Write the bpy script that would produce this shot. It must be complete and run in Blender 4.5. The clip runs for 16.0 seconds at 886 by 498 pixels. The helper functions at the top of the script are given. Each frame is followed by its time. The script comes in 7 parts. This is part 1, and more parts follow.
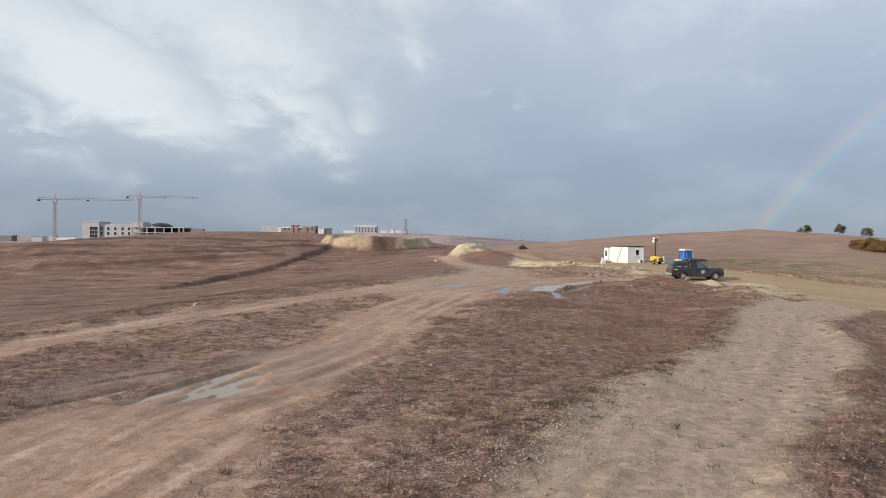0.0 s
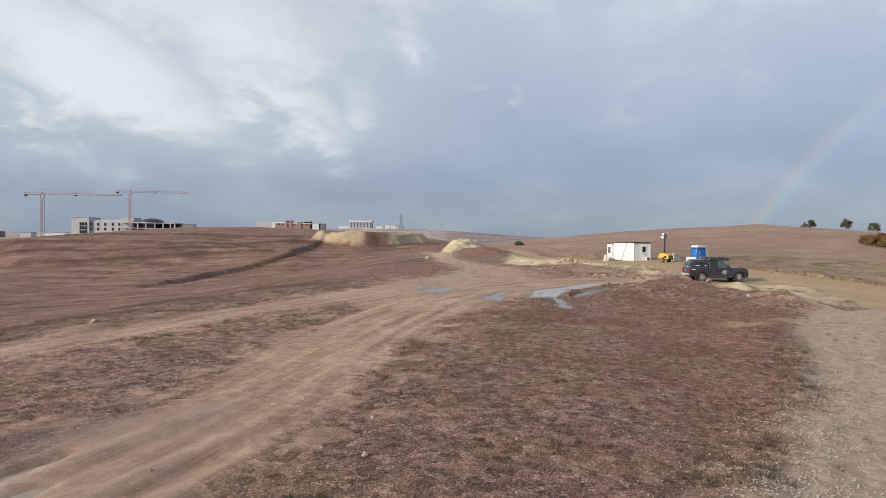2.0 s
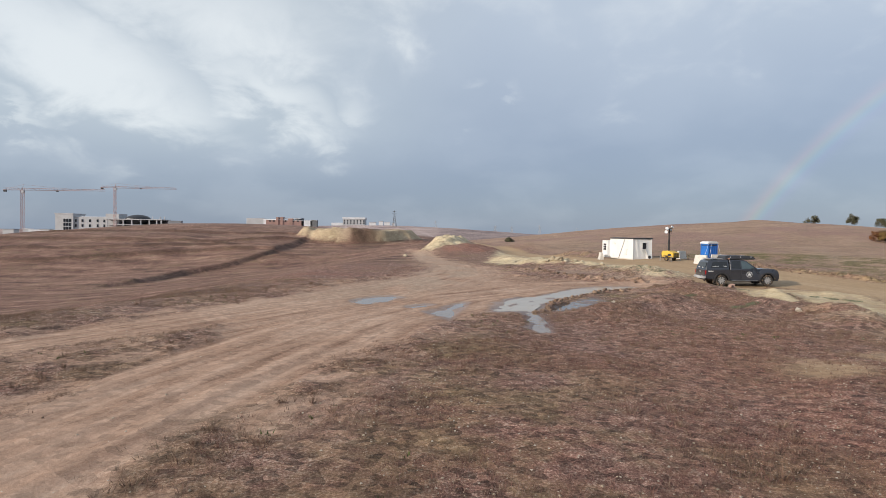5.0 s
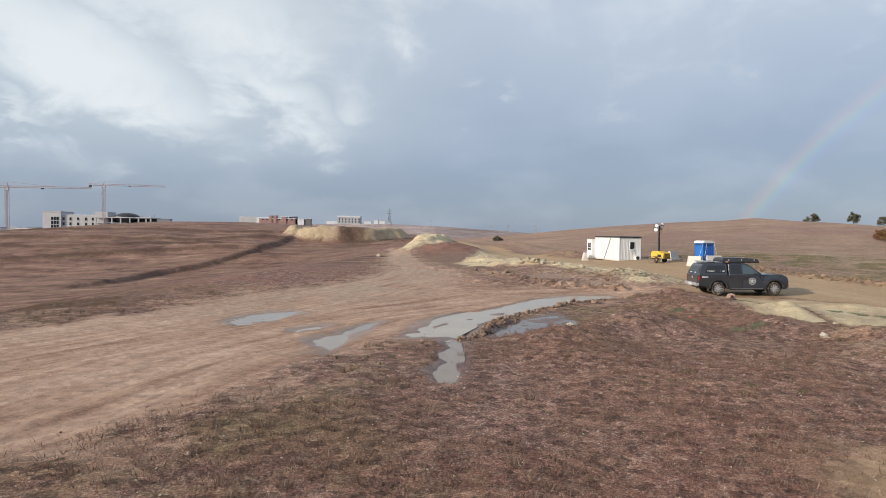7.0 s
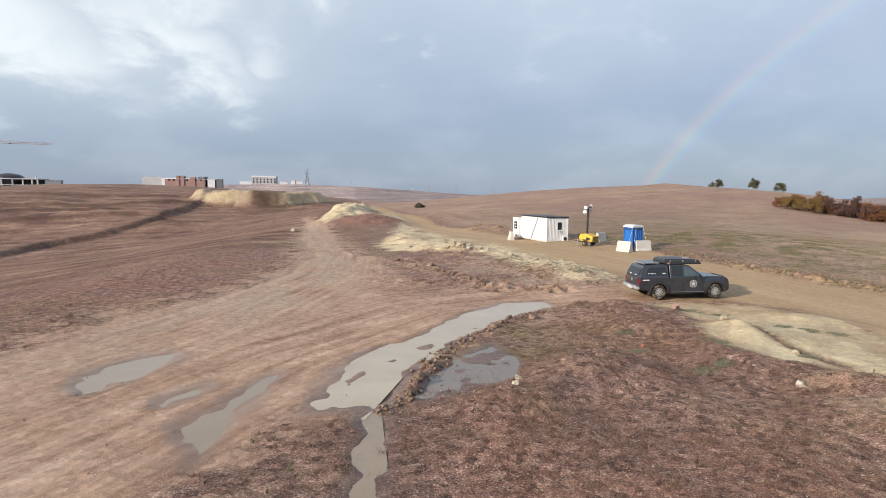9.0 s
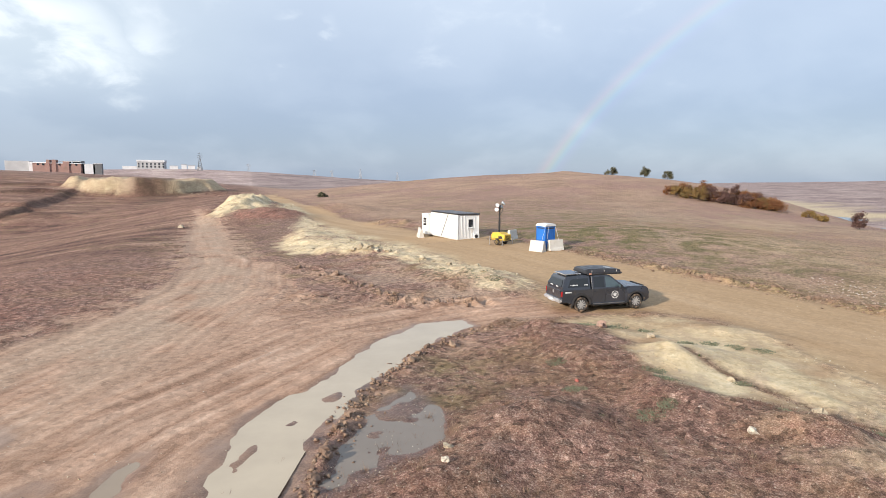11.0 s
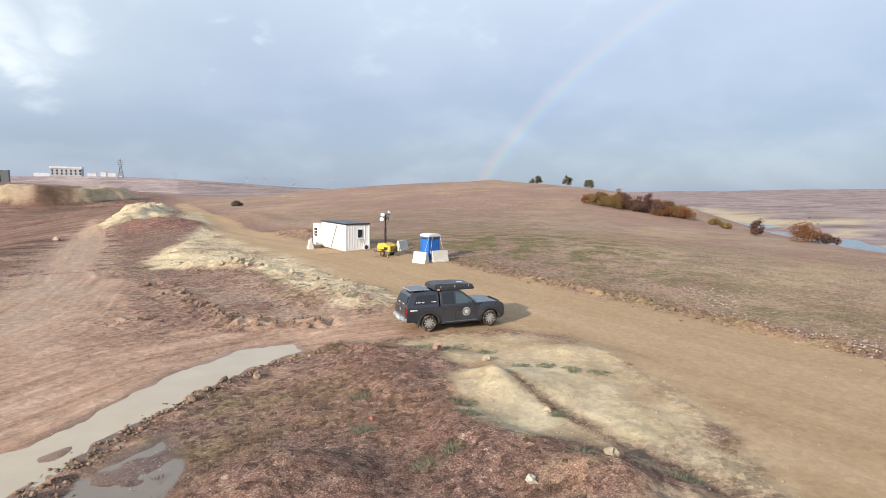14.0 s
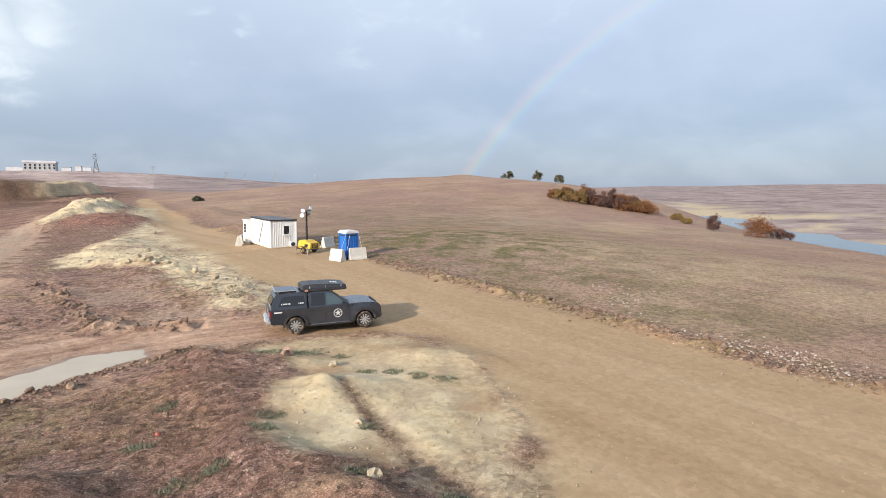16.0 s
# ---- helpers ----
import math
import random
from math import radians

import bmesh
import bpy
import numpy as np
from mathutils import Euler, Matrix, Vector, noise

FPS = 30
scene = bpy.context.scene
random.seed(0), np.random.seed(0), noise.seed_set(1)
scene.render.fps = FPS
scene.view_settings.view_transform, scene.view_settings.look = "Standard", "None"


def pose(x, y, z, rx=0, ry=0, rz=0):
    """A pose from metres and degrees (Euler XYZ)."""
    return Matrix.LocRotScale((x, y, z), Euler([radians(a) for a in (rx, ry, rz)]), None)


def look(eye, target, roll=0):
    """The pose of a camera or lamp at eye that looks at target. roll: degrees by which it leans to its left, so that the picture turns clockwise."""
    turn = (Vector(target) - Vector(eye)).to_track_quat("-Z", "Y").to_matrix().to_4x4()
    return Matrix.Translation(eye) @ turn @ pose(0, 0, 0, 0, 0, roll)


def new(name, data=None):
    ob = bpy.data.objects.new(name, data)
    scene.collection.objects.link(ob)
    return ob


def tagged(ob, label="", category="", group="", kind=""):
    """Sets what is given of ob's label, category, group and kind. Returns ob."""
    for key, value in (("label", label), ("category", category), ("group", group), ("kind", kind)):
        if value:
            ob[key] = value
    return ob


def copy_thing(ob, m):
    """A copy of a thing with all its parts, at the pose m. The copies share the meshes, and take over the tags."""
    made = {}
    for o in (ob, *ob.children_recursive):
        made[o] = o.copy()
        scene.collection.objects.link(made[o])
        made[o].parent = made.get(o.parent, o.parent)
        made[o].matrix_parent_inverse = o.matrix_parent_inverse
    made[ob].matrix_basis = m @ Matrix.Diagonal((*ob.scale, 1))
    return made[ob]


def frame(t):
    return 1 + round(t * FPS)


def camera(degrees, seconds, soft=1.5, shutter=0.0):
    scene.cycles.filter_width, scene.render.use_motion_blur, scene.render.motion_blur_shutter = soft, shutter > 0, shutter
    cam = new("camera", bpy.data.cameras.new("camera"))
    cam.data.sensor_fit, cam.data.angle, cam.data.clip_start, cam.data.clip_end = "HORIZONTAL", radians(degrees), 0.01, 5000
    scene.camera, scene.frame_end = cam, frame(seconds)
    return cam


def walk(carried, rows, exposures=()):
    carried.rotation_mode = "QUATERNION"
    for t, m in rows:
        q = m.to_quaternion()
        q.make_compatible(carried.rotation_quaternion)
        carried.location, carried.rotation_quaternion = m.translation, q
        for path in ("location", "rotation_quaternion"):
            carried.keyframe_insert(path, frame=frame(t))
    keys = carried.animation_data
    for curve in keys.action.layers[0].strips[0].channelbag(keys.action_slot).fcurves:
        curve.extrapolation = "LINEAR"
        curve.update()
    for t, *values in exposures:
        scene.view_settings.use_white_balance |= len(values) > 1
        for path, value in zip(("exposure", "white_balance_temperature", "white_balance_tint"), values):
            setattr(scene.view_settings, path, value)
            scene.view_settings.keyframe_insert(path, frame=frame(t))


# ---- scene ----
cam = camera(75.7, 16.0, 0.7)
METRES, EYE, TILT, LEAN, TURN = 45.0, 4.63, 0.0, 0.0, 0.0
ROWS = [
    (0.0, 0.0, 0.0, 0.0, 0.01, -0.66, -0.86),
    (0.5, 0.0038, 0.0428, 0.0018, -0.06, -0.86, -0.84),
    (1.0, 0.0088, 0.0832, 0.0032, -0.09, -1.06, -0.83),
    (1.5, 0.0142, 0.1204, 0.0036, -0.19, -1.15, -0.83),
    (2.0, 0.02, 0.155, 0.0021, -0.37, -1.11, -0.81),
    (2.5, 0.0269, 0.1882, 0.0011, -0.54, -1.1, -0.79),
    (3.0, 0.0357, 0.2238, 0.0012, -0.64, -1.2, -0.82),
    (3.5, 0.0475, 0.2616, 0.0019, -0.57, -1.39, -0.83),
    (4.0, 0.0593, 0.3008, 0.0005, -0.62, -1.38, -0.82),
    (6.5, 0.1449, 0.5014, -0.004, -1.11, -1.43, -0.85),
    (7.0, 0.1667, 0.5405, -0.0027, -1.12, -1.52, -0.86),
    (7.5, 0.1706, 0.5717, 0.0078, -2.84, -2.6, -0.85),
    (8.0, 0.1706, 0.5939, 0.0188, -4.97, -3.66, -0.81),
    (10.5, 0.1795, 0.695, 0.07, -15.93, -7.1, -0.65),
    (11.0, 0.182, 0.7083, 0.0699, -18.57, -6.88, -0.62),
    (11.5, 0.1861, 0.7156, 0.0674, -20.97, -6.31, -0.6),
    (12.0, 0.1965, 0.7169, 0.0664, -22.62, -5.98, -0.61),
    (12.5, 0.215, 0.7165, 0.067, -23.53, -5.85, -0.64),
    (13.0, 0.2405, 0.7181, 0.0684, -23.99, -5.84, -0.64),
    (13.5, 0.2695, 0.7207, 0.0698, -24.31, -5.9, -0.68),
    (14.0, 0.3003, 0.7232, 0.0708, -24.67, -5.98, -0.7),
    (14.5, 0.3311, 0.7244, 0.0725, -25.14, -6.19, -0.73),
    (15.0, 0.3615, 0.7215, 0.0729, -25.38, -6.3, -0.72),
    (15.5, 0.3892, 0.7134, 0.073, -25.87, -6.35, -0.7),
    (16.0, 0.415, 0.6984, 0.073, -26.22, -6.47, -0.73),
]
walk(cam, [(t, pose(0, 0, EYE, TILT, LEAN, TURN) @ pose(METRES * x, METRES * y, METRES * z, 90 + pitch, roll, yaw)) for t, x, y, z, yaw, pitch, roll in ROWS],
     exposures=[(0.0, -0.07), (7.9, 0.0), (10.5, 0.42), (16.0, 0.38)])
# ---- sky and sun ----
SUN_BEARING, SUN_HEIGHT = 245.5, 20.5  # degrees clockwise from +y, degrees above the horizon


def bearing(azimuth, elevation):
    a, e = radians(azimuth), radians(elevation)
    return Vector((math.sin(a) * math.cos(e), math.cos(a) * math.cos(e), math.sin(e)))


class Nodes:
    """Short spelling for a node tree."""

    def __init__(self, tree):
        self.tree = tree
        tree.nodes.clear()

    def add(self, kind, **values):
        n = self.tree.nodes.new(kind)
        for k, v in values.items():
            setattr(n, k, v)
        return n

    def put(self, socket, v):
        if isinstance(v, bpy.types.NodeSocket):
            self.tree.links.new(v, socket)
        elif isinstance(v, (tuple, list, Vector)):
            socket.default_value = (*v, 1.0)[:4] if socket.type == "RGBA" else tuple(v)
        else:
            socket.default_value = v

    def math(self, op, a, b=0.0, c=0.0, clamp=False):
        n = self.add("ShaderNodeMath", operation=op, use_clamp=clamp)
        for s, v in zip(n.inputs, (a, b, c)):
            self.put(s, v)
        return n.outputs[0]

    def vec(self, op, a, b=(0, 0, 0), scale=1.0):
        n = self.add("ShaderNodeVectorMath", operation=op)
        self.put(n.inputs[0], a), self.put(n.inputs[1], b), self.put(n.inputs[3], scale)
        return n.outputs[1 if op in ("DOT_PRODUCT", "LENGTH") else 0]

    def combine(self, x=0.0, y=0.0, z=0.0):
        n = self.add("ShaderNodeCombineXYZ")
        for s, v in zip(n.inputs, (x, y, z)):
            self.put(s, v)
        return n.outputs[0]

    def split(self, v):
        n = self.add("ShaderNodeSeparateXYZ")
        self.put(n.inputs[0], v)
        return n.outputs

    def noise(self, at, scale, detail=4.0, rough=0.55, warp=0.0):
        n = self.add("ShaderNodeTexNoise")
        self.put(n.inputs["Vector"], at)
        for k, v in (("Scale", scale), ("Detail", detail), ("Roughness", rough), ("Distortion", warp)):
            self.put(n.inputs[k], v)
        return n.outputs["Fac"]

    def cells(self, at, scale, feature="F1", out="Distance"):
        n = self.add("ShaderNodeTexVoronoi", feature=feature)
        self.put(n.inputs["Vector"], at), self.put(n.inputs[3], scale)
        return n.outputs[out]

    def step(self, v, a, b, lo=0.0, hi=1.0):
        n = self.add("ShaderNodeMapRange", interpolation_type="SMOOTHSTEP")
        for k, w in (("Value", v), ("From Min", a), ("From Max", b), ("To Min", lo), ("To Max", hi)):
            self.put(n.inputs[k], w)
        return n.outputs[0]

    def mix(self, f, a, b, blend="MIX"):
        n = self.add("ShaderNodeMix", data_type="RGBA", blend_type=blend)
        self.put(n.inputs[0], f), self.put(n.inputs[6], a), self.put(n.inputs[7], b)
        return n.outputs[2]

    def ramp(self, v, stops):
        n = self.add("ShaderNodeValToRGB")
        e = n.color_ramp.elements
        while len(e) < len(stops):
            e.new(0.5)
        for p, (at, colour) in zip(e, stops):
            p.position, p.color = at, (*colour, 1.0)
        self.put(n.inputs[0], v)
        return n.outputs[0]

    def attr(self, name):
        return self.add("ShaderNodeAttribute", attribute_name=name).outputs["Fac"]


CLOUDS = ((-32, 13.8, 13, 5.4, -20, 1.15), (-22, 19.5, 18, 6.5, -6, 0.88), (-16, 12.8, 9.5, 3.4, -28, 0.95), (-10.5, 9.2, 4.2, 2.2, -8, 0.58), (-8.3, 12.8, 3.2, 2.8, 20, 0.50), (-37.5, 9.6, 4.5, 1.4, -18, 0.8),
          (3.8, 13.8, 2.0, 1.4, 0, 0.55), (7.2, 14.1, 1.6, 1.2, 0, 0.45), (-6, 25, 20, 7.0, 5, 0.78), (-46, 20, 14, 9, 0, 0.9), (32, 24, 24, 7.5, 8, 0.55))
world = bpy.data.worlds.new("sky")
world.use_nodes = True
scene.world = world
w = Nodes(world.node_tree)
ray = w.add("ShaderNodeTexCoord").outputs["Generated"]
ray = w.vec("NORMALIZE", ray)
up = w.split(ray)[2]
clear = w.add("ShaderNodeTexSky", sky_type="NISHITA", sun_disc=False, sun_elevation=radians(SUN_HEIGHT), sun_rotation=radians(SUN_BEARING))
# a cloud deck: the ray's place on a plane overhead, so that clouds shrink towards the horizon
lift = w.math("ADD", w.math("MAXIMUM", up, 0.0), 0.42)
sx, sy, _ = w.split(ray)
deck = w.combine(w.math("DIVIDE", sx, lift), w.math("DIVIDE", sy, lift), 0.37)
billow = w.noise(deck, 2.8, 8.0, 0.50, 0.2)
wisp = w.noise(deck, 5.5, 8.0, 0.56, 0.4)
sheet_ = w.noise(deck, 0.9, 3.0, 0.5)
toward = w.vec("DOT_PRODUCT", ray, tuple(bearing(-30, 19)))  # where the deck is thin, on the sun's side
thin = w.step(toward, 0.80, 0.985)
# banks of lit cloud: azimuth, height, half-length, half-width in degrees, slope, strength
drift = w.combine(w.math("SUBTRACT", billow, 0.5), w.math("SUBTRACT", wisp, 0.5), 0.0)
place = w.combine(w.math("DIVIDE", w.math("ARCTAN2", sx, sy), math.pi / 180), w.math("DIVIDE", w.math("ARCSINE", up), math.pi / 180), 0.0)
place = w.vec("ADD", place, w.vec("SCALE", drift, scale=10.0))
bank = None
for az, el, long_, thick, slope, much in CLOUDS:
    off = w.vec("SUBTRACT", place, (az, el, 0))
    c_, s_ = math.cos(radians(slope)), math.sin(radians(slope))
    d_ = w.combine(w.vec("DOT_PRODUCT", off, (c_ / long_, s_ / long_, 0)), w.vec("DOT_PRODUCT", off, (-s_ / thick, c_ / thick, 0)), 0.0)
    g_ = w.math("MULTIPLY", w.math("POWER", math.e, w.math("MULTIPLY", w.vec("DOT_PRODUCT", d_, d_), -1.0)), much)
    bank = g_ if bank is None else w.math("MAXIMUM", bank, g_)
light = w.math("ADD", bank, w.math("ADD", w.math("MULTIPLY", w.math("SUBTRACT", billow, 0.5), 0.9), w.math("MULTIPLY", w.math("SUBTRACT", wisp, 0.5), 0.9)))
white = w.step(light, 0.22, 1.10)
low = w.mix(w.step(up, -0.02, 0.14), (0.275, 0.35, 0.47), (0.30, 0.37, 0.505))
high = w.mix(w.step(sheet_, 0.35, 0.65), (0.43, 0.52, 0.68), (0.58, 0.66, 0.77))
grey = w.mix(w.step(w.math("ADD", up, w.math("MULTIPLY", sheet_, 0.14)), 0.14, 0.50), low, high)
grey = w.mix(w.math("MULTIPLY", thin, w.step(up, 0.05, 0.2)), grey, (0.56, 0.635, 0.71))
grey = w.mix(w.math("MULTIPLY", w.step(billow, 0.40, 0.68), 0.20), grey, (0.60, 0.67, 0.78))
cloud = w.mix(w.math("MULTIPLY", white, w.step(up, 0.04, 0.17)), grey, (0.88, 0.93, 0.96))
# the rainbow stands 42 degrees round the point opposite the sun
bow = w.math("DIVIDE", w.math("ARCCOSINE", w.vec("DOT_PRODUCT", ray, tuple(-bearing(SUN_BEARING, SUN_HEIGHT)))), math.pi / 180)
bands = w.ramp(w.step(bow, 40.2, 43.2), [(0.0, (0, 0, 0)), (0.22, (0.02, 0.01, 0.07)), (0.4, (0.01, 0.08, 0.09)), (0.58, (0.10, 0.10, 0.0)), (0.76, (0.15, 0.04, 0.0)), (1.0, (0, 0, 0))])
fade = w.math("MULTIPLY", w.step(up, 0.62, 0.0, 0.12, 1.0), w.step(up, -0.02, 0.01))
total = w.mix(0.022, cloud, clear.outputs[0], "ADD")
total = w.mix(w.math("MULTIPLY", fade, 0.6), total, bands, "ADD")
back = w.add("ShaderNodeBackground")
w.put(back.inputs["Color"], total)
back.inputs["Strength"].default_value = 0.86
w.tree.links.new(back.outputs[0], w.add("ShaderNodeOutputWorld").inputs[0])

sun = new("sun", bpy.data.lights.new("sun", "SUN"))
sun.data.energy, sun.data.angle, sun.data.color = 4.6, radians(1.5), (1.0, 0.88, 0.75)
sun.matrix_world = look(bearing(SUN_BEARING, SUN_HEIGHT) * 200, (0, 0, 0))
# ---- materials ----
def material(name, colour=(0.5, 0.5, 0.5), rough=0.6, metal=0.0, vary=0.12, grain=8.0, relief=0.0, dirt=0.0, dirt_colour=(0.24, 0.17, 0.11), dirt_size=3.0, gloss=0.5, coat=0.0):
    """A painted, cast or moulded surface: colour with grain at two scales, fine relief and blotches of dirt."""
    m = bpy.data.materials.new(name)
    m.use_nodes = True
    n = Nodes(m.node_tree)
    at = n.add("ShaderNodeTexCoord").outputs["Object"]
    fine, wide = n.noise(at, grain * 4, 5.0), n.noise(at, grain * 0.35, 4.0)
    tone = n.math("ADD", n.math("MULTIPLY", fine, 0.6), n.math("MULTIPLY", wide, 0.9))
    c = n.mix(n.step(tone, 0.45, 1.05), [v * (1 - vary) for v in colour], [min(1, v * (1 + vary)) for v in colour])
    r = n.step(wide, 0.3, 0.7, max(rough - 0.08, 0.02), min(rough + 0.1, 1))
    if dirt:
        spots = n.step(n.math("ADD", n.noise(at, dirt_size, 6.0, 0.65), n.math("MULTIPLY", fine, 0.25)), 0.78 - dirt * 0.35, 1.0 - dirt * 0.3)
        c, r = n.mix(spots, c, dirt_colour), n.math("MAXIMUM", r, n.math("MULTIPLY", spots, 0.85))
    b = n.add("ShaderNodeBsdfPrincipled")
    n.put(b.inputs["Base Color"], c), n.put(b.inputs["Roughness"], r), n.put(b.inputs["Metallic"], metal)
    n.put(b.inputs["Specular IOR Level"], gloss), n.put(b.inputs["Coat Weight"], coat)
    if relief:
        bump = n.add("ShaderNodeBump")
        n.put(bump.inputs["Height"], fine), n.put(bump.inputs["Strength"], 0.6), n.put(bump.inputs["Distance"], relief)
        n.put(b.inputs["Normal"], bump.outputs[0])
    n.tree.links.new(b.outputs[0], n.add("ShaderNodeOutputMaterial").inputs[0])
    return m


def earth(name, colours, size=2.0, rough=0.95, relief=0.02):
    """Loose soil, stones and dead plants: colour from piece to piece, and grain."""
    m = bpy.data.materials.new(name)
    m.use_nodes = True
    n = Nodes(m.node_tree)
    at = n.add("ShaderNodeNewGeometry").outputs["Position"]
    island = n.add("ShaderNodeNewGeometry").outputs["Random Per Island"]
    one = n.add("ShaderNodeObjectInfo").outputs["Random"]
    pick = n.math("FRACT", n.math("ADD", n.math("ADD", island, one), n.math("MULTIPLY", n.noise(at, size, 4.0), 0.35)))
    c = n.ramp(pick, [(k / max(1, len(colours) - 1), q) for k, q in enumerate(colours)])
    grain = n.noise(at, 30.0, 5.0, 0.65)
    c = n.mix(n.step(grain, 0.3, 0.7), n.mix(1.0, c, (0.72, 0.70, 0.68), "MULTIPLY"), c)
    b = n.add("ShaderNodeBsdfPrincipled")
    n.put(b.inputs["Base Color"], c), n.put(b.inputs["Roughness"], rough), n.put(b.inputs["Specular IOR Level"], 0.25)
    if relief:
        bump = n.add("ShaderNodeBump")
        n.put(bump.inputs["Height"], grain), n.put(bump.inputs["Distance"], relief)
        n.put(b.inputs["Normal"], bump.outputs[0])
    n.tree.links.new(b.outputs[0], n.add("ShaderNodeOutputMaterial").inputs[0])
    return m


def ground_material():
    m = bpy.data.materials.new("ground")
    m.use_nodes = True
    n = Nodes(m.node_tree)
    at = n.add("ShaderNodeNewGeometry").outputs["Position"]
    dirt, gravel, road, clay, wet, red, field, hill, green = [n.attr(k) for k in ("dirt", "gravel", "road", "clay", "wet", "red", "field", "hill", "green")]
    lane = n.combine(n.attr("lat"), n.math("MULTIPLY", n.attr("lon"), 0.06), 0.0)
    big, mid, fine, grit = n.noise(at, 0.05, 5.0), n.noise(at, 0.42, 6.0, 0.6), n.noise(at, 3.2, 7.0, 0.65), n.noise(at, 21.0, 5.0, 0.7)
    streak = n.noise(lane, 2.1, 5.0, 0.62)
    # dry scrub: dark red-brown stems, straw, bare soil between
    scrub = n.ramp(n.math("ADD", n.math("MULTIPLY", fine, 0.28), n.math("MULTIPLY", grit, 0.72)), [(0.34, (0.043, 0.022, 0.018)), (0.44, (0.132, 0.076, 0.059)), (0.53, (0.235, 0.148, 0.114)), (0.63, (0.461, 0.370, 0.304))])
    straw = n.ramp(n.math("ADD", n.math("MULTIPLY", fine, 0.28), n.math("MULTIPLY", grit, 0.72)), [(0.34, (0.065, 0.043, 0.024)), (0.45, (0.172, 0.113, 0.067)), (0.54, (0.279, 0.197, 0.123)), (0.65, (0.484, 0.381, 0.270))])
    scrub = n.mix(n.math("MULTIPLY", n.step(mid, 0.45, 0.68), 0.75), scrub, straw)
    plum = n.ramp(n.math("ADD", n.math("MULTIPLY", fine, 0.28), n.math("MULTIPLY", grit, 0.72)), [(0.33, (0.055, 0.023, 0.019)), (0.44, (0.154, 0.071, 0.053)), (0.53, (0.246, 0.133, 0.098)), (0.64, (0.441, 0.332, 0.264))])
    scrub = n.mix(n.math("MULTIPLY", n.math("MULTIPLY", red, n.step(n.noise(at, 0.21, 3.0), 0.38, 0.60, 0.45, 1.0)), n.step(n.math("ADD", n.math("ADD", mid, n.math("MULTIPLY", n.math("POWER", red, 8.0), 0.35)), n.math("MULTIPLY", n.noise(at, 1.1, 4.0), 0.5)), 0.58, 0.88)), scrub, plum)
    # ploughed field, in long bands
    fx, fy, _ = n.split(at)
    furrow = n.noise(n.combine(n.math("MULTIPLY", fx, 0.03), n.math("ADD", n.math("MULTIPLY", fy, 0.16), n.math("MULTIPLY", fx, 0.02)), 0.0), 1.0, 6.0, 0.65)
    acre = n.ramp(n.math("ADD", n.math("ADD", n.math("MULTIPLY", furrow, 0.42), n.math("MULTIPLY", n.noise(at, 0.16, 6.0, 0.72), 0.36)), n.math("MULTIPLY", n.noise(at, 0.9, 6.0, 0.75), 0.22)), [(0.38, (0.045, 0.024, 0.018)), (0.46, (0.125, 0.070, 0.053)), (0.53, (0.195, 0.116, 0.086)), (0.62, (0.31, 0.21, 0.155))])
    acre = n.mix(n.math("MULTIPLY", n.step(mid, 0.55, 0.72), 0.4), acre, (0.155, 0.115, 0.055))
    base = n.mix(field, scrub, acre)
    # dry grass of the hill
    turf = n.ramp(n.math("ADD", n.math("ADD", n.math("MULTIPLY", n.noise(n.combine(n.math("MULTIPLY", fx, 0.07), n.math("MULTIPLY", fy, 0.11), 0.0), 1.0, 8.0, 0.68), 0.45), n.math("MULTIPLY", fine, 0.25)), n.math("MULTIPLY", n.noise(at, 0.9, 6.0, 0.7), 0.30)),
                  [(0.34, (0.180, 0.120, 0.085)), (0.45, (0.302, 0.207, 0.146)), (0.55, (0.408, 0.285, 0.204)), (0.66, (0.541, 0.400, 0.296))])
    turf = n.mix(n.math("MULTIPLY", n.step(n.noise(at, 0.045, 5.0, 0.6), 0.42, 0.62), 0.75), turf, n.mix(fine, (0.217, 0.132, 0.110), (0.392, 0.255, 0.212)))
    turf = n.mix(n.math("MULTIPLY", n.step(n.noise(at, 0.11, 5.0, 0.65), 0.52, 0.68), 0.45), turf, (0.228, 0.185, 0.107))
    base = n.mix(hill, base, turf)
    base = n.mix(n.math("MULTIPLY", n.attr("straw"), n.step(n.noise(at, 0.13, 5.0, 0.65), 0.36, 0.60)), base, n.mix(fine, (0.36, 0.265, 0.17), (0.56, 0.44, 0.30)))
    # far dry land, dulled to mauve grey: distance haze put into the colour
    hazed_heath = n.ramp(n.math("ADD", n.math("MULTIPLY", n.noise(at, 0.012, 7.0, 0.65), 0.6), n.math("MULTIPLY", n.noise(at, 0.06, 6.0, 0.65), 0.4)), [(0.38, (0.165, 0.122, 0.120)), (0.47, (0.265, 0.205, 0.195)), (0.54, (0.345, 0.275, 0.255)), (0.63, (0.44, 0.365, 0.325))])
    base = n.mix(n.attr("hazed_heath"), base, hazed_heath)
    grass = n.mix(fine, (0.085, 0.082, 0.030), (0.225, 0.195, 0.085))
    base = n.mix(n.math("MULTIPLY", green, n.step(n.math("ADD", mid, n.math("MULTIPLY", fine, 0.3)), 0.52, 0.80)), base, grass)
    base = n.mix(n.math("MULTIPLY", n.attr("dark_cover"), n.step(fine, 0.25, 0.6, 0.95, 0.5)), base, n.mix(grit, (0.034, 0.021, 0.016), (0.092, 0.060, 0.042)))
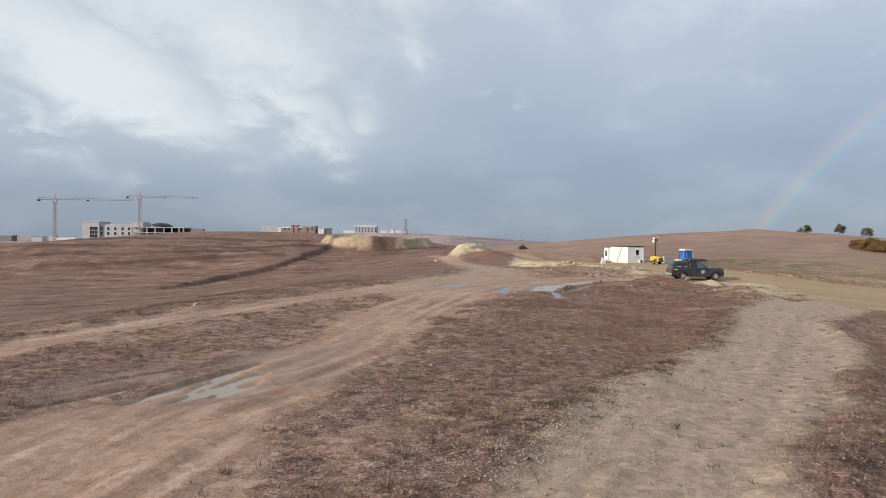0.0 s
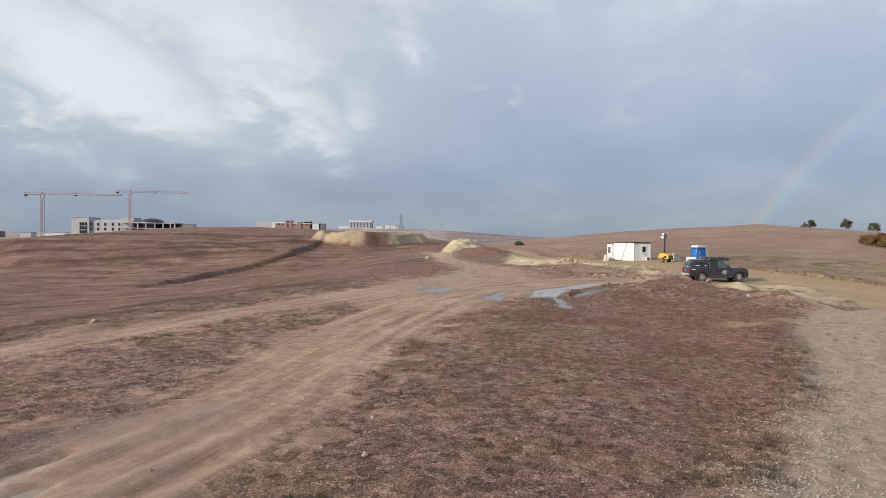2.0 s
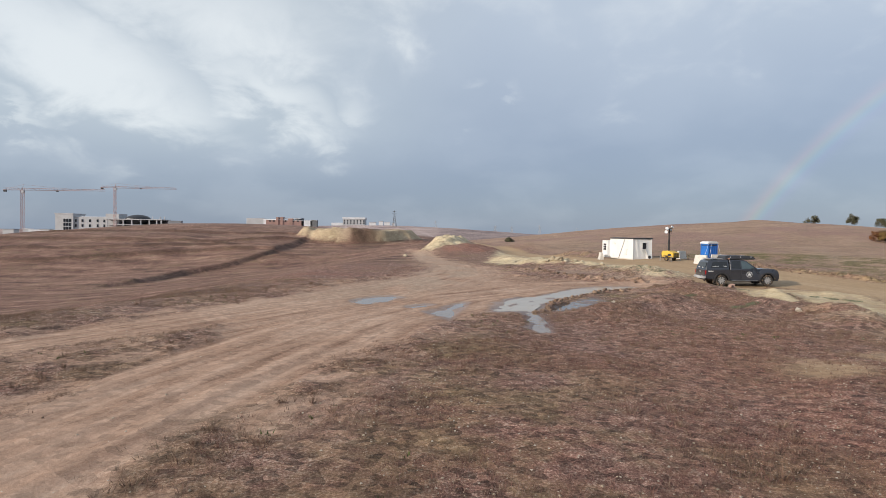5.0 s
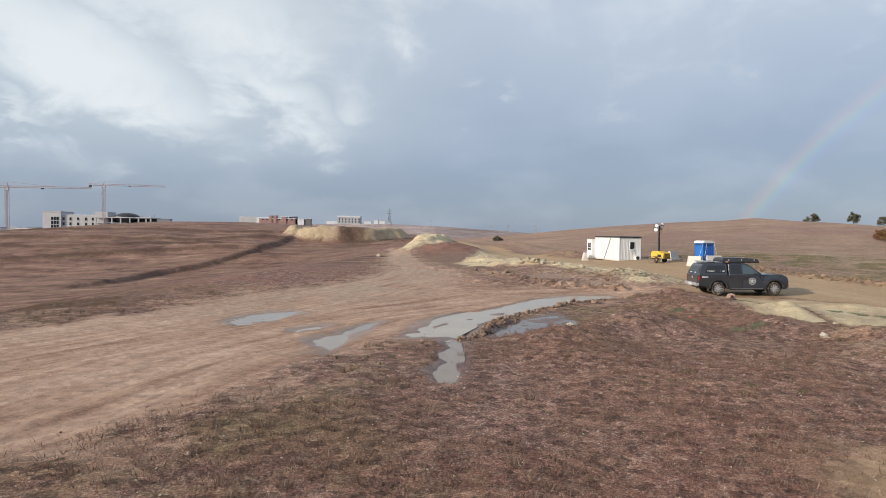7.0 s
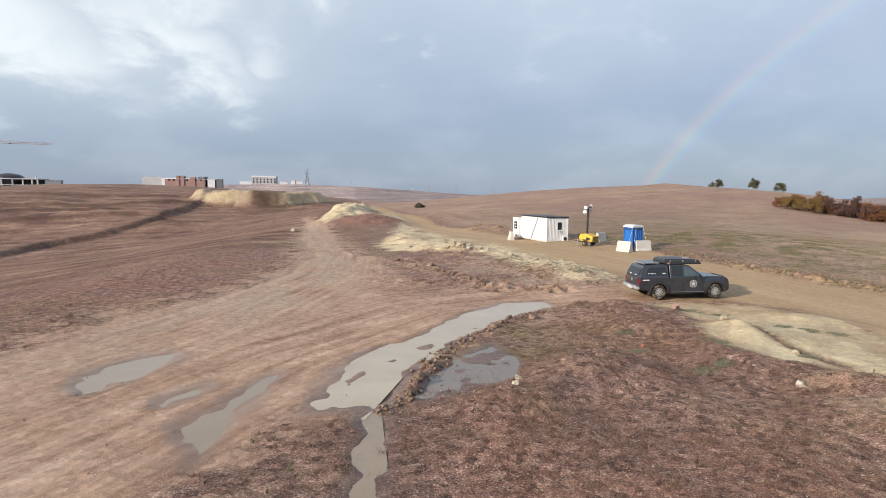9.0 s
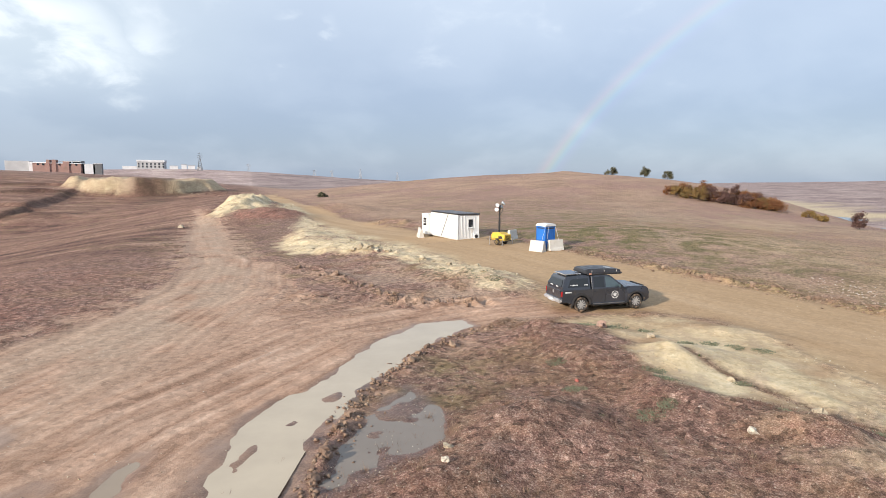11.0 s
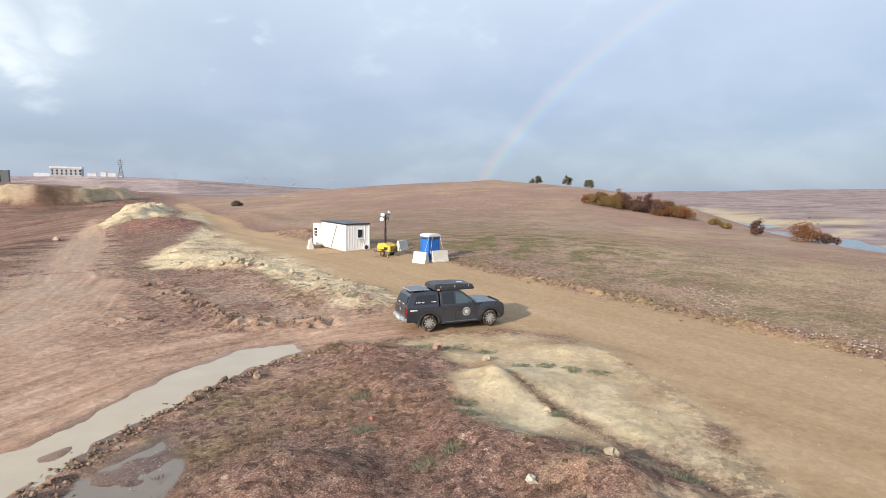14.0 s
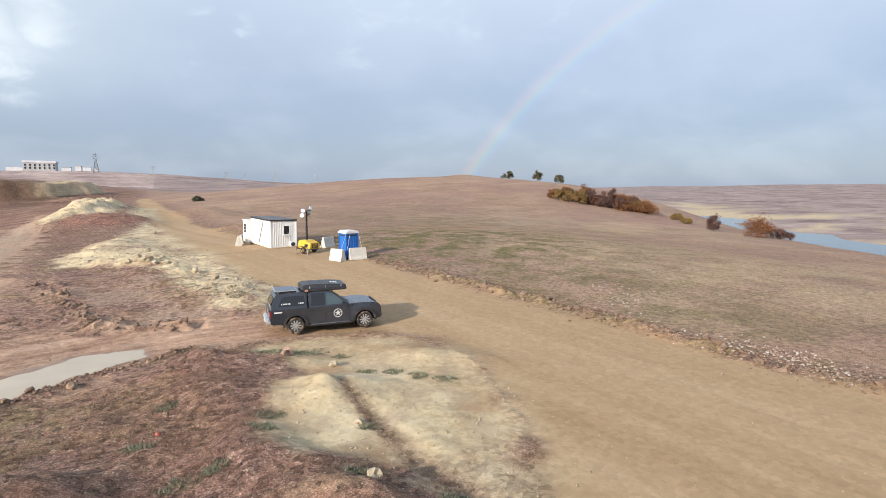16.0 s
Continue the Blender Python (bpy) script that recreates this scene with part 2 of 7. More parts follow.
    # bare tracks
    tread = n.math("ADD", n.math("ADD", n.math("MULTIPLY", streak, 0.50), n.math("MULTIPLY", grit, 0.24)), n.math("MULTIPLY", mid, 0.26))
    soil = n.ramp(tread, [(0.36, (0.185, 0.103, 0.064)), (0.44, (0.315, 0.200, 0.135)), (0.53, (0.415, 0.285, 0.203)), (0.66, (0.53, 0.40, 0.305))])
    base = n.mix(dirt, base, soil)
    smooth_tread = n.math("ADD", n.math("ADD", n.math("MULTIPLY", n.noise(n.combine(n.math("ADD", fx, n.math("MULTIPLY", fy, 0.22)), n.math("MULTIPLY", fy, 0.05), 0.0), 0.55, 3.0, 0.5), 0.50), n.math("MULTIPLY", fine, 0.18)), n.math("ADD", n.math("MULTIPLY", mid, 0.13), n.math("MULTIPLY", streak, 0.20)))
    haul = n.ramp(smooth_tread, [(0.36, (0.315, 0.212, 0.115)), (0.45, (0.372, 0.263, 0.151)), (0.55, (0.410, 0.296, 0.176)), (0.66, (0.455, 0.342, 0.218))])
    base = n.mix(road, base, haul)
    pale = n.ramp(n.math("ADD", n.math("MULTIPLY", fine, 0.5), n.math("MULTIPLY", grit, 0.5)), [(0.3, (0.21, 0.150, 0.105)), (0.48, (0.355, 0.268, 0.195)), (0.62, (0.44, 0.348, 0.262)), (0.74, (0.60, 0.53, 0.43))])
    base = n.mix(gravel, base, pale)
    loam = n.ramp(n.math("ADD", n.math("MULTIPLY", mid, 0.5), n.math("MULTIPLY", fine, 0.5)), [(0.33, (0.38, 0.300, 0.175)), (0.45, (0.52, 0.435, 0.275)), (0.56, (0.61, 0.530, 0.355)), (0.68, (0.70, 0.635, 0.48))])
    loam = n.mix(n.math("MULTIPLY", n.step(n.noise(at, 0.8, 6.0, 0.7), 0.46, 0.62), 0.55), loam, n.mix(grit, (0.25, 0.185, 0.125), (0.47, 0.375, 0.27)))
    base = n.mix(clay, base, loam)
    # flecks of stone chips over all bare and half-bare ground
    fleck = n.math("MULTIPLY", n.step(n.cells(at, 6.5), 0.17, 0.08), n.step(n.noise(at, 0.9, 3.0), 0.42, 0.58))
    base = n.mix(n.math("MULTIPLY", fleck, n.math("SUBTRACT", 0.75, n.math("MULTIPLY", field, 0.6))), base, (0.66, 0.60, 0.53))
    # speckle from clod to clod and stem to stem
    dots, lumps = n.split(n.cells(at, 17.0, out="Color"))[0], n.noise(at, 4.0, 5.0, 0.7)
    bare = n.math("MAXIMUM", n.math("MAXIMUM", dirt, road), n.math("MAXIMUM", clay, gravel))
    speckle = n.math("ADD", n.math("MULTIPLY", n.math("SUBTRACT", dots, 0.5), n.math("MULTIPLY", n.step(bare, 0.0, 1.0, 1.0, 0.34), n.math("SUBTRACT", 1.0, n.math("MULTIPLY", n.math("MAXIMUM", road, hill), 0.55)))), n.math("MULTIPLY", n.math("SUBTRACT", lumps, 0.5), n.step(bare, 0.0, 1.0, 0.8, 0.2)))
    speckle = n.math("MULTIPLY", n.math("SUBTRACT", 1.0, n.math("MULTIPLY", wet, 0.7)), speckle)
    base = n.vec("SCALE", base, scale=n.math("ADD", n.step(bare, 0.0, 1.0, 0.68, 0.84), n.math("MULTIPLY", speckle, 1.0)))
    base = n.vec("MULTIPLY", base, (1.02, 0.985, 0.965))
    # wet mud is darker and shines
    base = n.mix(n.math("MULTIPLY", wet, 0.5), base, n.mix(1.0, base, (0.50, 0.44, 0.40), "MULTIPLY"))
    b = n.add("ShaderNodeBsdfPrincipled")
    n.put(b.inputs["Base Color"], base)
    n.put(b.inputs["Roughness"], n.step(wet, 0.1, 0.9, 0.95, 0.35)), n.put(b.inputs["Specular IOR Level"], 0.3)
    rough = n.math("MULTIPLY", n.math("ADD", n.math("MULTIPLY", fine, 0.20), n.math("MULTIPLY", grit, 0.40)), n.step(bare, 0.0, 1.0, 1.0, 0.20))
    rough = n.math("ADD", rough, n.math("MULTIPLY", n.math("MULTIPLY", streak, 0.06), n.math("MULTIPLY", dirt, n.math("SUBTRACT", 1.0, road))))
    bump = n.add("ShaderNodeBump")
    n.put(bump.inputs["Height"], n.math("MULTIPLY", rough, n.step(road, 0.2, 1.0, 1.0, 0.28))), n.put(bump.inputs["Distance"], 0.22), n.put(bump.inputs["Strength"], n.step(wet, 0.2, 0.95, 0.9, 0.15))
    n.put(b.inputs["Normal"], bump.outputs[0])
    n.tree.links.new(b.outputs[0], n.add("ShaderNodeOutputMaterial").inputs[0])
    return m


def water_material(name, colour, rough, gloss=0.5):
    m = bpy.data.materials.new(name)
    m.use_nodes = True
    n = Nodes(m.node_tree)
    at = n.add("ShaderNodeNewGeometry").outputs["Position"]
    b = n.add("ShaderNodeBsdfPrincipled")
    n.put(b.inputs["Base Color"], n.mix(n.noise(at, 0.7, 4.0), [v * 0.85 for v in colour], [v * 1.15 for v in colour]))
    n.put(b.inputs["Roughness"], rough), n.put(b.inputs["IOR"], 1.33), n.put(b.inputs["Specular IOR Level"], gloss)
    bump = n.add("ShaderNodeBump")
    n.put(bump.inputs["Height"], n.noise(at, 2.2, 3.0)), n.put(bump.inputs["Distance"], 0.004)
    n.put(b.inputs["Normal"], bump.outputs[0])
    n.tree.links.new(b.outputs[0], n.add("ShaderNodeOutputMaterial").inputs[0])
    return m


WHITE = material("white_steel", (0.74, 0.75, 0.74), 0.45, vary=0.05, grain=2.0, dirt=0.25, dirt_colour=(0.42, 0.36, 0.28), dirt_size=1.2)
GREY_ROOF = material("grey_roof", (0.20, 0.21, 0.23), 0.5, 0.3, grain=3.0, dirt=0.3)
DARK_TRIM = material("dark_trim", (0.03, 0.03, 0.033), 0.45, vary=0.3)
CONCRETE = material("pale_concrete", (0.58, 0.56, 0.51), 0.85, grain=3.0, relief=0.01, dirt=0.35, dirt_colour=(0.38, 0.32, 0.24))
YELLOW = material("yellow_enamel", (0.66, 0.43, 0.05), 0.45, vary=0.10, dirt=0.35)
BLUE = material("blue_plastic", (0.02, 0.15, 0.50), 0.42, vary=0.08, grain=2.0, dirt=0.12)
STEEL = material("worn_steel", (0.42, 0.42, 0.42), 0.35, 0.8, dirt=0.2)
BLACK_STEEL = material("black_mast", (0.035, 0.035, 0.037), 0.4, 0.3, vary=0.3)
RUBBER = material("muddy_rubber", (0.022, 0.021, 0.02), 0.85, vary=0.3, dirt=0.55, dirt_colour=(0.27, 0.19, 0.125), dirt_size=6.0)
LENS = material("lamp_glass", (0.80, 0.82, 0.82), 0.12, vary=0.04)
PANE = material("dark_pane", (0.02, 0.024, 0.03), 0.06, vary=0.2)
TARP = material("black_tarp", (0.03, 0.03, 0.034), 0.38, vary=0.3)
# ---- terrain: plan outlines and heights ----
def value_noise(x, y, seed):
    xi, yi = np.floor(x).astype(np.int64), np.floor(y).astype(np.int64)
    fx, fy = x - xi, y - yi
    fx, fy = fx * fx * (3 - 2 * fx), fy * fy * (3 - 2 * fy)

    def corner(a, b):
        h = (a * 374761393 + b * 668265263 + seed * 1442695041) & 0xFFFFFFFF
        h = ((h ^ (h >> 13)) * 1274126177) & 0xFFFFFFFF
        return ((h ^ (h >> 16)) & 0xFFFF) / 65535.0

    top = corner(xi, yi) * (1 - fx) + corner(xi + 1, yi) * fx
    bottom = corner(xi, yi + 1) * (1 - fx) + corner(xi + 1, yi + 1) * fx
    return (top * (1 - fy) + bottom * fy) * 2 - 1


def fractal(x, y, size, octaves, seed, gain=0.5):
    total, amp, norm = 0.0, 1.0, 0.0
    for k in range(octaves):
        a = 0.6 * k
        u, v = (x * math.cos(a) - y * math.sin(a)) / size, (x * math.sin(a) + y * math.cos(a)) / size
        total = total + amp * value_noise(u, v, seed + k)
        norm += amp
        amp, size = amp * gain, size / 2.03
    return total / norm


def step(a, b, v):
    t = np.clip((v - a) / (b - a), 0, 1)
    return t * t * (3 - 2 * t)


def inside(x, y, outline):
    """Signed distance to a closed outline, positive inside."""
    best = np.full(np.shape(x), 1e18)
    odd = np.zeros(np.shape(x), bool)
    for (ax, ay), (bx, by) in zip(outline, outline[1:] + outline[:1]):
        ex, ey = bx - ax, by - ay
        t = np.clip(((x - ax) * ex + (y - ay) * ey) / (ex * ex + ey * ey), 0, 1)
        best = np.minimum(best, (x - ax - t * ex) ** 2 + (y - ay - t * ey) ** 2)
        if ey:
            odd ^= ((ay > y) != (by > y)) & (x < (y - ay) * ex / ey + ax)
    return np.where(odd, 1, -1) * np.sqrt(best)


def along(x, y, line):
    """Distance from a line, and the way along it (0 to its length)."""
    best, way, side, gone = np.full(np.shape(x), 1e18), np.zeros(np.shape(x)), np.zeros(np.shape(x)), 0.0
    for (ax, ay), (bx, by) in zip(line, line[1:]):
        ex, ey = bx - ax, by - ay
        length = math.hypot(ex, ey)
        t = np.clip(((x - ax) * ex + (y - ay) * ey) / length ** 2, 0, 1)
        d = (x - ax - t * ex) ** 2 + (y - ay - t * ey) ** 2
        near = d < best
        best, way = np.where(near, d, best), np.where(near, gone + t * length, way)
        side = np.where(near, np.sign((x - ax) * ey - (y - ay) * ex), side)
        gone += length
    return np.sqrt(best), way, side


def hump(x, y, cx, cy, sx, sy, turn=0.0, power=1.0):
    c, s = math.cos(radians(turn)), math.sin(radians(turn))
    u, v = ((x - cx) * c + (y - cy) * s) / sx, ((y - cy) * c - (x - cx) * s) / sy
    return np.exp(-0.5 * (u * u + v * v) ** power)


DIRT = [(-6, -12), (-4.5, 4), (-3.3, 10), (-1.6, 18.5), (0, 26.5), (1.7, 33.5), (4, 40), (6.3, 43.5), (9, 47), (12.5, 51), (16, 54), (20, 56), (26, 55),
        (26, 60), (21, 60), (17, 59.5), (14, 61), (11, 66), (10, 76), (7, 85), (5, 115), (0.5, 142), (-3, 175), (-5, 175), (-1, 142), (0.6, 108),
        (3.6, 82), (3.2, 71), (1.3, 62), (-1.3, 57), (-4, 50), (-7.2, 41), (-9.5, 35), (-11.5, 30), (-14.5, 18), (-22, -12), (-19, -12), (-13, 16.5),
        (-10, 26), (-7, 33), (-4, 38.5), (-3, 35), (-3.8, 27), (-5.2, 18.7), (-8, 11), (-11, 2), (-13, -12)]
GRAVEL = [(-8, -12), (-1, 5), (0.6, 8.1), (2.3, 10.7), (5.9, 14.8), (12.1, 24), (14.9, 29), (19, 35), (23, 40), (27, 38), (25, 33), (17.8, 27.2),
          (14.7, 20.9), (9.9, 14.2), (8.1, 11.4), (5.3, 8.6), (2, 3), (-3, -12)]
ROAD = [(27, 20), (26, 30), (25.5, 36), (26.4, 41), (27.3, 42.9), (28.5, 45.7), (29.4, 49.2), (29, 53.2), (26.6, 55.3), (24, 56.2), (23, 59.5), (25, 61.5), (25.2, 66), (23.6, 70), (22.4, 78),
        (20.2, 99), (18, 125), (15, 165), (12, 230), (16, 230), (20, 165), (23.5, 130), (27, 104), (31, 88), (32.6, 73), (34.6, 64), (36.2, 58.7),
        (37.7, 55.2), (38.3, 52), (38.4, 49), (38.8, 46), (39.7, 43), (40.6, 39), (42.5, 28), (46, -5), (30, -5)]
CLAY = [(22.4, 50.3), (24.2, 50.4), (25.2, 50.8), (26.6, 49.6), (27.3, 47.6), (26.5, 45.6), (25.7, 44.0), (25.1, 42.5), (24.4, 42.2), (24.0, 43.4), (23.8, 45.2), (22.8, 45.2), (21.6, 44.8), (21.2, 45.5), (22.1, 47.2), (22.0, 48.4), (21.5, 49.6)]
CLAY_BANK = [(10.8, 86), (12.0, 102), (14.2, 110), (17, 108), (18.4, 97), (20.5, 80), (23, 69), (25, 66), (25, 63), (22.5, 63), (20, 70), (16.5, 78.5), (13, 82)]
CUT_BANK = [(18.6, 76.5), (21.6, 76), (23.6, 70.5), (25, 66), (25, 61.8), (22.6, 60.8), (21.2, 63.5), (19.8, 68.5)]
SPILL = [(13.0, 97), (14.0, 112), (15.0, 128), (13.5, 150), (13, 178), (17.6, 178), (18.2, 150), (18.9, 128), (19.6, 114), (21.6, 100), (22.9, 86), (23.4, 75), (24, 66), (21.5, 67), (19.5, 75), (16.8, 86)]
RED_BANK = [(11.5, 75.6), (16.6, 77.6), (20.6, 69), (22, 64), (21.5, 60.8), (18, 60), (15.5, 60.3), (14, 65), (12, 70)]
TERRACE = [(9.6, 43), (11.4, 46.5), (12, 48.5), (15, 52), (18.5, 54.8), (21.5, 55.2), (25, 53), (28, 51), (28.5, 47.5), (26.5, 43.5), (24, 40), (19, 36), (13, 36), (9.5, 40)]
STREAM = [(6.6, 43.2), (7.4, 47), (8.9, 49.1), (10.8, 51.5), (13.4, 54.9), (15.4, 56.8), (18, 57), (18.2, 55.8), (15.4, 54), (13, 51.5), (10.9, 48.4), (9.6, 46.3), (8.3, 43)]
POOLS = {
    "stream": STREAM,
    "grey": [(9.3, 43.9), (10.2, 45.6), (11.6, 47.6), (13, 49), (13.4, 47), (12.9, 45.3), (11, 44.6)],
    "channel": [(7.8, 37.7), (7.62, 38.8), (7.68, 41), (7.9, 43.4), (7, 46), (8.8, 47), (8.4, 43.4), (8.3, 40.6), (8.18, 38.6), (8.0, 37.7)],
    "oval": [(-0.6, 46.9), (0.3, 45.6), (1.2, 46.6), (1.7, 48.6), (1.2, 49.6), (0, 48.4)],
    "slit": [(4.2, 40.2), (3.8, 42.6), (4.9, 45.6), (5.4, 46.2), (5, 43.6)],
    "sliver": [(2.9, 44.2), (2.6, 44.8), (3.3, 45.8), (3.6, 45.4)],
    "ruts": [(-9.4, 10.6), (-9.2, 13.9), (-7.6, 16.4), (-5.3, 18.6), (-4.2, 19.6), (-3.2, 18.4), (-2.7, 15), (-4, 12.6), (-5.6, 11.9)],
}
SAND = [(22.0, 55.0), (25.5, 55.3), (28.2, 53.8), (29.4, 51.5), (29.5, 48.4), (28.1, 45), (26.4, 42.4), (24.6, 39.6), (21.6, 39.4), (20.4, 41.4), (21.4, 43.6), (23, 44.4), (21.2, 45.4), (21.4, 49), (22.4, 52)]
BALKS = ([(-203, 284), (-164, 281), (-122, 280), (-97, 282), (-73, 292)], [(-171, 242), (-149, 243), (-131, 250), (-111, 257), (-89, 263), (-74, 262)], [(-188, 265), (-157, 262), (-127, 265), (-110, 271), (-85, 273)], [(-205, 322), (-150, 318), (-110, 316), (-76, 318)])
MOUNDS = ((20.3, 52.9, 1.5, 0.9, -15, 0.57), (20.0, 50.2, 1.0, 1.3, 10, 0.34), (15.4, 44.9, 1.3, 1.0, 10, 0.64), (12.3, 43.0, 1.5, 0.8, 25, 0.46), (20.7, 46.0, 0.7, 1.5, 15, 0.39),
          (21.9, 49.1, 1.3, 0.9, -30, 0.28), (22.3, 42.2, 1.1, 0.6, -35, 0.54), (21.3, 40.4, 1.0, 0.8, 0, 0.54), (23.4, 49.0, 1.1, 1.0, 0, 0.44), (25.0, 52.2, 1.9, 0.6, -20, -0.02),
          (22.5, 53.2, 1.1, 0.6, -10, 0.12), (11.2, 40.8, 1.4, 0.8, 10, 0.19), (14.4, 30.6, 2.6, 0.7, 48, 0.22), (11.5, 25.5, 1.6, 0.6, 50, 0.13), (21.0, 44.2, 1.2, 0.7, -30, 0.2),
          (28.0, 51.4, 1.6, 0.8, -45, 0.31), (18.9, 48.9, 0.9, 0.9, 0, -0.02))
GULLY = [(22.9, 50.9), (23.7, 49.4), (23.95, 46.6), (24.15, 43.9), (24.6, 42.2), (24.6, 40.9), (24.3, 39.2)]
HILL_TRACK = [(36, 62), (43, 74), (52, 88), (63, 104), (78, 118), (88, 140), (84, 175)]
WATER = 1.03
CLODS = [(8.6, 42.6), (10.1, 45.9), (11.3, 48.7), (13.6, 51.9), (16.6, 54.4), (19.6, 55.7)]
BROKEN = [(11.6, 75), (13.2, 70), (14.6, 64.5), (15.8, 60.8), (19.8, 59.6)]
EMBANKMENT = [(-85, 140), (-84, 175), (-83, 200), (-82, 214), (-71, 230), (-64, 247), (-64, 270), (-61, 299)]
STREAKS = [(-8.5, 13.8, -7.0, 15.7, 0.10), (-8.3, 11.7, -7.2, 13.8, 0.11), (-7.1, 13.4, -6.5, 14.6, 0.09), (-6.7, 12.1, -6.15, 14.4, 0.12), (-6.2, 13.9, -5.2, 16.4, 0.12), (-5.95, 13.0, -5.55, 15.0, 0.09),
           (-5.8, 12.3, -5.0, 14.6, 0.21), (-5.3, 13.6, -4.85, 15.2, 0.15), (-5.15, 12.8, -4.6, 14.2, 0.19), (-4.5, 12.7, -3.6, 13.45, 0.12)]
TRACK = [(-9, -12), (-6, 10), (-3, 20), (-1.2, 30), (1.5, 40), (6, 48), (12, 55), (18, 57.5), (25, 58), (29, 60), (33, 54), (34, 40)]
UPPER = [(-20, -12), (-14, 17), (-8.7, 33), (-3, 44), (2, 55), (6, 68), (6.5, 80), (4, 100), (0, 142)]
HAUL = [(34, 20), (32.5, 50), (29, 68), (26.5, 85), (22, 115), (17, 165), (14, 230)]
GRIT = [(-5, -12), (3, 8), (9, 17), (15, 26), (24, 38)]


def broad(x, y):
    """The large forms of the land."""
    s = 0.90 * x - 0.44 * y
    h = 1.1 - 0.14 * step(2, 12, x) * step(62, 50, y) + 1.5 * hump(x, y, 44.7, 84.6, 14.5, 15.5) - 0.017 * np.clip(y - 60, 0, 160) * step(60, 110, y)
    h = h + 10.5 * hump(x, y, 128, 226, 56, 62, 0) + 1.0 * hump(x, y, 121, 221, 5, 5)
    h = h + 3.6 * hump(x, y, 62, 262, 60, 70)
    h = h - 0.036 * np.clip(x - 50, 0, 75) * step(50, 80, x) * step(190, 120, y)
    # the field west of the tracks falls into a valley and climbs again to the ridge
    west = np.clip(np.interp(y, [-50, 20, 40, 47, 52, 59, 70, 105, 200], [-18, -15, -12, -9.5, -6, -7, -6, -4, 0]) - x, 0, None)
    h = h - 12 * (1 - np.exp(-(west / 50) ** 1.3)) * step(305, 200, y)
    r = np.maximum(np.hypot(x, y), 1)
    h = h - 41 * (1 - np.exp(-(np.clip(s - 48, 0, None) / 120) ** 2)) + 9 * step(0.775, 0.70, x / r) * step(100, 260, s)
    h = h + 0.040 * np.clip(s - 330, 0, 2300) + step(250, 420, s) * 2.6 * fractal(x, y, 130, 3, 8) + step(250, 600, s) * (6 * fractal(x, y, 330, 4, 7) + 9 * fractal(x, y, 900, 2, 9) * step(500, 1500, s))
    h = h + 12.5 * hump(x, y, -152, 425, 85, 95, 0) + 3 * hump(x, y, -40, 430, 50, 70) - 2.5 * hump(x, y, -300, 330, 90, 120)
    far = step(500, 1100, np.hypot(x, y))
    h = h + far * (19 * hump(x, y, -60, 1250, 230, 260) + 9 * hump(x, y, -330, 1300, 320, 260)) - 14 * step(1500, 3000, y) * step(-900, -300, x)
    h = h + 20 * step(2600, 4500, -x) + fractal(x, y, 240, 3, 5) * (3 * step(350, 900, np.hypot(x, y)))
    return h
# ---- ground: one sheet to the horizon ----
def spread(lo, hi, cell, reach_lo, reach_hi, growth=1.05):
    mid = list(np.arange(lo, hi + cell / 2, cell))
    left, right, d = [mid[0]], [mid[-1]], cell
    while left[-1] > reach_lo or right[-1] < reach_hi:
        d *= growth
        if left[-1] > reach_lo:
            left.append(left[-1] - d)
        if right[-1] < reach_hi:
            right.append(right[-1] + d)
    return np.array(left[:0:-1] + mid + right[1:])


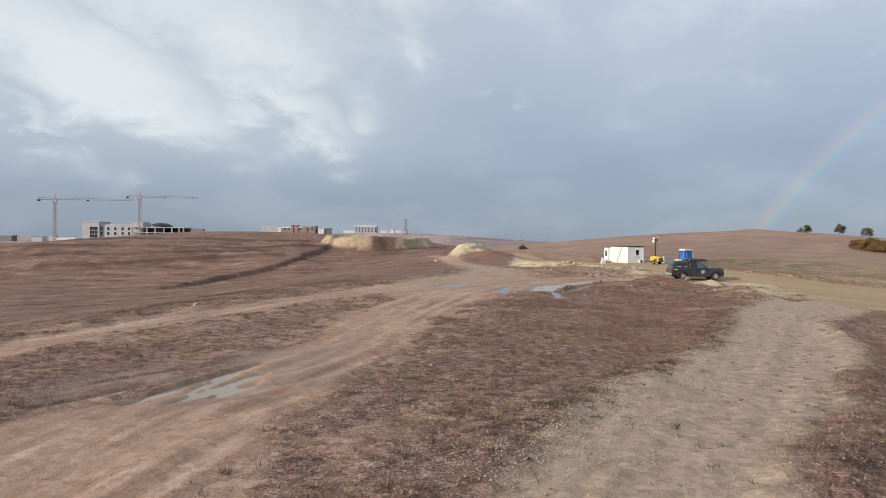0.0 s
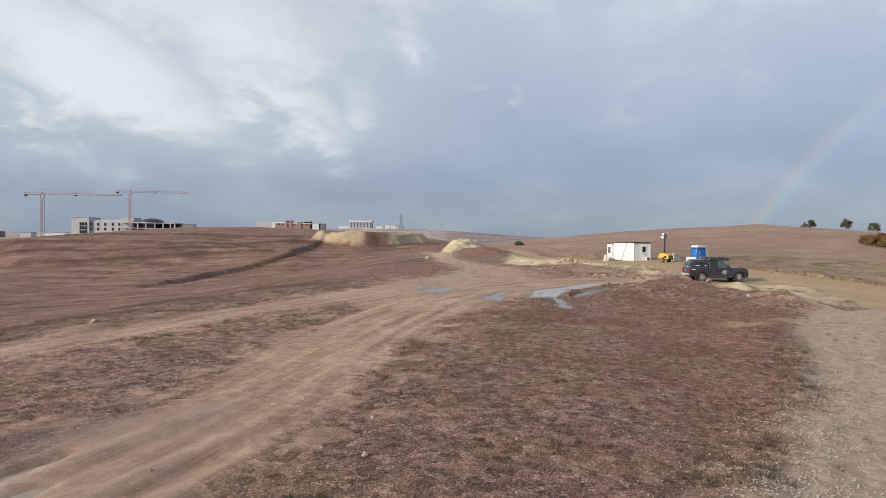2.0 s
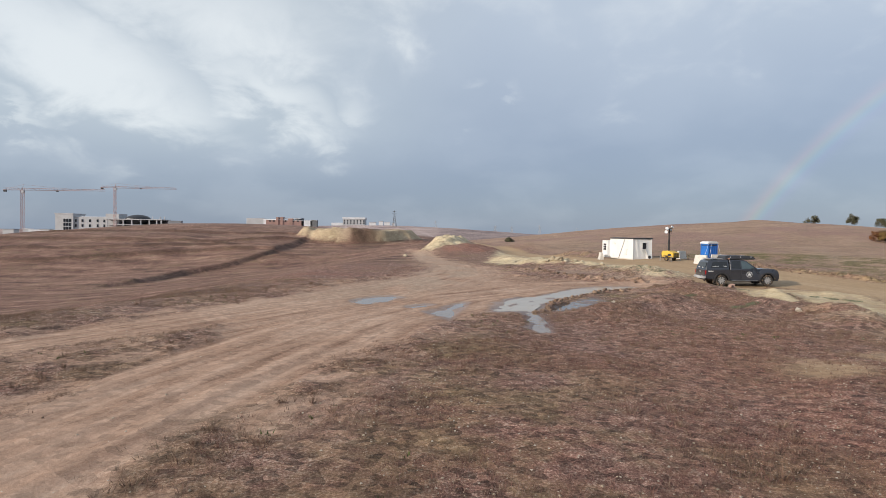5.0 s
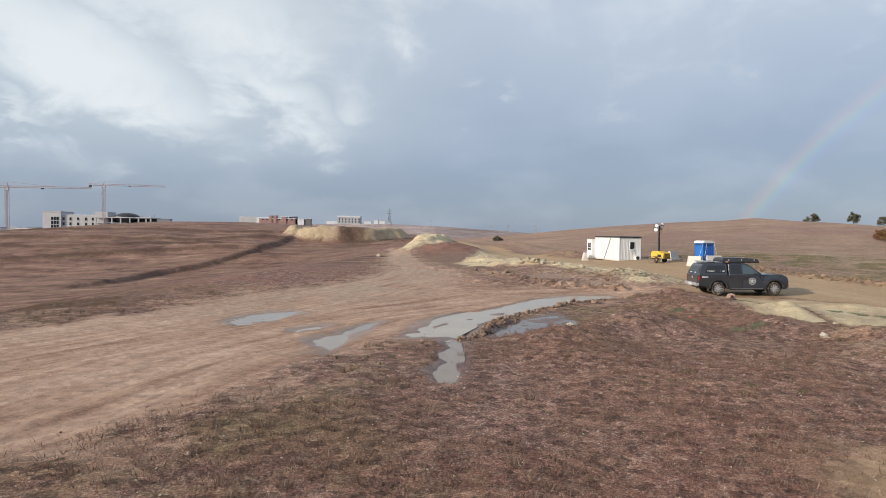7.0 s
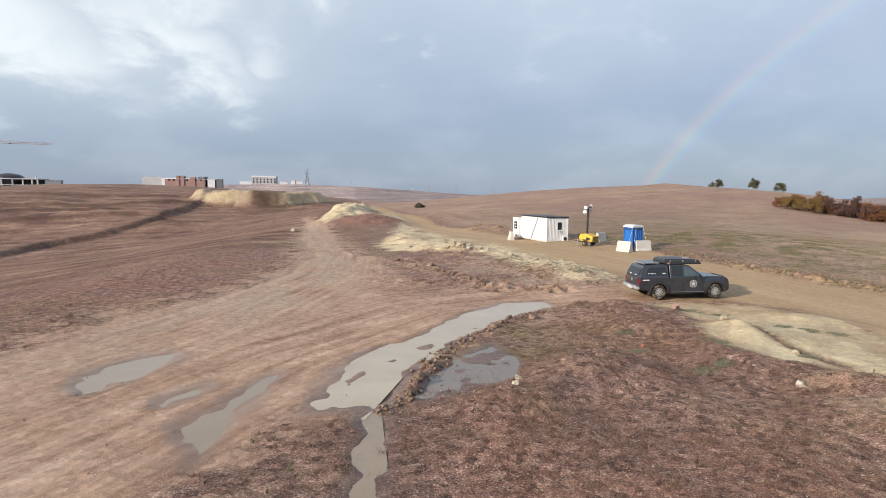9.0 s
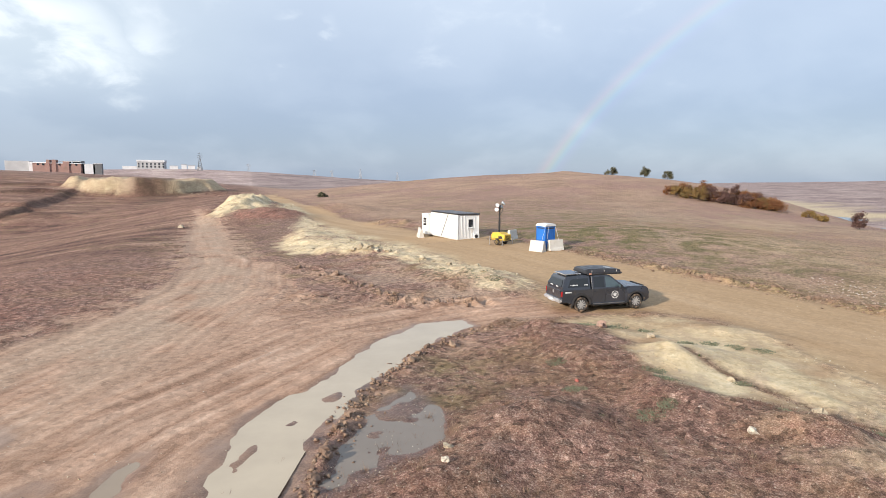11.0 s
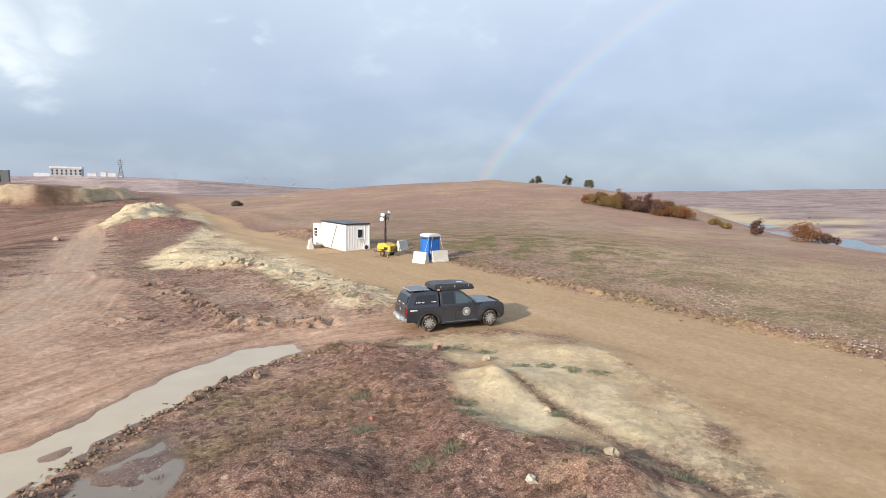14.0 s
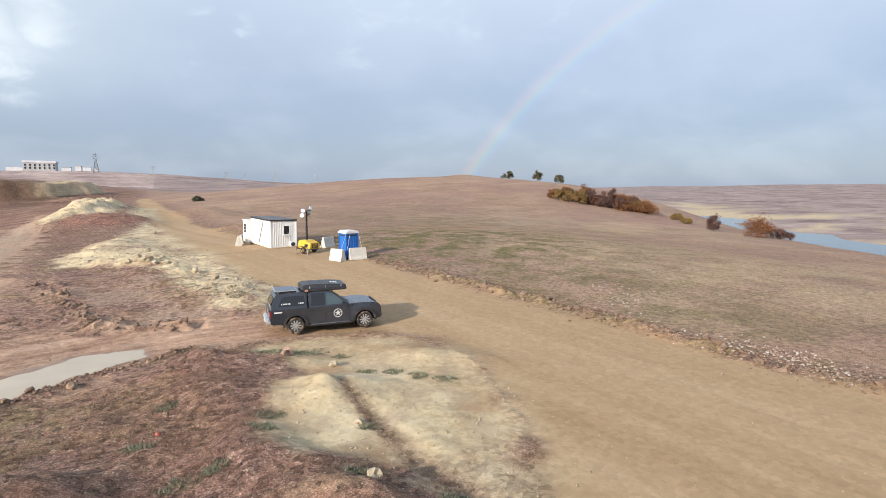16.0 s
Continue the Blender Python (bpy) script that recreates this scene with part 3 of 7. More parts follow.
def masks(x, y):
    """What covers the ground at each place, 0 to 1."""
    wob, wide = fractal(x, y, 1.6, 3, 11), fractal(x, y, 7, 3, 17)
    far = step(70, 160, y)
    near = 1 - far
    u, v = x + (0.55 * wob + 0.8 * wide) , y + (0.55 * fractal(x, y, 1.6, 3, 23) + 0.8 * fractal(x, y, 7, 3, 29))
    m = {}
    e = inside(u, v, DIRT)
    fleck = fractal(x, y, 1.1, 3, 19)
    m["dirt"] = np.maximum(step(-0.5, 0.6, e), 0.75 * step(-3.2, -0.2, e) * step(0.0, 0.45, fleck + 0.15))
    m["dirt"] = m["dirt"] * (1 - 0.75 * hump(x, y, 12, 66, 2.4, 6.5, 8) * step(-0.35, 0.25, fleck))
    m["gravel"] = step(-0.7, 0.5, inside(u, v, GRAVEL))
    m["road"] = np.maximum(step(-0.8, 0.8, inside(u, v, ROAD)), 0.85 * step(-0.7, 0.7, inside(u, v, SAND) + 0.4 * wob) * step(42.8, 44.5, y + 0.6 * wob))
    m["road"] = np.maximum(m["road"], 0.8 * hump(x, y, 15.4, 32.6, 2.6, 1.5, 35, 1.5) * step(-0.5, 0.2, wob) + 0.6 * hump(x, y, 20.5, 36.5, 3.0, 1.2, 30, 1.5) * step(-0.4, 0.3, wob))
    bank = inside(u, v, CLAY_BANK)
    heap = hump(x, y, 7.0, 155, 3.9, 17, -6)
    mound = step(0.25, 0.55, hump(x, y, 11.0, 132, 4.8, 5.6, -25) + 0.1 * wob)
    quarry = quarry_bank(x, y)
    c = step(-0.4, 0.4, inside(u, v, CLAY) + 0.35 * wob)
    c = np.maximum(c, step(-0.6, 0.9, bank + 1.1 * wob) * step(-0.5, 0.1, fractal(x, y, 2.6, 4, 45) + 0.12))
    c = np.maximum(c, 0.8 * step(-0.8, 0.6, inside(u, v, CUT_BANK) + 0.8 * wob) * step(-0.5, 0.15, fractal(x, y, 1.9, 4, 46) + 0.15))
    c = np.maximum(c, step(0.28, 0.5, heap + 0.2 * wide) * step(-0.7, 0.0, fractal(x, y, 3.0, 4, 52) + 0.15))
    c = np.maximum(c, 0.85 * step(-0.9, 1.2, inside(u, v, SPILL) + 0.9 * wob) * step(-0.55, 0.25, fractal(x * 1.4, y * 0.6, 3.2, 4, 53) + 0.1))
    c = np.maximum(c, 0.75 * step(-0.5, 0.8, inside(u, v, SAND) + 0.5 * wob) * step(-0.4, 0.3, fractal(x, y, 2.2, 4, 49) + 0.1))
    c = np.maximum(c, 0.62 * step(0.02, 0.2, quarry) * (1 - 0.9 * hump(x, y, -33, 300, 8, 60, 0, 2)) * step(-0.75, -0.1, fractal(x * 1.6, y * 0.4, 4, 4, 48) + 0.15))
    spill = 0.7 * step(-3.6, 0.0, inside(u, v, CLAY) + wob) * step(-3.5, -1, inside(u, v, ROAD))
    m["clay"] = np.clip(np.maximum(c, spill * step(-0.25, 0.3, wob)), 0, 1) * (1 - mound)
    valley = 0.90 * x - 0.44 * y
    shore = broad(x, y)
    m["clay"] = np.maximum(m["clay"], 0.9 * step(300, 360, valley) * step(-29.0, -35.0, shore + 6 * fractal(x, y, 60, 4, 43)) * step(-0.05, 0.2, fractal(x, y, 110, 4, 44) + 0.35 * fractal(x, y, 22, 4, 54)))
    # grows with distance: how far the haze colour replaces the land's own
    m["hazed_heath"] = np.maximum(step(120, 420, valley), step(330, 620, y))
    reddish = np.maximum(step(-1.5, 1.5, inside(u, v, TERRACE)) * (0.72 - 0.35 * hump(x, y, 15.5, 48.5, 3.2, 3.5) + 0.3 * wide) * (1 - hump(x, y, 25, 53, 3.5, 2)), step(-1, 1, inside(u, v, RED_BANK)) * 0.4)
    reddish = np.maximum(reddish, 0.95 * hump(x, y, 9.5, 29, 8.5, 14, -18, 1.6) * step(-0.5, 0.3, wide + 0.25))
    reddish = np.maximum(reddish, mound)
    reddish = np.maximum(reddish, 0.95 * hump(x, y, -5, 68, 5.5, 15, 0, 1.5))
    reddish = np.maximum(reddish, 0.75 * hump(x, y, -10, 22, 5, 12, -20, 1.5))
    m["red"] = np.clip(reddish, 0, 1)
    # dark bands along banks and edges, dark patches on mounds and far slopes
    dark_cover = np.zeros(np.shape(x))
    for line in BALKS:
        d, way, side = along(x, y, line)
        dark_cover = np.maximum(dark_cover, np.exp(-((d * side - 0.7) / 1.7) ** 2) * step(-1.1, -0.3, wide + 0.5 * wob))
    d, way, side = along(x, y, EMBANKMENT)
    dark_cover = np.maximum(dark_cover, 0.85 * np.exp(-((d * side - 0.8) / (0.8 + 0.02 * way)) ** 2) * step(2, 60, way) * step(-0.8, -0.2, wide + wob))
    dark_cover = np.maximum(dark_cover, 0.75 * hump(x, y, -57, 243, 9, 8, 20, 1.4) * step(-0.4, 0.3, wob + fractal(x, y, 4, 3, 47)))
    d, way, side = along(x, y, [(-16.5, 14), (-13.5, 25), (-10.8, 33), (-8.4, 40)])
    dark_cover = np.maximum(dark_cover, 0.9 * np.exp(-(d / 0.55) ** 2) * step(-0.3, 0.3, wob + 0.1))
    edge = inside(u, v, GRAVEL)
    dark_cover = np.maximum(dark_cover, 0.75 * np.exp(-((edge + 0.8) / 0.6) ** 2) * step(-0.2, 0.4, fleck) * step(4, 10, y) * step(34, 28, y))
    dark_cover = np.maximum(dark_cover, 0.85 * hump(x, y, 12, 640, 40, 40, 0, 1.5) + 0.8 * hump(x, y, -28, 300, 6, 26, 0, 2) + 0.8 * hump(x, y, -22, 305, 16, 4, 0, 1.5))
    # darker on the right flank of one scrub mound and beside another
    dark_cover = np.maximum(dark_cover, 0.8 * hump(x, y, 17.1, 44.5, 1.1, 0.7, -20, 1.5) * step(-0.4, 0.2, wob) + 0.6 * hump(x, y, 20.9, 43.4, 1.7, 0.6, -25, 1.5) * step(-0.3, 0.3, fleck))
    dark_cover = np.maximum(dark_cover, 0.5 * hump(x, y, 15.8, 44.8, 1.5, 0.75, 0, 1.5) * step(-0.5, 0.2, wob))
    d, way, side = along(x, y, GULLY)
    # darker along the bottom of the gully
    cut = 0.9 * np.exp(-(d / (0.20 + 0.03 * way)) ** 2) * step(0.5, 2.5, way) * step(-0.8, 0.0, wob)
    dark_cover = np.maximum(dark_cover, cut)
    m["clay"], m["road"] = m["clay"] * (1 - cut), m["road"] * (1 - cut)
    m["dark_cover"] = np.clip(dark_cover, 0, 1)
    pool = np.full(np.shape(x), -9.0)
    for name, outline in POOLS.items():
        if name != "ruts":
            pool = np.maximum(pool, inside(u * 0.6 + x * 0.4, v * 0.6 + y * 0.4, outline))
    ruts = inside(x, y, POOLS["ruts"])
    thread = np.full(np.shape(x), -9.0)
    for ax, ay, bx, by, half in STREAKS:
        ex, ey = bx - ax, by - ay
        t = np.clip(((x - ax) * ex + (y - ay) * ey) / (ex * ex + ey * ey), 0, 1)
        thread = np.maximum(thread, half * (0.3 + 3.0 * t * (1 - t)) - np.hypot(x - ax - t * ex, y - ay - t * ey))
    m["hole"], m["thread"], m["pool"] = pool, thread, np.maximum(pool, ruts)
    m["wet"] = np.maximum(step(-0.65, 0.1, pool + 0.35 * wob), np.maximum(0.62 * step(-1.2, 0.6, ruts + wob) * step(-0.7, 0.1, wide + 0.6 * wob + 0.2), 0.8 * step(-0.16, 0.02, thread)))
    m["field"] = step(2, 8, -9.5 - (x - 0.28 * np.clip(y - 35, -60, 60)) + 3 * wide) * step(-20, 10, y)
    m["field"] = np.maximum(m["field"], step(75, 110, y + 4 * wide) * step(14, 4, x))
    m["hill"] = step(-1, 3, x - np.interp(y, [-50, 20, 45, 64, 88, 130, 230, 400], [50, 46, 40.5, 36.5, 32, 25, 16, 10]) + wide)
    m["green"] = np.maximum(1.2 * hump(x, y, 42, 82, 10, 13), 0.8 * hump(x, y, 42, 62, 5, 12)) + 0.65 * hump(x, y, 60, 110, 18, 32)
    m["green"] = np.maximum(m["green"], 0.5 * hump(x, y, 6, 24, 4, 6) + 0.38 * hump(x, y, 4.6, 34.5, 1.3, 4.5, -18) + 0.7 * hump(x, y, 23, 92, 3, 6) + 0.5 * hump(x, y, 20, 70, 2, 3))
    m["green"] = np.maximum(m["green"], 0.35 * hump(x, y, 22.5, 53.3, 2.2, 0.8, -20) + 0.24 * step(-0.2, 0.5, wide) * (1 - m["hill"]) + 0.7 * hump(x, y, 14.3, 49.2, 2.0, 1.4, 30))
    m["field"] = m["field"] * (1 - m["red"])
    m["straw"] = np.clip(hump(x, y, 58, 62, 15, 15, -20, 1.4) + 0.7 * hump(x, y, 92, 108, 22, 16, -30, 1.4), 0, 1) * m["hill"]
    m["gravel"] = np.maximum(m["gravel"], 0.8 * hump(x, y, -41, 300, 3, 40, 0, 2) * step(0.1, 0.5, quarry))
    d, way, side = along(x, y, HILL_TRACK)
    m["gravel"] = np.maximum(m["gravel"], 0.45 * (np.exp(-((d - 0.9) / 0.5) ** 2) + 0.4 * np.exp(-(d / 2.2) ** 2)) * m["hill"] * step(-0.6, 0.2, wide))
    m["dirt"] = m["dirt"] * (1 - m["road"]) * (1 - mound) * (1 - step(0.2, 0.45, heap))
    m["road"] = m["road"] * (1 - 0.6 * m["gravel"])
    m["gravel"] = np.maximum(m["gravel"], 0.5 * step(-0.8, 1.2, inside(u, v, RED_BANK)) * step(-0.5, 0.3, fleck + 0.5 * wide))
    d, way, side = along(x, y, UPPER)
    m["gravel"] = np.maximum(m["gravel"], 0.85 * np.exp(-(d / 3.4) ** 2) * step(38, 58, y) * m["dirt"] * step(-0.6, 0.2, wob)) * (1 - mound)
    return m


def quarry_bank(x, y):
    return step(-0.5, 4.2, 26 - np.hypot((x + 37) / 1.25, (y - 322) / 0.9) + 3.5 * fractal(x, y, 14, 3, 37))


def heights(x, y, m):
    h = broad(x, y)
    dist = np.hypot(x - 10, y - 40)
    wob, wide = fractal(x, y, 1.3, 4, 51), fractal(x, y, 9, 3, 57)
    bare = np.clip(m["dirt"] + m["road"] + m["gravel"], 0, 1)
    h = h + 0.10 * wide * (1 - bare) + 0.5 * fractal(x, y, 45, 3, 61) * step(60, 200, dist)
    h = h + 0.075 * wob * (1 - 0.85 * bare) * (1 - 0.5 * m["red"]) - 0.05 * m["dirt"]
    # wheel ruts along the tracks
    for line, amount, width in ((TRACK, 0.036, 5.0), (UPPER, 0.032, 4.0), (HAUL, 0.005, 5.5), (GRIT, 0.045, 3.5)):
        d, way, side = along(x, y, line)
        lat = d * side
        rut = value_noise(lat * 1.7 + 0.4 * value_noise(way * 0.11, way * 0, 5), way * 0.05, 77) + 0.5 * value_noise(lat * 3.3, way * 0.09, 78)
        h = h + amount * rut * (bare if line is HAUL else np.clip(bare - m["road"], 0, 1)) * step(width + 1.5, width - 1, d)
    # spoil and banks
    t = inside(x, y, TERRACE)
    h = h + step(-0.4, 2.2, t + 0.6 * wob) * (0.04 + 0.10 * wide + 0.06 * wob)
    for cx, cy, sx, sy, turn, top in MOUNDS:
        h = h + top * hump(x, y, cx, cy, sx, sy, turn) * (1 + 0.3 * wob)
    d, way, side = along(x, y, GULLY)
    h = h - 0.13 * np.exp(-(d / (0.26 + 0.03 * way)) ** 2) * step(0, 1.5, way) * (1 + 0.8 * wob)
    d, way, side = along(x, y, CLODS)
    h = h + np.exp(-0.5 * (d / 0.42) ** 2) * (0.17 + 0.36 * fractal(x, y, 0.7, 3, 71)) * step(0.2, 1.5, way) * step(-0.55, 0.2, value_noise(way * 0.5, way * 0, 3))
    h = h + step(-0.6, 2.0, inside(x, y, RED_BANK) + 0.8 * wob) * (0.10 + 0.16 * wide) + 0.35 * hump(x, y, 19.2, 69.5, 1.3, 5.0, 16) * (1 + 0.4 * wob) + 0.6 * hump(x, y, 22.0, 65.6, 1.3, 2.4, 20)
    d, way, side = along(x, y, BROKEN)
    h = h + np.exp(-0.5 * (d / 0.6) ** 2) * (0.12 + 0.42 * fractal(x, y, 0.8, 3, 73)) + hump(x, y, 12.0, 63.6, 1.9, 0.45, -24) * (0.10 + 0.4 * fractal(x, y, 0.7, 3, 74))
    h = h + step(-1.2, 3.2, inside(x, y, CLAY_BANK) + 0.9 * wob) * (0.30 + 0.50 * fractal(x, y, 2.6, 6, 79, 0.72) + 0.55 * hump(x, y, 14.2, 100, 3.0, 8) + 0.35 * hump(x, y, 17.2, 80, 2.5, 4))
    h = h + 3.1 * hump(x, y, 7.0, 155, 4.0, 16, -6, 1.3) * (1 + 0.15 * wob + 0.25 * wide + 0.45 * fractal(x, y, 4.0, 5, 83, 0.65)) + 1.9 * hump(x, y, 11.0, 132, 4.0, 5.0, -25) * (1 + 0.2 * wob)
    h = h + 1.2 * hump(x, y, 14, 150, 3, 12) + 1.6 * hump(x, y, 26, 150, 3.5, 9, 10) + 1.1 * hump(x, y, 29, 112, 2.2, 6, 14) * (1 + 0.6 * wob)
    h = h - 2.6 * hump(x, y, -38, 284, 40, 20)
    for line, top, half in zip(BALKS, (1.5, 1.6, 1.1, 1.2), (16, 14, 10, 14)):
        d, way, side = along(x, y, line)
        h = h + top * np.exp(-(d / np.where(side > 0, 1.5, half)) ** 2) * (0.8 + 0.4 * wide)
    q = quarry_bank(x, y)
    h = h * (1 - q) + np.maximum(h, 7.0 + 1.3 * fractal(x, y, 22, 4, 83) + 0.9 * fractal(x * 2.2, y * 0.35, 6, 3, 84)) * q + 2.2 * q * (1 - q) * fractal(x * 2.5, y * 0.5, 5, 4, 86, 0.6) + 0.8 * hump(x, y, -4, 300, 9, 7) * (1 + wob)
    h = h + m["clay"] * 0.045 * fractal(x, y, 0.9, 4, 101, 0.6) * step(62, 58, y) + m["clay"] * 0.16 * fractal(x, y, 0.9, 4, 101, 0.6) * step(58, 62, y) * step(115, 100, y) + 0.12 * hump(x, y, 22.4, 41.6, 1.4, 1.6) * fractal(x, y, 0.6, 4, 103, 0.7)
    # the roadside kerb of pushed-up earth on the hill side
    edge = inside(x, y, ROAD)
    h = h + np.exp(-0.5 * ((edge + 0.9) / 0.45) ** 2) * (0.16 + 0.30 * wob) * step(33, 35.5, x) * step(74, 70, y) * step(30, 36, y)
    h = h + np.exp(-0.5 * ((inside(x, y, GRAVEL) + 0.4) / 0.5) ** 2) * 0.16 * (1 + wob) * step(30, 26, y) * (1 - m["road"])
    # field terrace above the old cutting
    d, way, side = along(x, y, EMBANKMENT)
    fall = step(0, 70, way) * step(185, 150, way)
    h = h + (1.7 * step(1.6, -1.2, d * side + 0.5 * wob) * step(40, 6, d) + 0.7 * np.exp(-0.5 * (d / 1.6) ** 2) * wob) * fall + 1.8 * hump(x, y, -57, 243, 7, 6, 20) * (1 + 0.5 * wob + 0.5 * wide)
    for k, yy in enumerate((110, 165, 225, 290)):
        line = y + 0.18 * x - yy + 6 * fractal(x, y, 60, 2, 90 + k)
        h = h - 0.4 * np.exp(-0.5 * (line / 1.6) ** 2) * step(-32, -48, x)
    d, way, side = along(x, y, [(-16.5, 14), (-13.5, 25), (-10.8, 33), (-8.4, 40)])
    h = h + np.exp(-0.5 * (d / 0.5) ** 2) * 0.22 * (0.6 + wob)
    # hollows that hold water; the land round them stands clear of it
    pool = m["pool"]
    keep = step(2.5, 0.4, -pool)
    d, way, side = along(x, y, [(-11, 8), (-6, 13.5), (-1, 22)])
    groove = value_noise(d * side * 1.9 + 0.35 * value_noise(way * 0.4, way * 0, 8), way * 0.10, 81)
    ruts = inside(x, y, POOLS["ruts"])
    margin = WATER + 0.035 + 0.05 * wob + (0.03 + 0.06 * groove) * step(-2.5, 0, ruts) * step(0.1, -0.3, m["thread"])
    level = np.where(keep > 0, np.maximum(h, margin) * (1 - m["dirt"]) + margin * m["dirt"], h)
    h = h * (1 - keep) + level * keep
    dip = step(-0.3, 0.35, m["hole"] + 0.45 * wob + 0.2 * fractal(x, y, 0.6, 2, 99))
    h = h * (1 - dip) + np.minimum(h, WATER - 0.045 + 0.05 * fractal(x, y, 0.9, 3, 97)) * dip
    d, way, side = along(x, y, [(7.4, 43.4), (8.5, 46.6), (10.1, 49.3), (12.3, 52.5), (14.6, 55.1), (17, 56.6)])
    ridge = value_noise(d * side * 2.4 + 0.5 * value_noise(way * 0.5, way * 0, 9), way * 0.42, 85) + 0.3 * fractal(x, y, 0.5, 3, 87)
    h = h + 0.14 * np.clip(ridge - 0.15, 0, 1) * step(1.6, 0.9, d) * step(8.5, 5.5, way) * dip
    flat = inside(x, y, POOLS["grey"])
    h = h * (1 - step(-0.4, 0.3, flat)) + (WATER - 0.012 + 0.055 * fractal(x, y, 1.1, 5, 89, 0.65)) * step(-0.4, 0.3, flat)
    seep = step(-0.075, 0.0, m["thread"] + 0.03 * wob)
    return h * (1 - seep) + np.minimum(h, WATER - 0.07) * seep


def ground_at(x, y):
    a, b = np.atleast_1d(np.asarray(x, float)), np.atleast_1d(np.asarray(y, float))
    h = heights(a, b, masks(a, b))
    return h if np.ndim(x) else float(h[0])


xs, ys = spread(-18, 44, 0.15, -4400, 4400), spread(5, 84, 0.15, -4400, 4400)
gx, gy = (a.ravel() for a in np.meshgrid(xs, ys))
gm = masks(gx, gy)
gz = heights(gx, gy, gm)
nx, ny = len(xs), len(ys)
LAND = ground_material()
FINER = ((-200, -2, 84, 345, 1.1), (-2, 34, 84, 200, 0.45))  # x, x, y, y, cell


def within(x, y, ramp):
    """0 outside the finer sheets, rising to 1 a ramp's width inside them."""
    best = np.zeros(np.shape(x))
    for x0, x1, y0, y1, cell in FINER:
        best = np.maximum(best, np.clip(np.minimum(np.minimum(x - x0, x1 - x), np.minimum(y - y0, y1 - y)) / ramp, 0, 1))
    return best


def land_sheet(name, x, y, z, m, nx, ny, label):
    mesh = bpy.data.meshes.new(name)
    mesh.vertices.add(nx * ny)
    mesh.vertices.foreach_set("co", np.stack([x, y, z], 1).ravel())
    k = (np.arange(ny - 1)[:, None] * nx + np.arange(nx - 1)[None, :]).ravel()
    quads = np.stack([k, k + 1, k + nx + 1, k + nx], 1)
    mesh.loops.add(quads.size)
    mesh.loops.foreach_set("vertex_index", quads.ravel().astype(np.int32))
    mesh.polygons.add(len(quads))
    mesh.polygons.foreach_set("loop_start", np.arange(0, quads.size, 4, dtype=np.int32))
    mesh.polygons.foreach_set("loop_total", np.full(len(quads), 4, np.int32))
    mesh.polygons.foreach_set("use_smooth", np.ones(len(quads), bool))
    best, lat, lon = np.full(len(x), 1e9), np.zeros(len(x)), np.zeros(len(x))
    for k, line in enumerate((TRACK, UPPER, HAUL, GRIT)):
        d, way, side = along(x, y, line)
        near = d < best
        best, lat, lon = np.where(near, d, best), np.where(near, d * side + 40 * k, lat), np.where(near, way, lon)
    m["lat"], m["lon"] = lat, lon
    for key in ("dirt", "gravel", "road", "clay", "wet", "red", "field", "hill", "green", "hazed_heath", "dark_cover", "straw", "lat", "lon"):
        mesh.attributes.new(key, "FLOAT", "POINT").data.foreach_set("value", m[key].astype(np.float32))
    mesh.update()
    mesh.validate()
    mesh.materials.append(LAND)
    return tagged(new(name, mesh), label, "ground", kind="structure")


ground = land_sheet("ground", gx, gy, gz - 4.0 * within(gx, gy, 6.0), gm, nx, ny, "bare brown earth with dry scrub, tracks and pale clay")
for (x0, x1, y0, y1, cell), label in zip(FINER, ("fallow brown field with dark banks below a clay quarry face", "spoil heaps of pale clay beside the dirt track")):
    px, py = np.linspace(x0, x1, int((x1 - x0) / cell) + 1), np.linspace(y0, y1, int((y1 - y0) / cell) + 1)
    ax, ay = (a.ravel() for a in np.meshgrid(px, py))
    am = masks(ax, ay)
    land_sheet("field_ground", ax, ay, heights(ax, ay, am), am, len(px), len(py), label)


def build(name, bm, stuff, smooth=False):
    me = bpy.data.meshes.new(name)
    bm.to_mesh(me)
    bm.free()
    for s in stuff if isinstance(stuff, (list, tuple)) else [stuff]:
        me.materials.append(s)
    if smooth:
        me.polygons.foreach_set("use_smooth", [True] * len(me.polygons))
    return me


def part(name, bm, stuff, parent, label="", smooth=False):
    ob = new(name, build(name, bm, stuff, smooth))
    ob.parent = parent
    return tagged(ob, label)


def outline_sheet(outline, grow, z):
    cx, cy = sum(p[0] for p in outline) / len(outline), sum(p[1] for p in outline) / len(outline)
    bm = bmesh.new()
    ring = []
    for px, py in outline:
        d = math.hypot(px - cx, py - cy)
        ring.append(bm.verts.new((px + (px - cx) / d * grow, py + (py - cy) / d * grow, z)))
    f = bm.faces.new(ring)
    if f.normal.z < 0 or f.calc_area() and (f.normal_update() or f.normal.z < 0):
        f.normal_flip()
    bmesh.ops.triangulate(bm, faces=[f])
    return bm


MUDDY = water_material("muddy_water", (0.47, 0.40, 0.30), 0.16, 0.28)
BROWN = water_material("brown_water", (0.29, 0.225, 0.16), 0.05)
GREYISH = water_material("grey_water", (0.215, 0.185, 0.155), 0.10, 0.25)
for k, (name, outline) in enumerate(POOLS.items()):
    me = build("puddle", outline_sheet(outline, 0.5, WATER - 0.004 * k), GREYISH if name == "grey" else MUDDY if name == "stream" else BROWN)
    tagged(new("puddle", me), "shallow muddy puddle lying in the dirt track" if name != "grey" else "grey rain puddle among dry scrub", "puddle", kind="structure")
bm = bmesh.new()
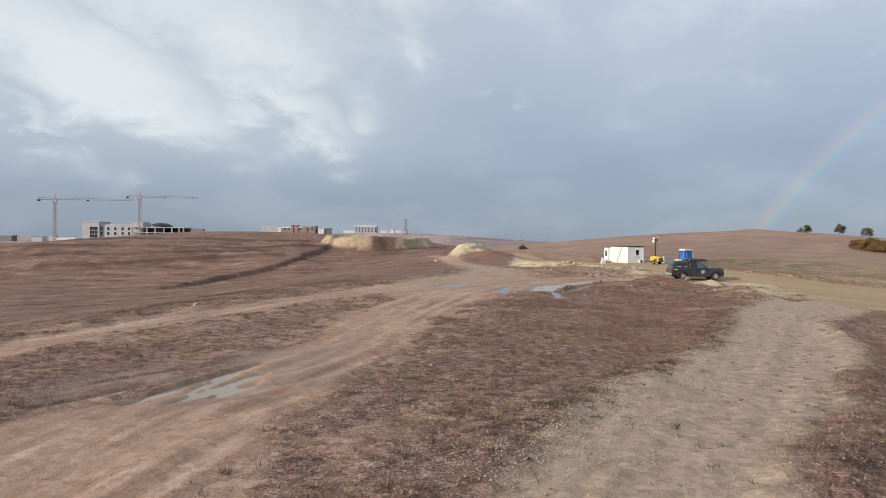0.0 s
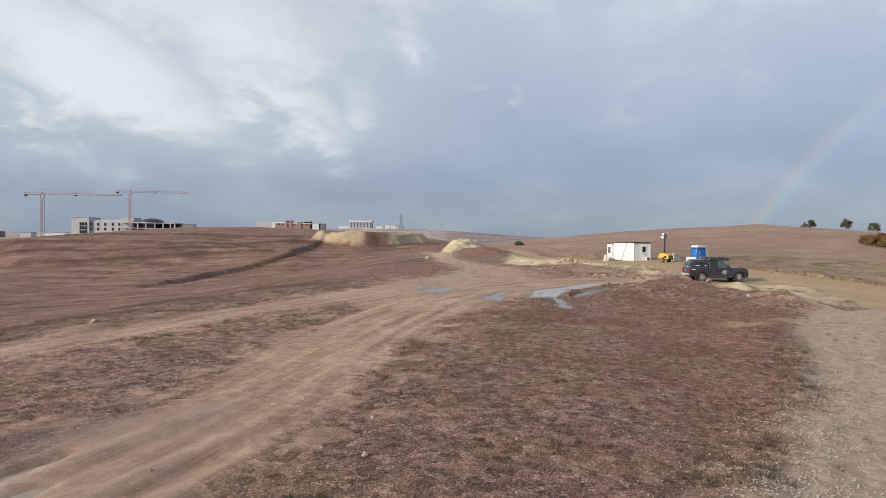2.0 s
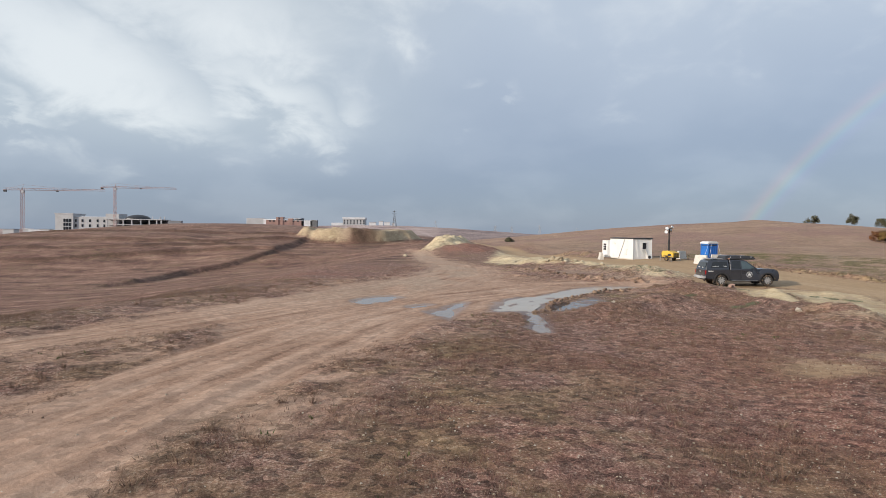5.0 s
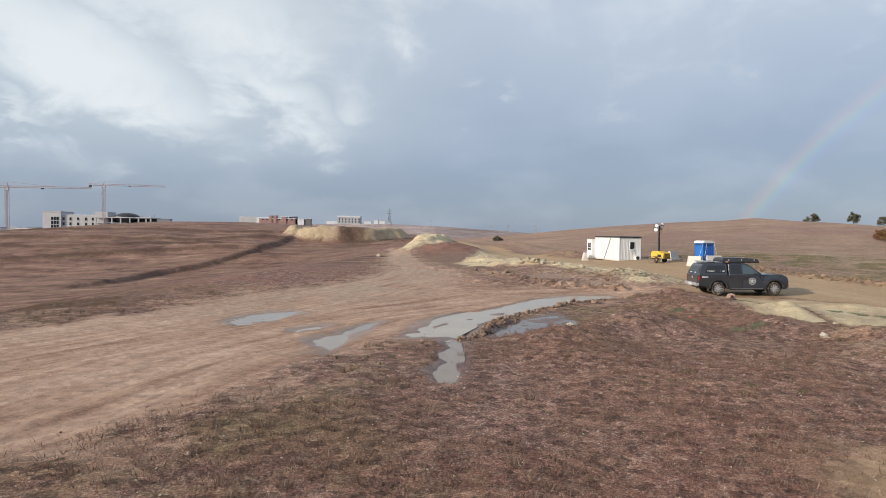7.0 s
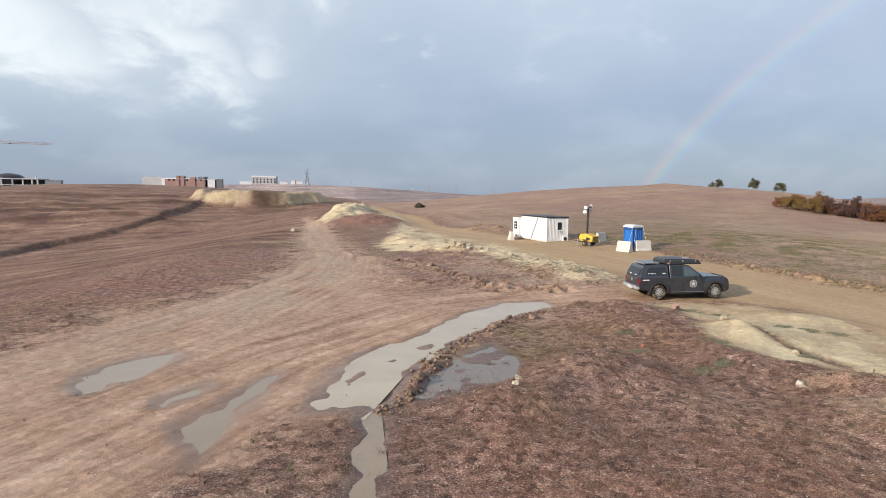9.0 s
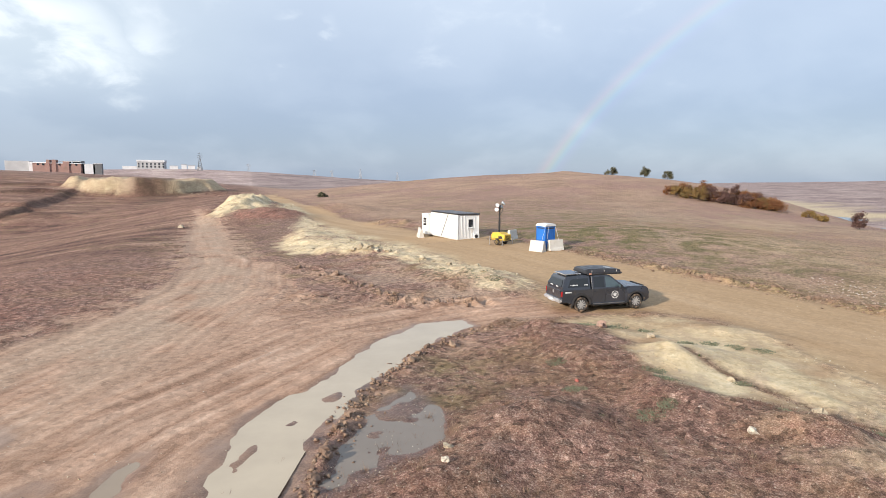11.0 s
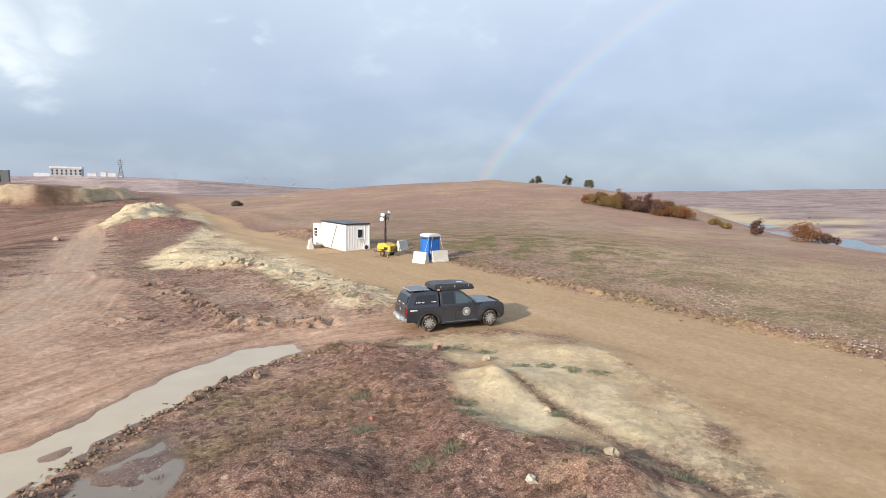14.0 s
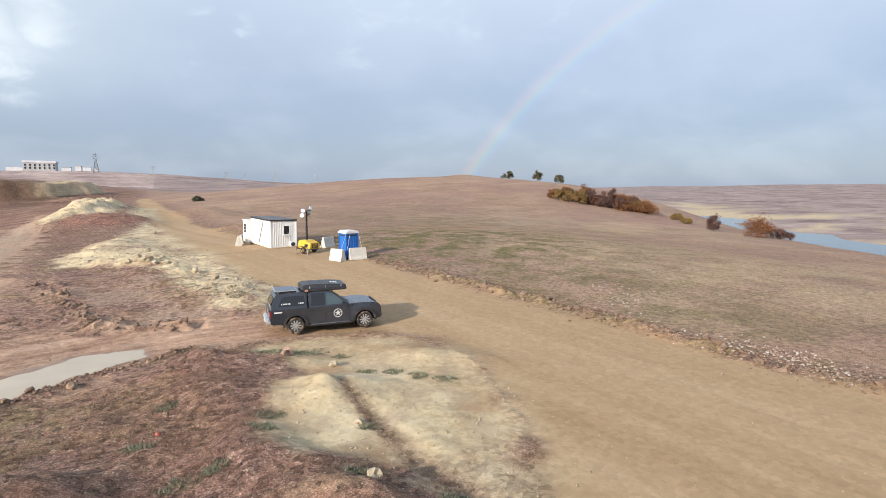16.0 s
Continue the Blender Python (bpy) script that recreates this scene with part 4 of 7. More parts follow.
bmesh.ops.create_grid(bm, x_segments=2, y_segments=2, size=1)
bmesh.ops.transform(bm, matrix=Matrix.Translation((900, 500, -39.5)) @ Matrix.Diagonal((1300, 1500, 1, 1)), verts=bm.verts)
tagged(new("water", build("water", bm, water_material("lake_water", (0.10, 0.14, 0.17), 0.12))), "calm grey-blue reservoir in the valley", "lake", kind="structure")
# ---- shapes ----
def box(bm, size, at, bevel=0.0, m=None, segments=1):
    made = bmesh.ops.create_cube(bm, size=1.0, matrix=(m or Matrix.Identity(4)) @ Matrix.Translation(at) @ Matrix.Diagonal((*size, 1)))
    if bevel:
        bmesh.ops.bevel(bm, geom=list({e for v in made["verts"] for e in v.link_edges}), offset=bevel, segments=segments, affect="EDGES")
    return bm


def rod(bm, a, b, r, r2=None, sides=8):
    a, b = Vector(a), Vector(b)
    m = Matrix.Translation((a + b) / 2) @ (b - a).to_track_quat("Z", "Y").to_matrix().to_4x4()
    bmesh.ops.create_cone(bm, cap_ends=True, segments=sides, radius1=r, radius2=r if r2 is None else r2, depth=(b - a).length, matrix=m)
    return bm


def lathe(bm, rings, m, sides=20, hollow=False):
    """Closed turned shape round the local z axis, from (radius, height) rings."""
    loops = [[bm.verts.new(m @ Vector((r * math.cos(2 * math.pi * k / sides), r * math.sin(2 * math.pi * k / sides), z))) for k in range(sides)] for r, z in rings]
    for a, b in zip(loops, loops[1:]):
        for k in range(sides):
            bm.faces.new((a[k], a[(k + 1) % sides], b[(k + 1) % sides], b[k]))
    if hollow:
        for k in range(sides):
            bm.faces.new((loops[-1][k], loops[-1][(k + 1) % sides], loops[0][(k + 1) % sides], loops[0][k]))
    else:
        bm.faces.new(loops[0][::-1]), bm.faces.new(loops[-1])
    return bm


def slab(bm, outline, lift, m=None, bevel=0.0):
    """A flat outline in x, y raised by lift along z."""
    m = m or Matrix.Identity(4)
    area = sum(a[0] * b[1] - b[0] * a[1] for a, b in zip(outline, outline[1:] + outline[:1]))
    ring = outline if area > 0 else outline[::-1]
    low, top = [bm.verts.new(m @ Vector((x, y, 0))) for x, y in ring], [bm.verts.new(m @ Vector((x, y, lift))) for x, y in ring]
    faces = [bm.faces.new(low[::-1]), bm.faces.new(top)]
    faces += [bm.faces.new((low[k], low[(k + 1) % len(ring)], top[(k + 1) % len(ring)], top[k])) for k in range(len(ring))]
    if bevel:
        bmesh.ops.bevel(bm, geom=[e for e in faces[1].edges] + [e for e in faces[0].edges], offset=bevel, segments=2, affect="EDGES")
    return bm


def thing(name, m, label, category, group=""):
    ob = tagged(new(name), label, category, group)
    ob.empty_display_size = 0.2
    ob.matrix_world = m
    return ob


UPRIGHT = pose(0, 0, 0, 90)  # lays an x, y outline into x, z; its lift runs towards -y


# ---- the pickup ----
PAINT = material("black_car_paint", (0.027, 0.031, 0.042), 0.22, vary=0.15, grain=1.5, dirt=0.16, dirt_colour=(0.10, 0.08, 0.066), dirt_size=2.4, gloss=0.6, coat=0.45)
GLASS = material("tinted_glass", (0.012, 0.014, 0.016), 0.04, vary=0.1, gloss=0.7)
CAB_GLASS = material("cab_glass", (0.05, 0.075, 0.085), 0.04, vary=0.2, gloss=0.9)
PLASTIC = material("black_plastic", (0.028, 0.028, 0.03), 0.55, vary=0.25, dirt=0.35, dirt_colour=(0.2, 0.145, 0.1))
ALLOY = material("alloy", (0.46, 0.46, 0.46), 0.36, 0.35, vary=0.12, dirt=0.3, dirt_size=8.0)
CHROME = material("bumper_chrome", (0.66, 0.67, 0.68), 0.30, 0.7, dirt=0.2)
RED_LENS = material("red_lens", (0.33, 0.010, 0.012), 0.15)
CLEAR_LENS = material("headlamp_lens", (0.55, 0.58, 0.6), 0.08, 0.3)
DECAL = material("white_decal", (0.62, 0.63, 0.63), 0.5, dirt=0.3)
SOLAR = material("solar_cells", (0.10, 0.115, 0.15), 0.12, 0.2, vary=0.25, grain=6.0)
AMBER = material("orange_tag", (0.42, 0.22, 0.15), 0.5)


def half_width(z):
    return 0.945 if z < 1.13 else 0.925 - (z - 1.13) * 0.29


def profile(bm, outline, width, bevel=0.03, shape=None):
    """A side outline in x, z, as wide as width(x, z) says on both sides."""
    area = sum(a[0] * b[1] - b[0] * a[1] for a, b in zip(outline, outline[1:] + outline[:1]))
    ring = outline if area < 0 else outline[::-1]
    sides = [[bm.verts.new((x, s * width(x, z), z)) for x, z in ring] for s in (-1, 1)]
    n = len(ring)
    a, b = bm.faces.new(sides[0][::-1]), bm.faces.new(sides[1])
    for k in range(n):
        bm.faces.new((sides[0][k], sides[0][(k + 1) % n], sides[1][(k + 1) % n], sides[1][k]))
    if bevel:
        bmesh.ops.bevel(bm, geom=list(a.edges) + list(b.edges), offset=bevel, segments=3, affect="EDGES", clamp_overlap=True)
    bmesh.ops.triangulate(bm, faces=[f for f in bm.faces if len(f.verts) > 4])
    bmesh.ops.recalc_face_normals(bm, faces=bm.faces)
    return bm


def arc(cx, cz, r, a0, a1, n=10):
    return [(cx + r * math.cos(radians(a0 + (a1 - a0) * k / n)), cz + r * math.sin(radians(a0 + (a1 - a0) * k / n))) for k in range(n + 1)]


def pane_side(outline, side, lift, thick=0.012):
    """A pane that follows the leaning cab side."""
    bm = bmesh.new()
    outer = [bm.verts.new((x, side * (half_width(z) + lift), z)) for x, z in outline]
    inner = [bm.verts.new((x, side * (half_width(z) + lift - thick), z)) for x, z in outline]
    bm.faces.new(outer), bm.faces.new(inner[::-1])
    n = len(outline)
    for k in range(n):
        bm.faces.new((outer[k], outer[(k + 1) % n], inner[(k + 1) % n], inner[k]))
    bmesh.ops.recalc_face_normals(bm, faces=bm.faces)
    return bm


def sheet(points, thick):
    """A plate through four corners, thickened along its normal."""
    bm = bmesh.new()
    p = [Vector(q) for q in points]
    n = (p[1] - p[0]).cross(p[2] - p[0]).normalized() * thick
    a, b = [bm.verts.new(q) for q in p], [bm.verts.new(q + n) for q in p]
    k = len(p)
    bm.faces.new(a[::-1]), bm.faces.new(b)
    for i in range(k):
        bm.faces.new((a[i], a[(i + 1) % k], b[(i + 1) % k], b[i]))
    bmesh.ops.recalc_face_normals(bm, faces=bm.faces)
    return bm


def wheel(parent, x, side, turn=0.0):
    m = pose(x, side * 0.82, 0.385, 90 * -side, 0, 0)
    spin = pose(x, side * 0.82, 0.385, 0, 0, turn) @ pose(0, 0, 0, 90 * -side)
    tyre = part("tyre", lathe(bmesh.new(), [(0.25, -0.12), (0.33, -0.135), (0.372, -0.115), (0.388, -0.06), (0.388, 0.06), (0.372, 0.115), (0.33, 0.135), (0.255, 0.12)], spin, 32, True), RUBBER, parent, smooth=True)
    rim = part("rim", lathe(bmesh.new(), [(0.256, 0.0), (0.262, 0.118), (0.25, 0.124), (0.235, 0.10), (0.225, 0.055), (0.06, 0.05), (0.05, 0.085), (0.03, 0.09)], spin, 28), DARK_TRIM, tyre, "dark alloy wheel barrel")
    for k in range(10):
        bm = bmesh.new()
        slab(bm, [(0.045, -0.02), (0.235, -0.032), (0.24, 0.0), (0.235, 0.032), (0.045, 0.02)], 0.03, spin @ pose(0, 0, 0.085, 0, 0, 36 * k), 0.006)
        part("spoke", bm, ALLOY, tyre, "silver alloy spoke")
    bm = bmesh.new()
    bmesh.ops.create_cone(bm, cap_ends=True, segments=14, radius1=0.055, radius2=0.045, depth=0.03, matrix=spin @ Matrix.Translation((0, 0, 0.11)))
    part("hub_cap", bm, ALLOY, tyre)


def strip_side(outline, side, y=0.948, thick=0.004):
    bm = bmesh.new()
    slab(bm, outline, thick, Matrix.Translation((0, y if side > 0 else -y, 0)) @ (pose(0, 0, 0, 90) if side < 0 else pose(0, 0, 0, 90) @ Matrix.Translation((0, 0, -thick))))
    return bm


def pickup_truck(m):
    car = thing("pickup_truck", m, "muddy black double-cab pickup with canopy and roof tent", "pickup truck")
    front, rear = 1.70, -1.40
    low = [(-2.44, 0.52), (-2.48, 0.78), (-2.46, 1.13), (-1.9, 1.135), (-1.2, 1.135), (-0.4, 1.135), (0.4, 1.14), (0.95, 1.155), (1.3, 1.18), (1.7, 1.18), (2.1, 1.15), (2.36, 1.09), (2.48, 0.98),
           (2.53, 0.78), (2.55, 0.56), (2.49, 0.40), (2.28, 0.34)]
    low += arc(front, 0.40, 0.47, -8, 188) + [(1.15, 0.37), (0.1, 0.37), (-0.85, 0.37)] + arc(rear, 0.40, 0.47, -4, 184) + [(-2.0, 0.50)]

    def width(x, z):
        nose = 0.16 * max(0.0, (x - 1.7) / 0.92) ** 2 + 0.03 * max(0.0, (-x - 2.3) / 0.3)
        return 0.945 - nose - 0.05 * max(0.0, z - 1.0) / 0.15 * (x > 0.9) - 0.02 * (z < 0.42)

    body = part("body", profile(bmesh.new(), low, width, 0.035), PAINT, car)
    cab = [(-0.80, 1.10), (-0.80, 1.80), (-0.6, 1.825), (-0.25, 1.83), (0.05, 1.81), (0.26, 1.765), (0.62, 1.50), (1.02, 1.18), (1.04, 1.10), (0.4, 1.10)]
    part("cab", profile(bmesh.new(), cab, lambda x, z: half_width(max(z, 1.131)), 0.035), PAINT, car)
    canopy = [(-2.44, 1.10), (-2.40, 1.30), (-2.26, 1.66), (-2.16, 1.76), (-1.98, 1.80), (-1.5, 1.825), (-0.86, 1.82), (-0.86, 1.10), (-1.6, 1.10)]
    part("canopy", profile(bmesh.new(), canopy, lambda x, z: half_width(max(z, 1.131)) - 0.05 * max(0, -x - 2.2), 0.045), PAINT, car, "glossy black moulded load-bed canopy")
    part("chassis", box(box(bmesh.new(), (4.7, 1.1, 0.28), (0, 0, 0.52), 0.03), (4.9, 1.5, 0.3), (0, 0, 0.8), 0.03), PLASTIC, car, "dark underbody")
    for side in (-1, 1):
        part("front_side_window", pane_side([(-0.02, 1.20), (0.84, 1.20), (0.60, 1.42), (0.30, 1.66), (0.12, 1.72), (-0.02, 1.73)], side, 0.006), CAB_GLASS, car, "lightly tinted side window")
        part("rear_side_window", pane_side([(-0.70, 1.22), (-0.10, 1.20), (-0.10, 1.73), (-0.66, 1.73)], side, 0.006), GLASS, car, "dark tinted side window")
        part("canopy_window", pane_side([(-2.12, 1.27), (-0.98, 1.27), (-1.0, 1.68), (-1.8, 1.68), (-1.95, 1.62)], side, 0.006), GLASS, car, "dark tinted canopy window")
        for word, x0, n, wd in (("upper", -1.98, 6, 0.055), ("upper", -1.24, 4, 0.05)):
            for k in range(n):
                w0 = wd * (0.55 + 0.4 * ((k * 7) % 3) / 2)
                x = x0 + k * (wd + 0.012)
                part("lettering_bar", pane_side([(x, 1.34), (x + w0, 1.34), (x + w0, 1.395), (x, 1.395)], side, 0.009, 0.004), DECAL, car, "unreadable white lettering bar")
        part("rear_badge", strip_side([(-2.30, 1.00), (-1.96, 1.00), (-1.96, 1.06), (-2.30, 1.06)], side, 0.947), DECAL, car, "unreadable pale badge bar")
        # doors: seams and handles
        for x in (-0.82, -0.06, 0.98):
            part("door_seam", strip_side([(x - 0.006, 0.42), (x + 0.006, 0.42), (x + 0.006, 1.12), (x - 0.006, 1.12)], side, 0.945, 0.0035), DARK_TRIM, car)
        for x in (-0.66, 0.12):
            part("door_handle", box(bmesh.new(), (0.17, 0.035, 0.035), (x, side * 0.965, 1.03), 0.012), PAINT, car)
        mirror = part("wing_mirror", box(box(bmesh.new(), (0.12, 0.20, 0.17), (0.72, side * 1.06, 1.27), 0.04, segments=2), (0.06, 0.12, 0.04), (0.74, side * 0.94, 1.22), 0.01), PAINT, car)
        part("mirror_glass", box(bmesh.new(), (0.006, 0.16, 0.13), (0.657, side * 1.06, 1.27)), CAB_GLASS, mirror)
        step_bar = part("side_step", box(rod(rod(bmesh.new(), (-0.75, side * 0.9, 0.34), (-0.75, side * 0.6, 0.45), 0.025), (1.0, side * 0.9, 0.34), (1.0, side * 0.6, 0.45), 0.025), (1.95, 0.17, 0.07), (0.14, side * 1.0, 0.36), 0.025, segments=2), PLASTIC, car)
        part("tread_strip", box(bmesh.new(), (1.75, 0.13, 0.010), (0.14, side * 1.0, 0.398)), STEEL, step_bar, "worn steel tread strip")
        for x in (front, rear):
            bm = bmesh.new()
            ring = arc(x, 0.40, 0.455, -6, 186, 16)
            over = arc(x, 0.40, 0.545, -6, 186, 16)
            slab(bm, ring + over[::-1], 0.045, Matrix.Translation((0, side * 0.935 + (0.045 if side > 0 else 0), 0)) @ UPRIGHT, 0.012)
            part("wheel_arch", bm, PLASTIC, car, "dark flared wheel arch")
            part("mud_flap", box(bmesh.new(), (0.02, 0.26, 0.30), (x - 0.50, side * 0.80, 0.36), 0.006), RUBBER, car)
            wheel(car, x, side, 0.0)
        part("tail_light", box(bmesh.new(), (0.10, 0.12, 0.29), (-2.435, side * 0.865, 0.95), 0.025, segments=2), RED_LENS, car, "red tail light")
        part("headlight", box(bmesh.new(), (0.30, 0.30, 0.17), (2.35, side * 0.62, 0.92), 0.05, pose(0, 0, 0, 0, 0, 0), 2), CLEAR_LENS, car, "clear headlight")
        part("fog_light", box(bmesh.new(), (0.05, 0.16, 0.09), (2.51, side * 0.60, 0.52), 0.02), CLEAR_LENS, car)
        # ring and star on the front door
        bm = bmesh.new()
        lift = 0.9515
        ring_in, ring_out = arc(0.47, 0.80, 0.165, 0, 360, 28)[:-1], arc(0.47, 0.80, 0.195, 0, 360, 28)[:-1]
        vi, vo = [bm.verts.new((x, side * lift, z)) for x, z in ring_in], [bm.verts.new((x, side * lift, z)) for x, z in ring_out]
        for k in range(28):
            f = (vi[k], vi[(k + 1) % 28], vo[(k + 1) % 28], vo[k])
            bm.faces.new(f)
        centre = bm.verts.new((0.47, side * lift, 0.80))
        tips = [bm.verts.new((0.47 + r * math.sin(radians(36 * k)), side * lift, 0.80 + r * math.cos(radians(36 * k)))) for k, r in enumerate([0.15, 0.064] * 5)]
        for k in range(10):
            bm.faces.new((centre, tips[k], tips[(k + 1) % 10]))
        part("star_decal", bm, DECAL, car, "white star in a ring")
        for x0, y0 in ((-0.7, 0.62),):
            part("roof_bar", rod(rod(bmesh.new(), (-0.72, side * 0.62, 1.90), (0.12, side * 0.62, 1.90), 0.02), (-0.72, side * 0.62, 1.80), (-0.72, side * 0.62, 1.9), 0.02), STEEL, car)
    part("windscreen", sheet([(1.005, -0.80, 1.215), (1.005, 0.80, 1.215), (0.315, 0.665, 1.735), (0.315, -0.665, 1.735)], 0.015), CAB_GLASS, car, "pale reflecting windscreen")
    part("rear_window", sheet([(-2.412, 0.72, 1.30), (-2.412, -0.72, 1.30), (-2.288, -0.64, 1.62), (-2.288, 0.64, 1.62)], 0.012), GLASS, car)
    for y, wd in ((0.42, 0.10), (0.29, 0.14), (-0.20, 0.08), (-0.32, 0.12)):
        part("lettering_bar", box(bmesh.new(), (0.006, wd, 0.05), (-2.425, y, 1.265)), DECAL, car, "unreadable white lettering bar")
    tailgate = part("tailgate", box(bmesh.new(), (0.03, 1.52, 0.52), (-2.475, 0, 0.86), 0.012), PAINT, car)
    bm = bmesh.new()
    bmesh.ops.create_cone(bm, cap_ends=True, segments=20, radius1=0.075, radius2=0.07, depth=0.012, matrix=pose(-2.494, 0, 0.98, 0, 90, 0))
    part("round_badge", bm, CHROME, tailgate, "plain round metal badge")
    bumper = part("rear_bumper", box(box(bmesh.new(), (0.20, 1.86, 0.17), (-2.52, 0, 0.60), 0.05, segments=2), (0.24, 0.5, 0.06), (-2.54, 0, 0.53), 0.02), CHROME, car, "dirty chrome rear step bumper")
    part("number_plate", box(bmesh.new(), (0.01, 0.50, 0.11), (-2.627, 0, 0.62), 0.004), DECAL, bumper, "white number plate with plain bars")
    part("front_bumper", box(box(bmesh.new(), (0.16, 1.66, 0.24), (2.48, 0, 0.52), 0.06, segments=2), (0.12, 1.3, 0.10), (2.49, 0, 0.38), 0.03), PLASTIC, car)
    grille = part("grille", box(bmesh.new(), (0.06, 0.90, 0.20), (2.485, 0, 0.82), 0.02), DARK_TRIM, car)
    for z in (0.775, 0.865):
        part("grille_bar", box(bmesh.new(), (0.02, 0.88, 0.022), (2.522, 0, z), 0.006), CHROME, grille)
    bm = bmesh.new()
    bmesh.ops.create_cone(bm, cap_ends=True, segments=20, radius1=0.085, radius2=0.08, depth=0.03, matrix=pose(2.53, 0, 0.82, 0, 90, 0))
    part("round_badge", bm, CHROME, grille, "plain round metal badge")
    part("front_plate", box(bmesh.new(), (0.01, 0.50, 0.11), (2.565, 0, 0.60), 0.004), DECAL, car, "white number plate with plain bars")
    part("bonnet_guard", box(bmesh.new(), (0.05, 1.30, 0.05), (2.33, 0, 1.125), 0.018), DARK_TRIM, car, "dark bonnet stone guard")
    for side in (-1, 1):
        part("wiper", rod(bmesh.new(), (1.06, side * 0.5 + 0.1, 1.20), (0.86, side * 0.30 - 0.2, 1.345), 0.012, sides=5), DARK_TRIM, car)
    part("aerial", rod(bmesh.new(), (0.92, -0.86, 1.16), (0.72, -0.88, 1.52), 0.006, 0.003, 5), DARK_TRIM, car)
    # wedge-shaped hard-shell roof tent on its bars, an awning roll, and the solar panel
    tent = part("roof_tent", profile(bmesh.new(), [(-1.02, 1.90), (-1.06, 1.94), (-1.02, 2.06), (-0.85, 2.11), (0.2, 2.10), (0.80, 2.05), (0.92, 2.02), (0.94, 1.93), (0.88, 1.90)], lambda x, z: 0.66 - 0.06 * (z > 2.03), 0.03), TARP, car, "black hard-shell roof tent, closed")
    part("tent_base", box(bmesh.new(), (2.0, 1.36, 0.06), (-0.06, 0, 1.895), 0.015), DARK_TRIM, tent)
    for k in range(3):
        part("tent_buckle", box(bmesh.new(), (0.05, 0.03, 0.10), (-0.7 + 0.7 * k, -0.655, 1.99), 0.008), STEEL, tent)
    for k in range(3):
        part("tent_print", box(bmesh.new(), (0.07, 0.30, 0.006), (0.34 + 0.11 * k, -0.1, 2.092 - 0.010 * k)), DECAL, tent, "faint white print bar")
    part("awning", rod(box(bmesh.new(), (1.9, 0.14, 0.11), (-0.05, -0.745, 1.88), 0.035, segments=2), (-1.0, -0.745, 1.88), (0.92, -0.745, 1.88), 0.05), TARP, car, "rolled black side awning")
    part("awning_tag", box(bmesh.new(), (0.14, 0.012, 0.09), (-0.88, -0.822, 1.89), 0.003), AMBER, car, "small orange tag")
    panel = part("solar_panel", box(bmesh.new(), (0.95, 1.12, 0.035), (-1.72, 0, 1.885), 0.006), ALLOY, car, "flat solar panel in an alloy frame")
    part("solar_cells", box(bmesh.new(), (0.89, 1.06, 0.006), (-1.72, 0, 1.905)), SOLAR, panel)
    for x in (-2.05, -1.4):
        part("panel_foot", box(bmesh.new(), (0.05, 1.0, 0.07), (x, 0, 1.835), 0.01), STEEL, panel)
    return car


wheels = [ground_at(25.25 + dx, 57.1 + dy) for dx, dy in ((1.7, -0.9), (1.7, 0.7), (-1.4, -0.75), (-1.4, 0.9))]
nose = math.degrees(math.atan2(sum(wheels[:2]) / 2 - sum(wheels[2:]) / 2, 3.1))
pickup_truck(pose(25.25, 57.1, max(sum(wheels[:2]) / 2 + sum(wheels[2:]) / 2, 0) / 2 + 0.03, 0, -nose, -4))


# ---- beside the haul road: cabin, barriers, light tower, toilet ----
def jersey_barrier(bm, length=1.5, height=0.85):
    half = [(-0.30, 0), (-0.30, 0.10), (-0.20, 0.28), (-0.10, height), (0.10, height), (0.20, 0.28), (0.30, 0.10), (0.30, 0)]
    slab(bm, half, length, Matrix.Translation((length / 2, 0, 0)) @ pose(0, 0, 0, 90, 0, -90), 0.015)
    return bm


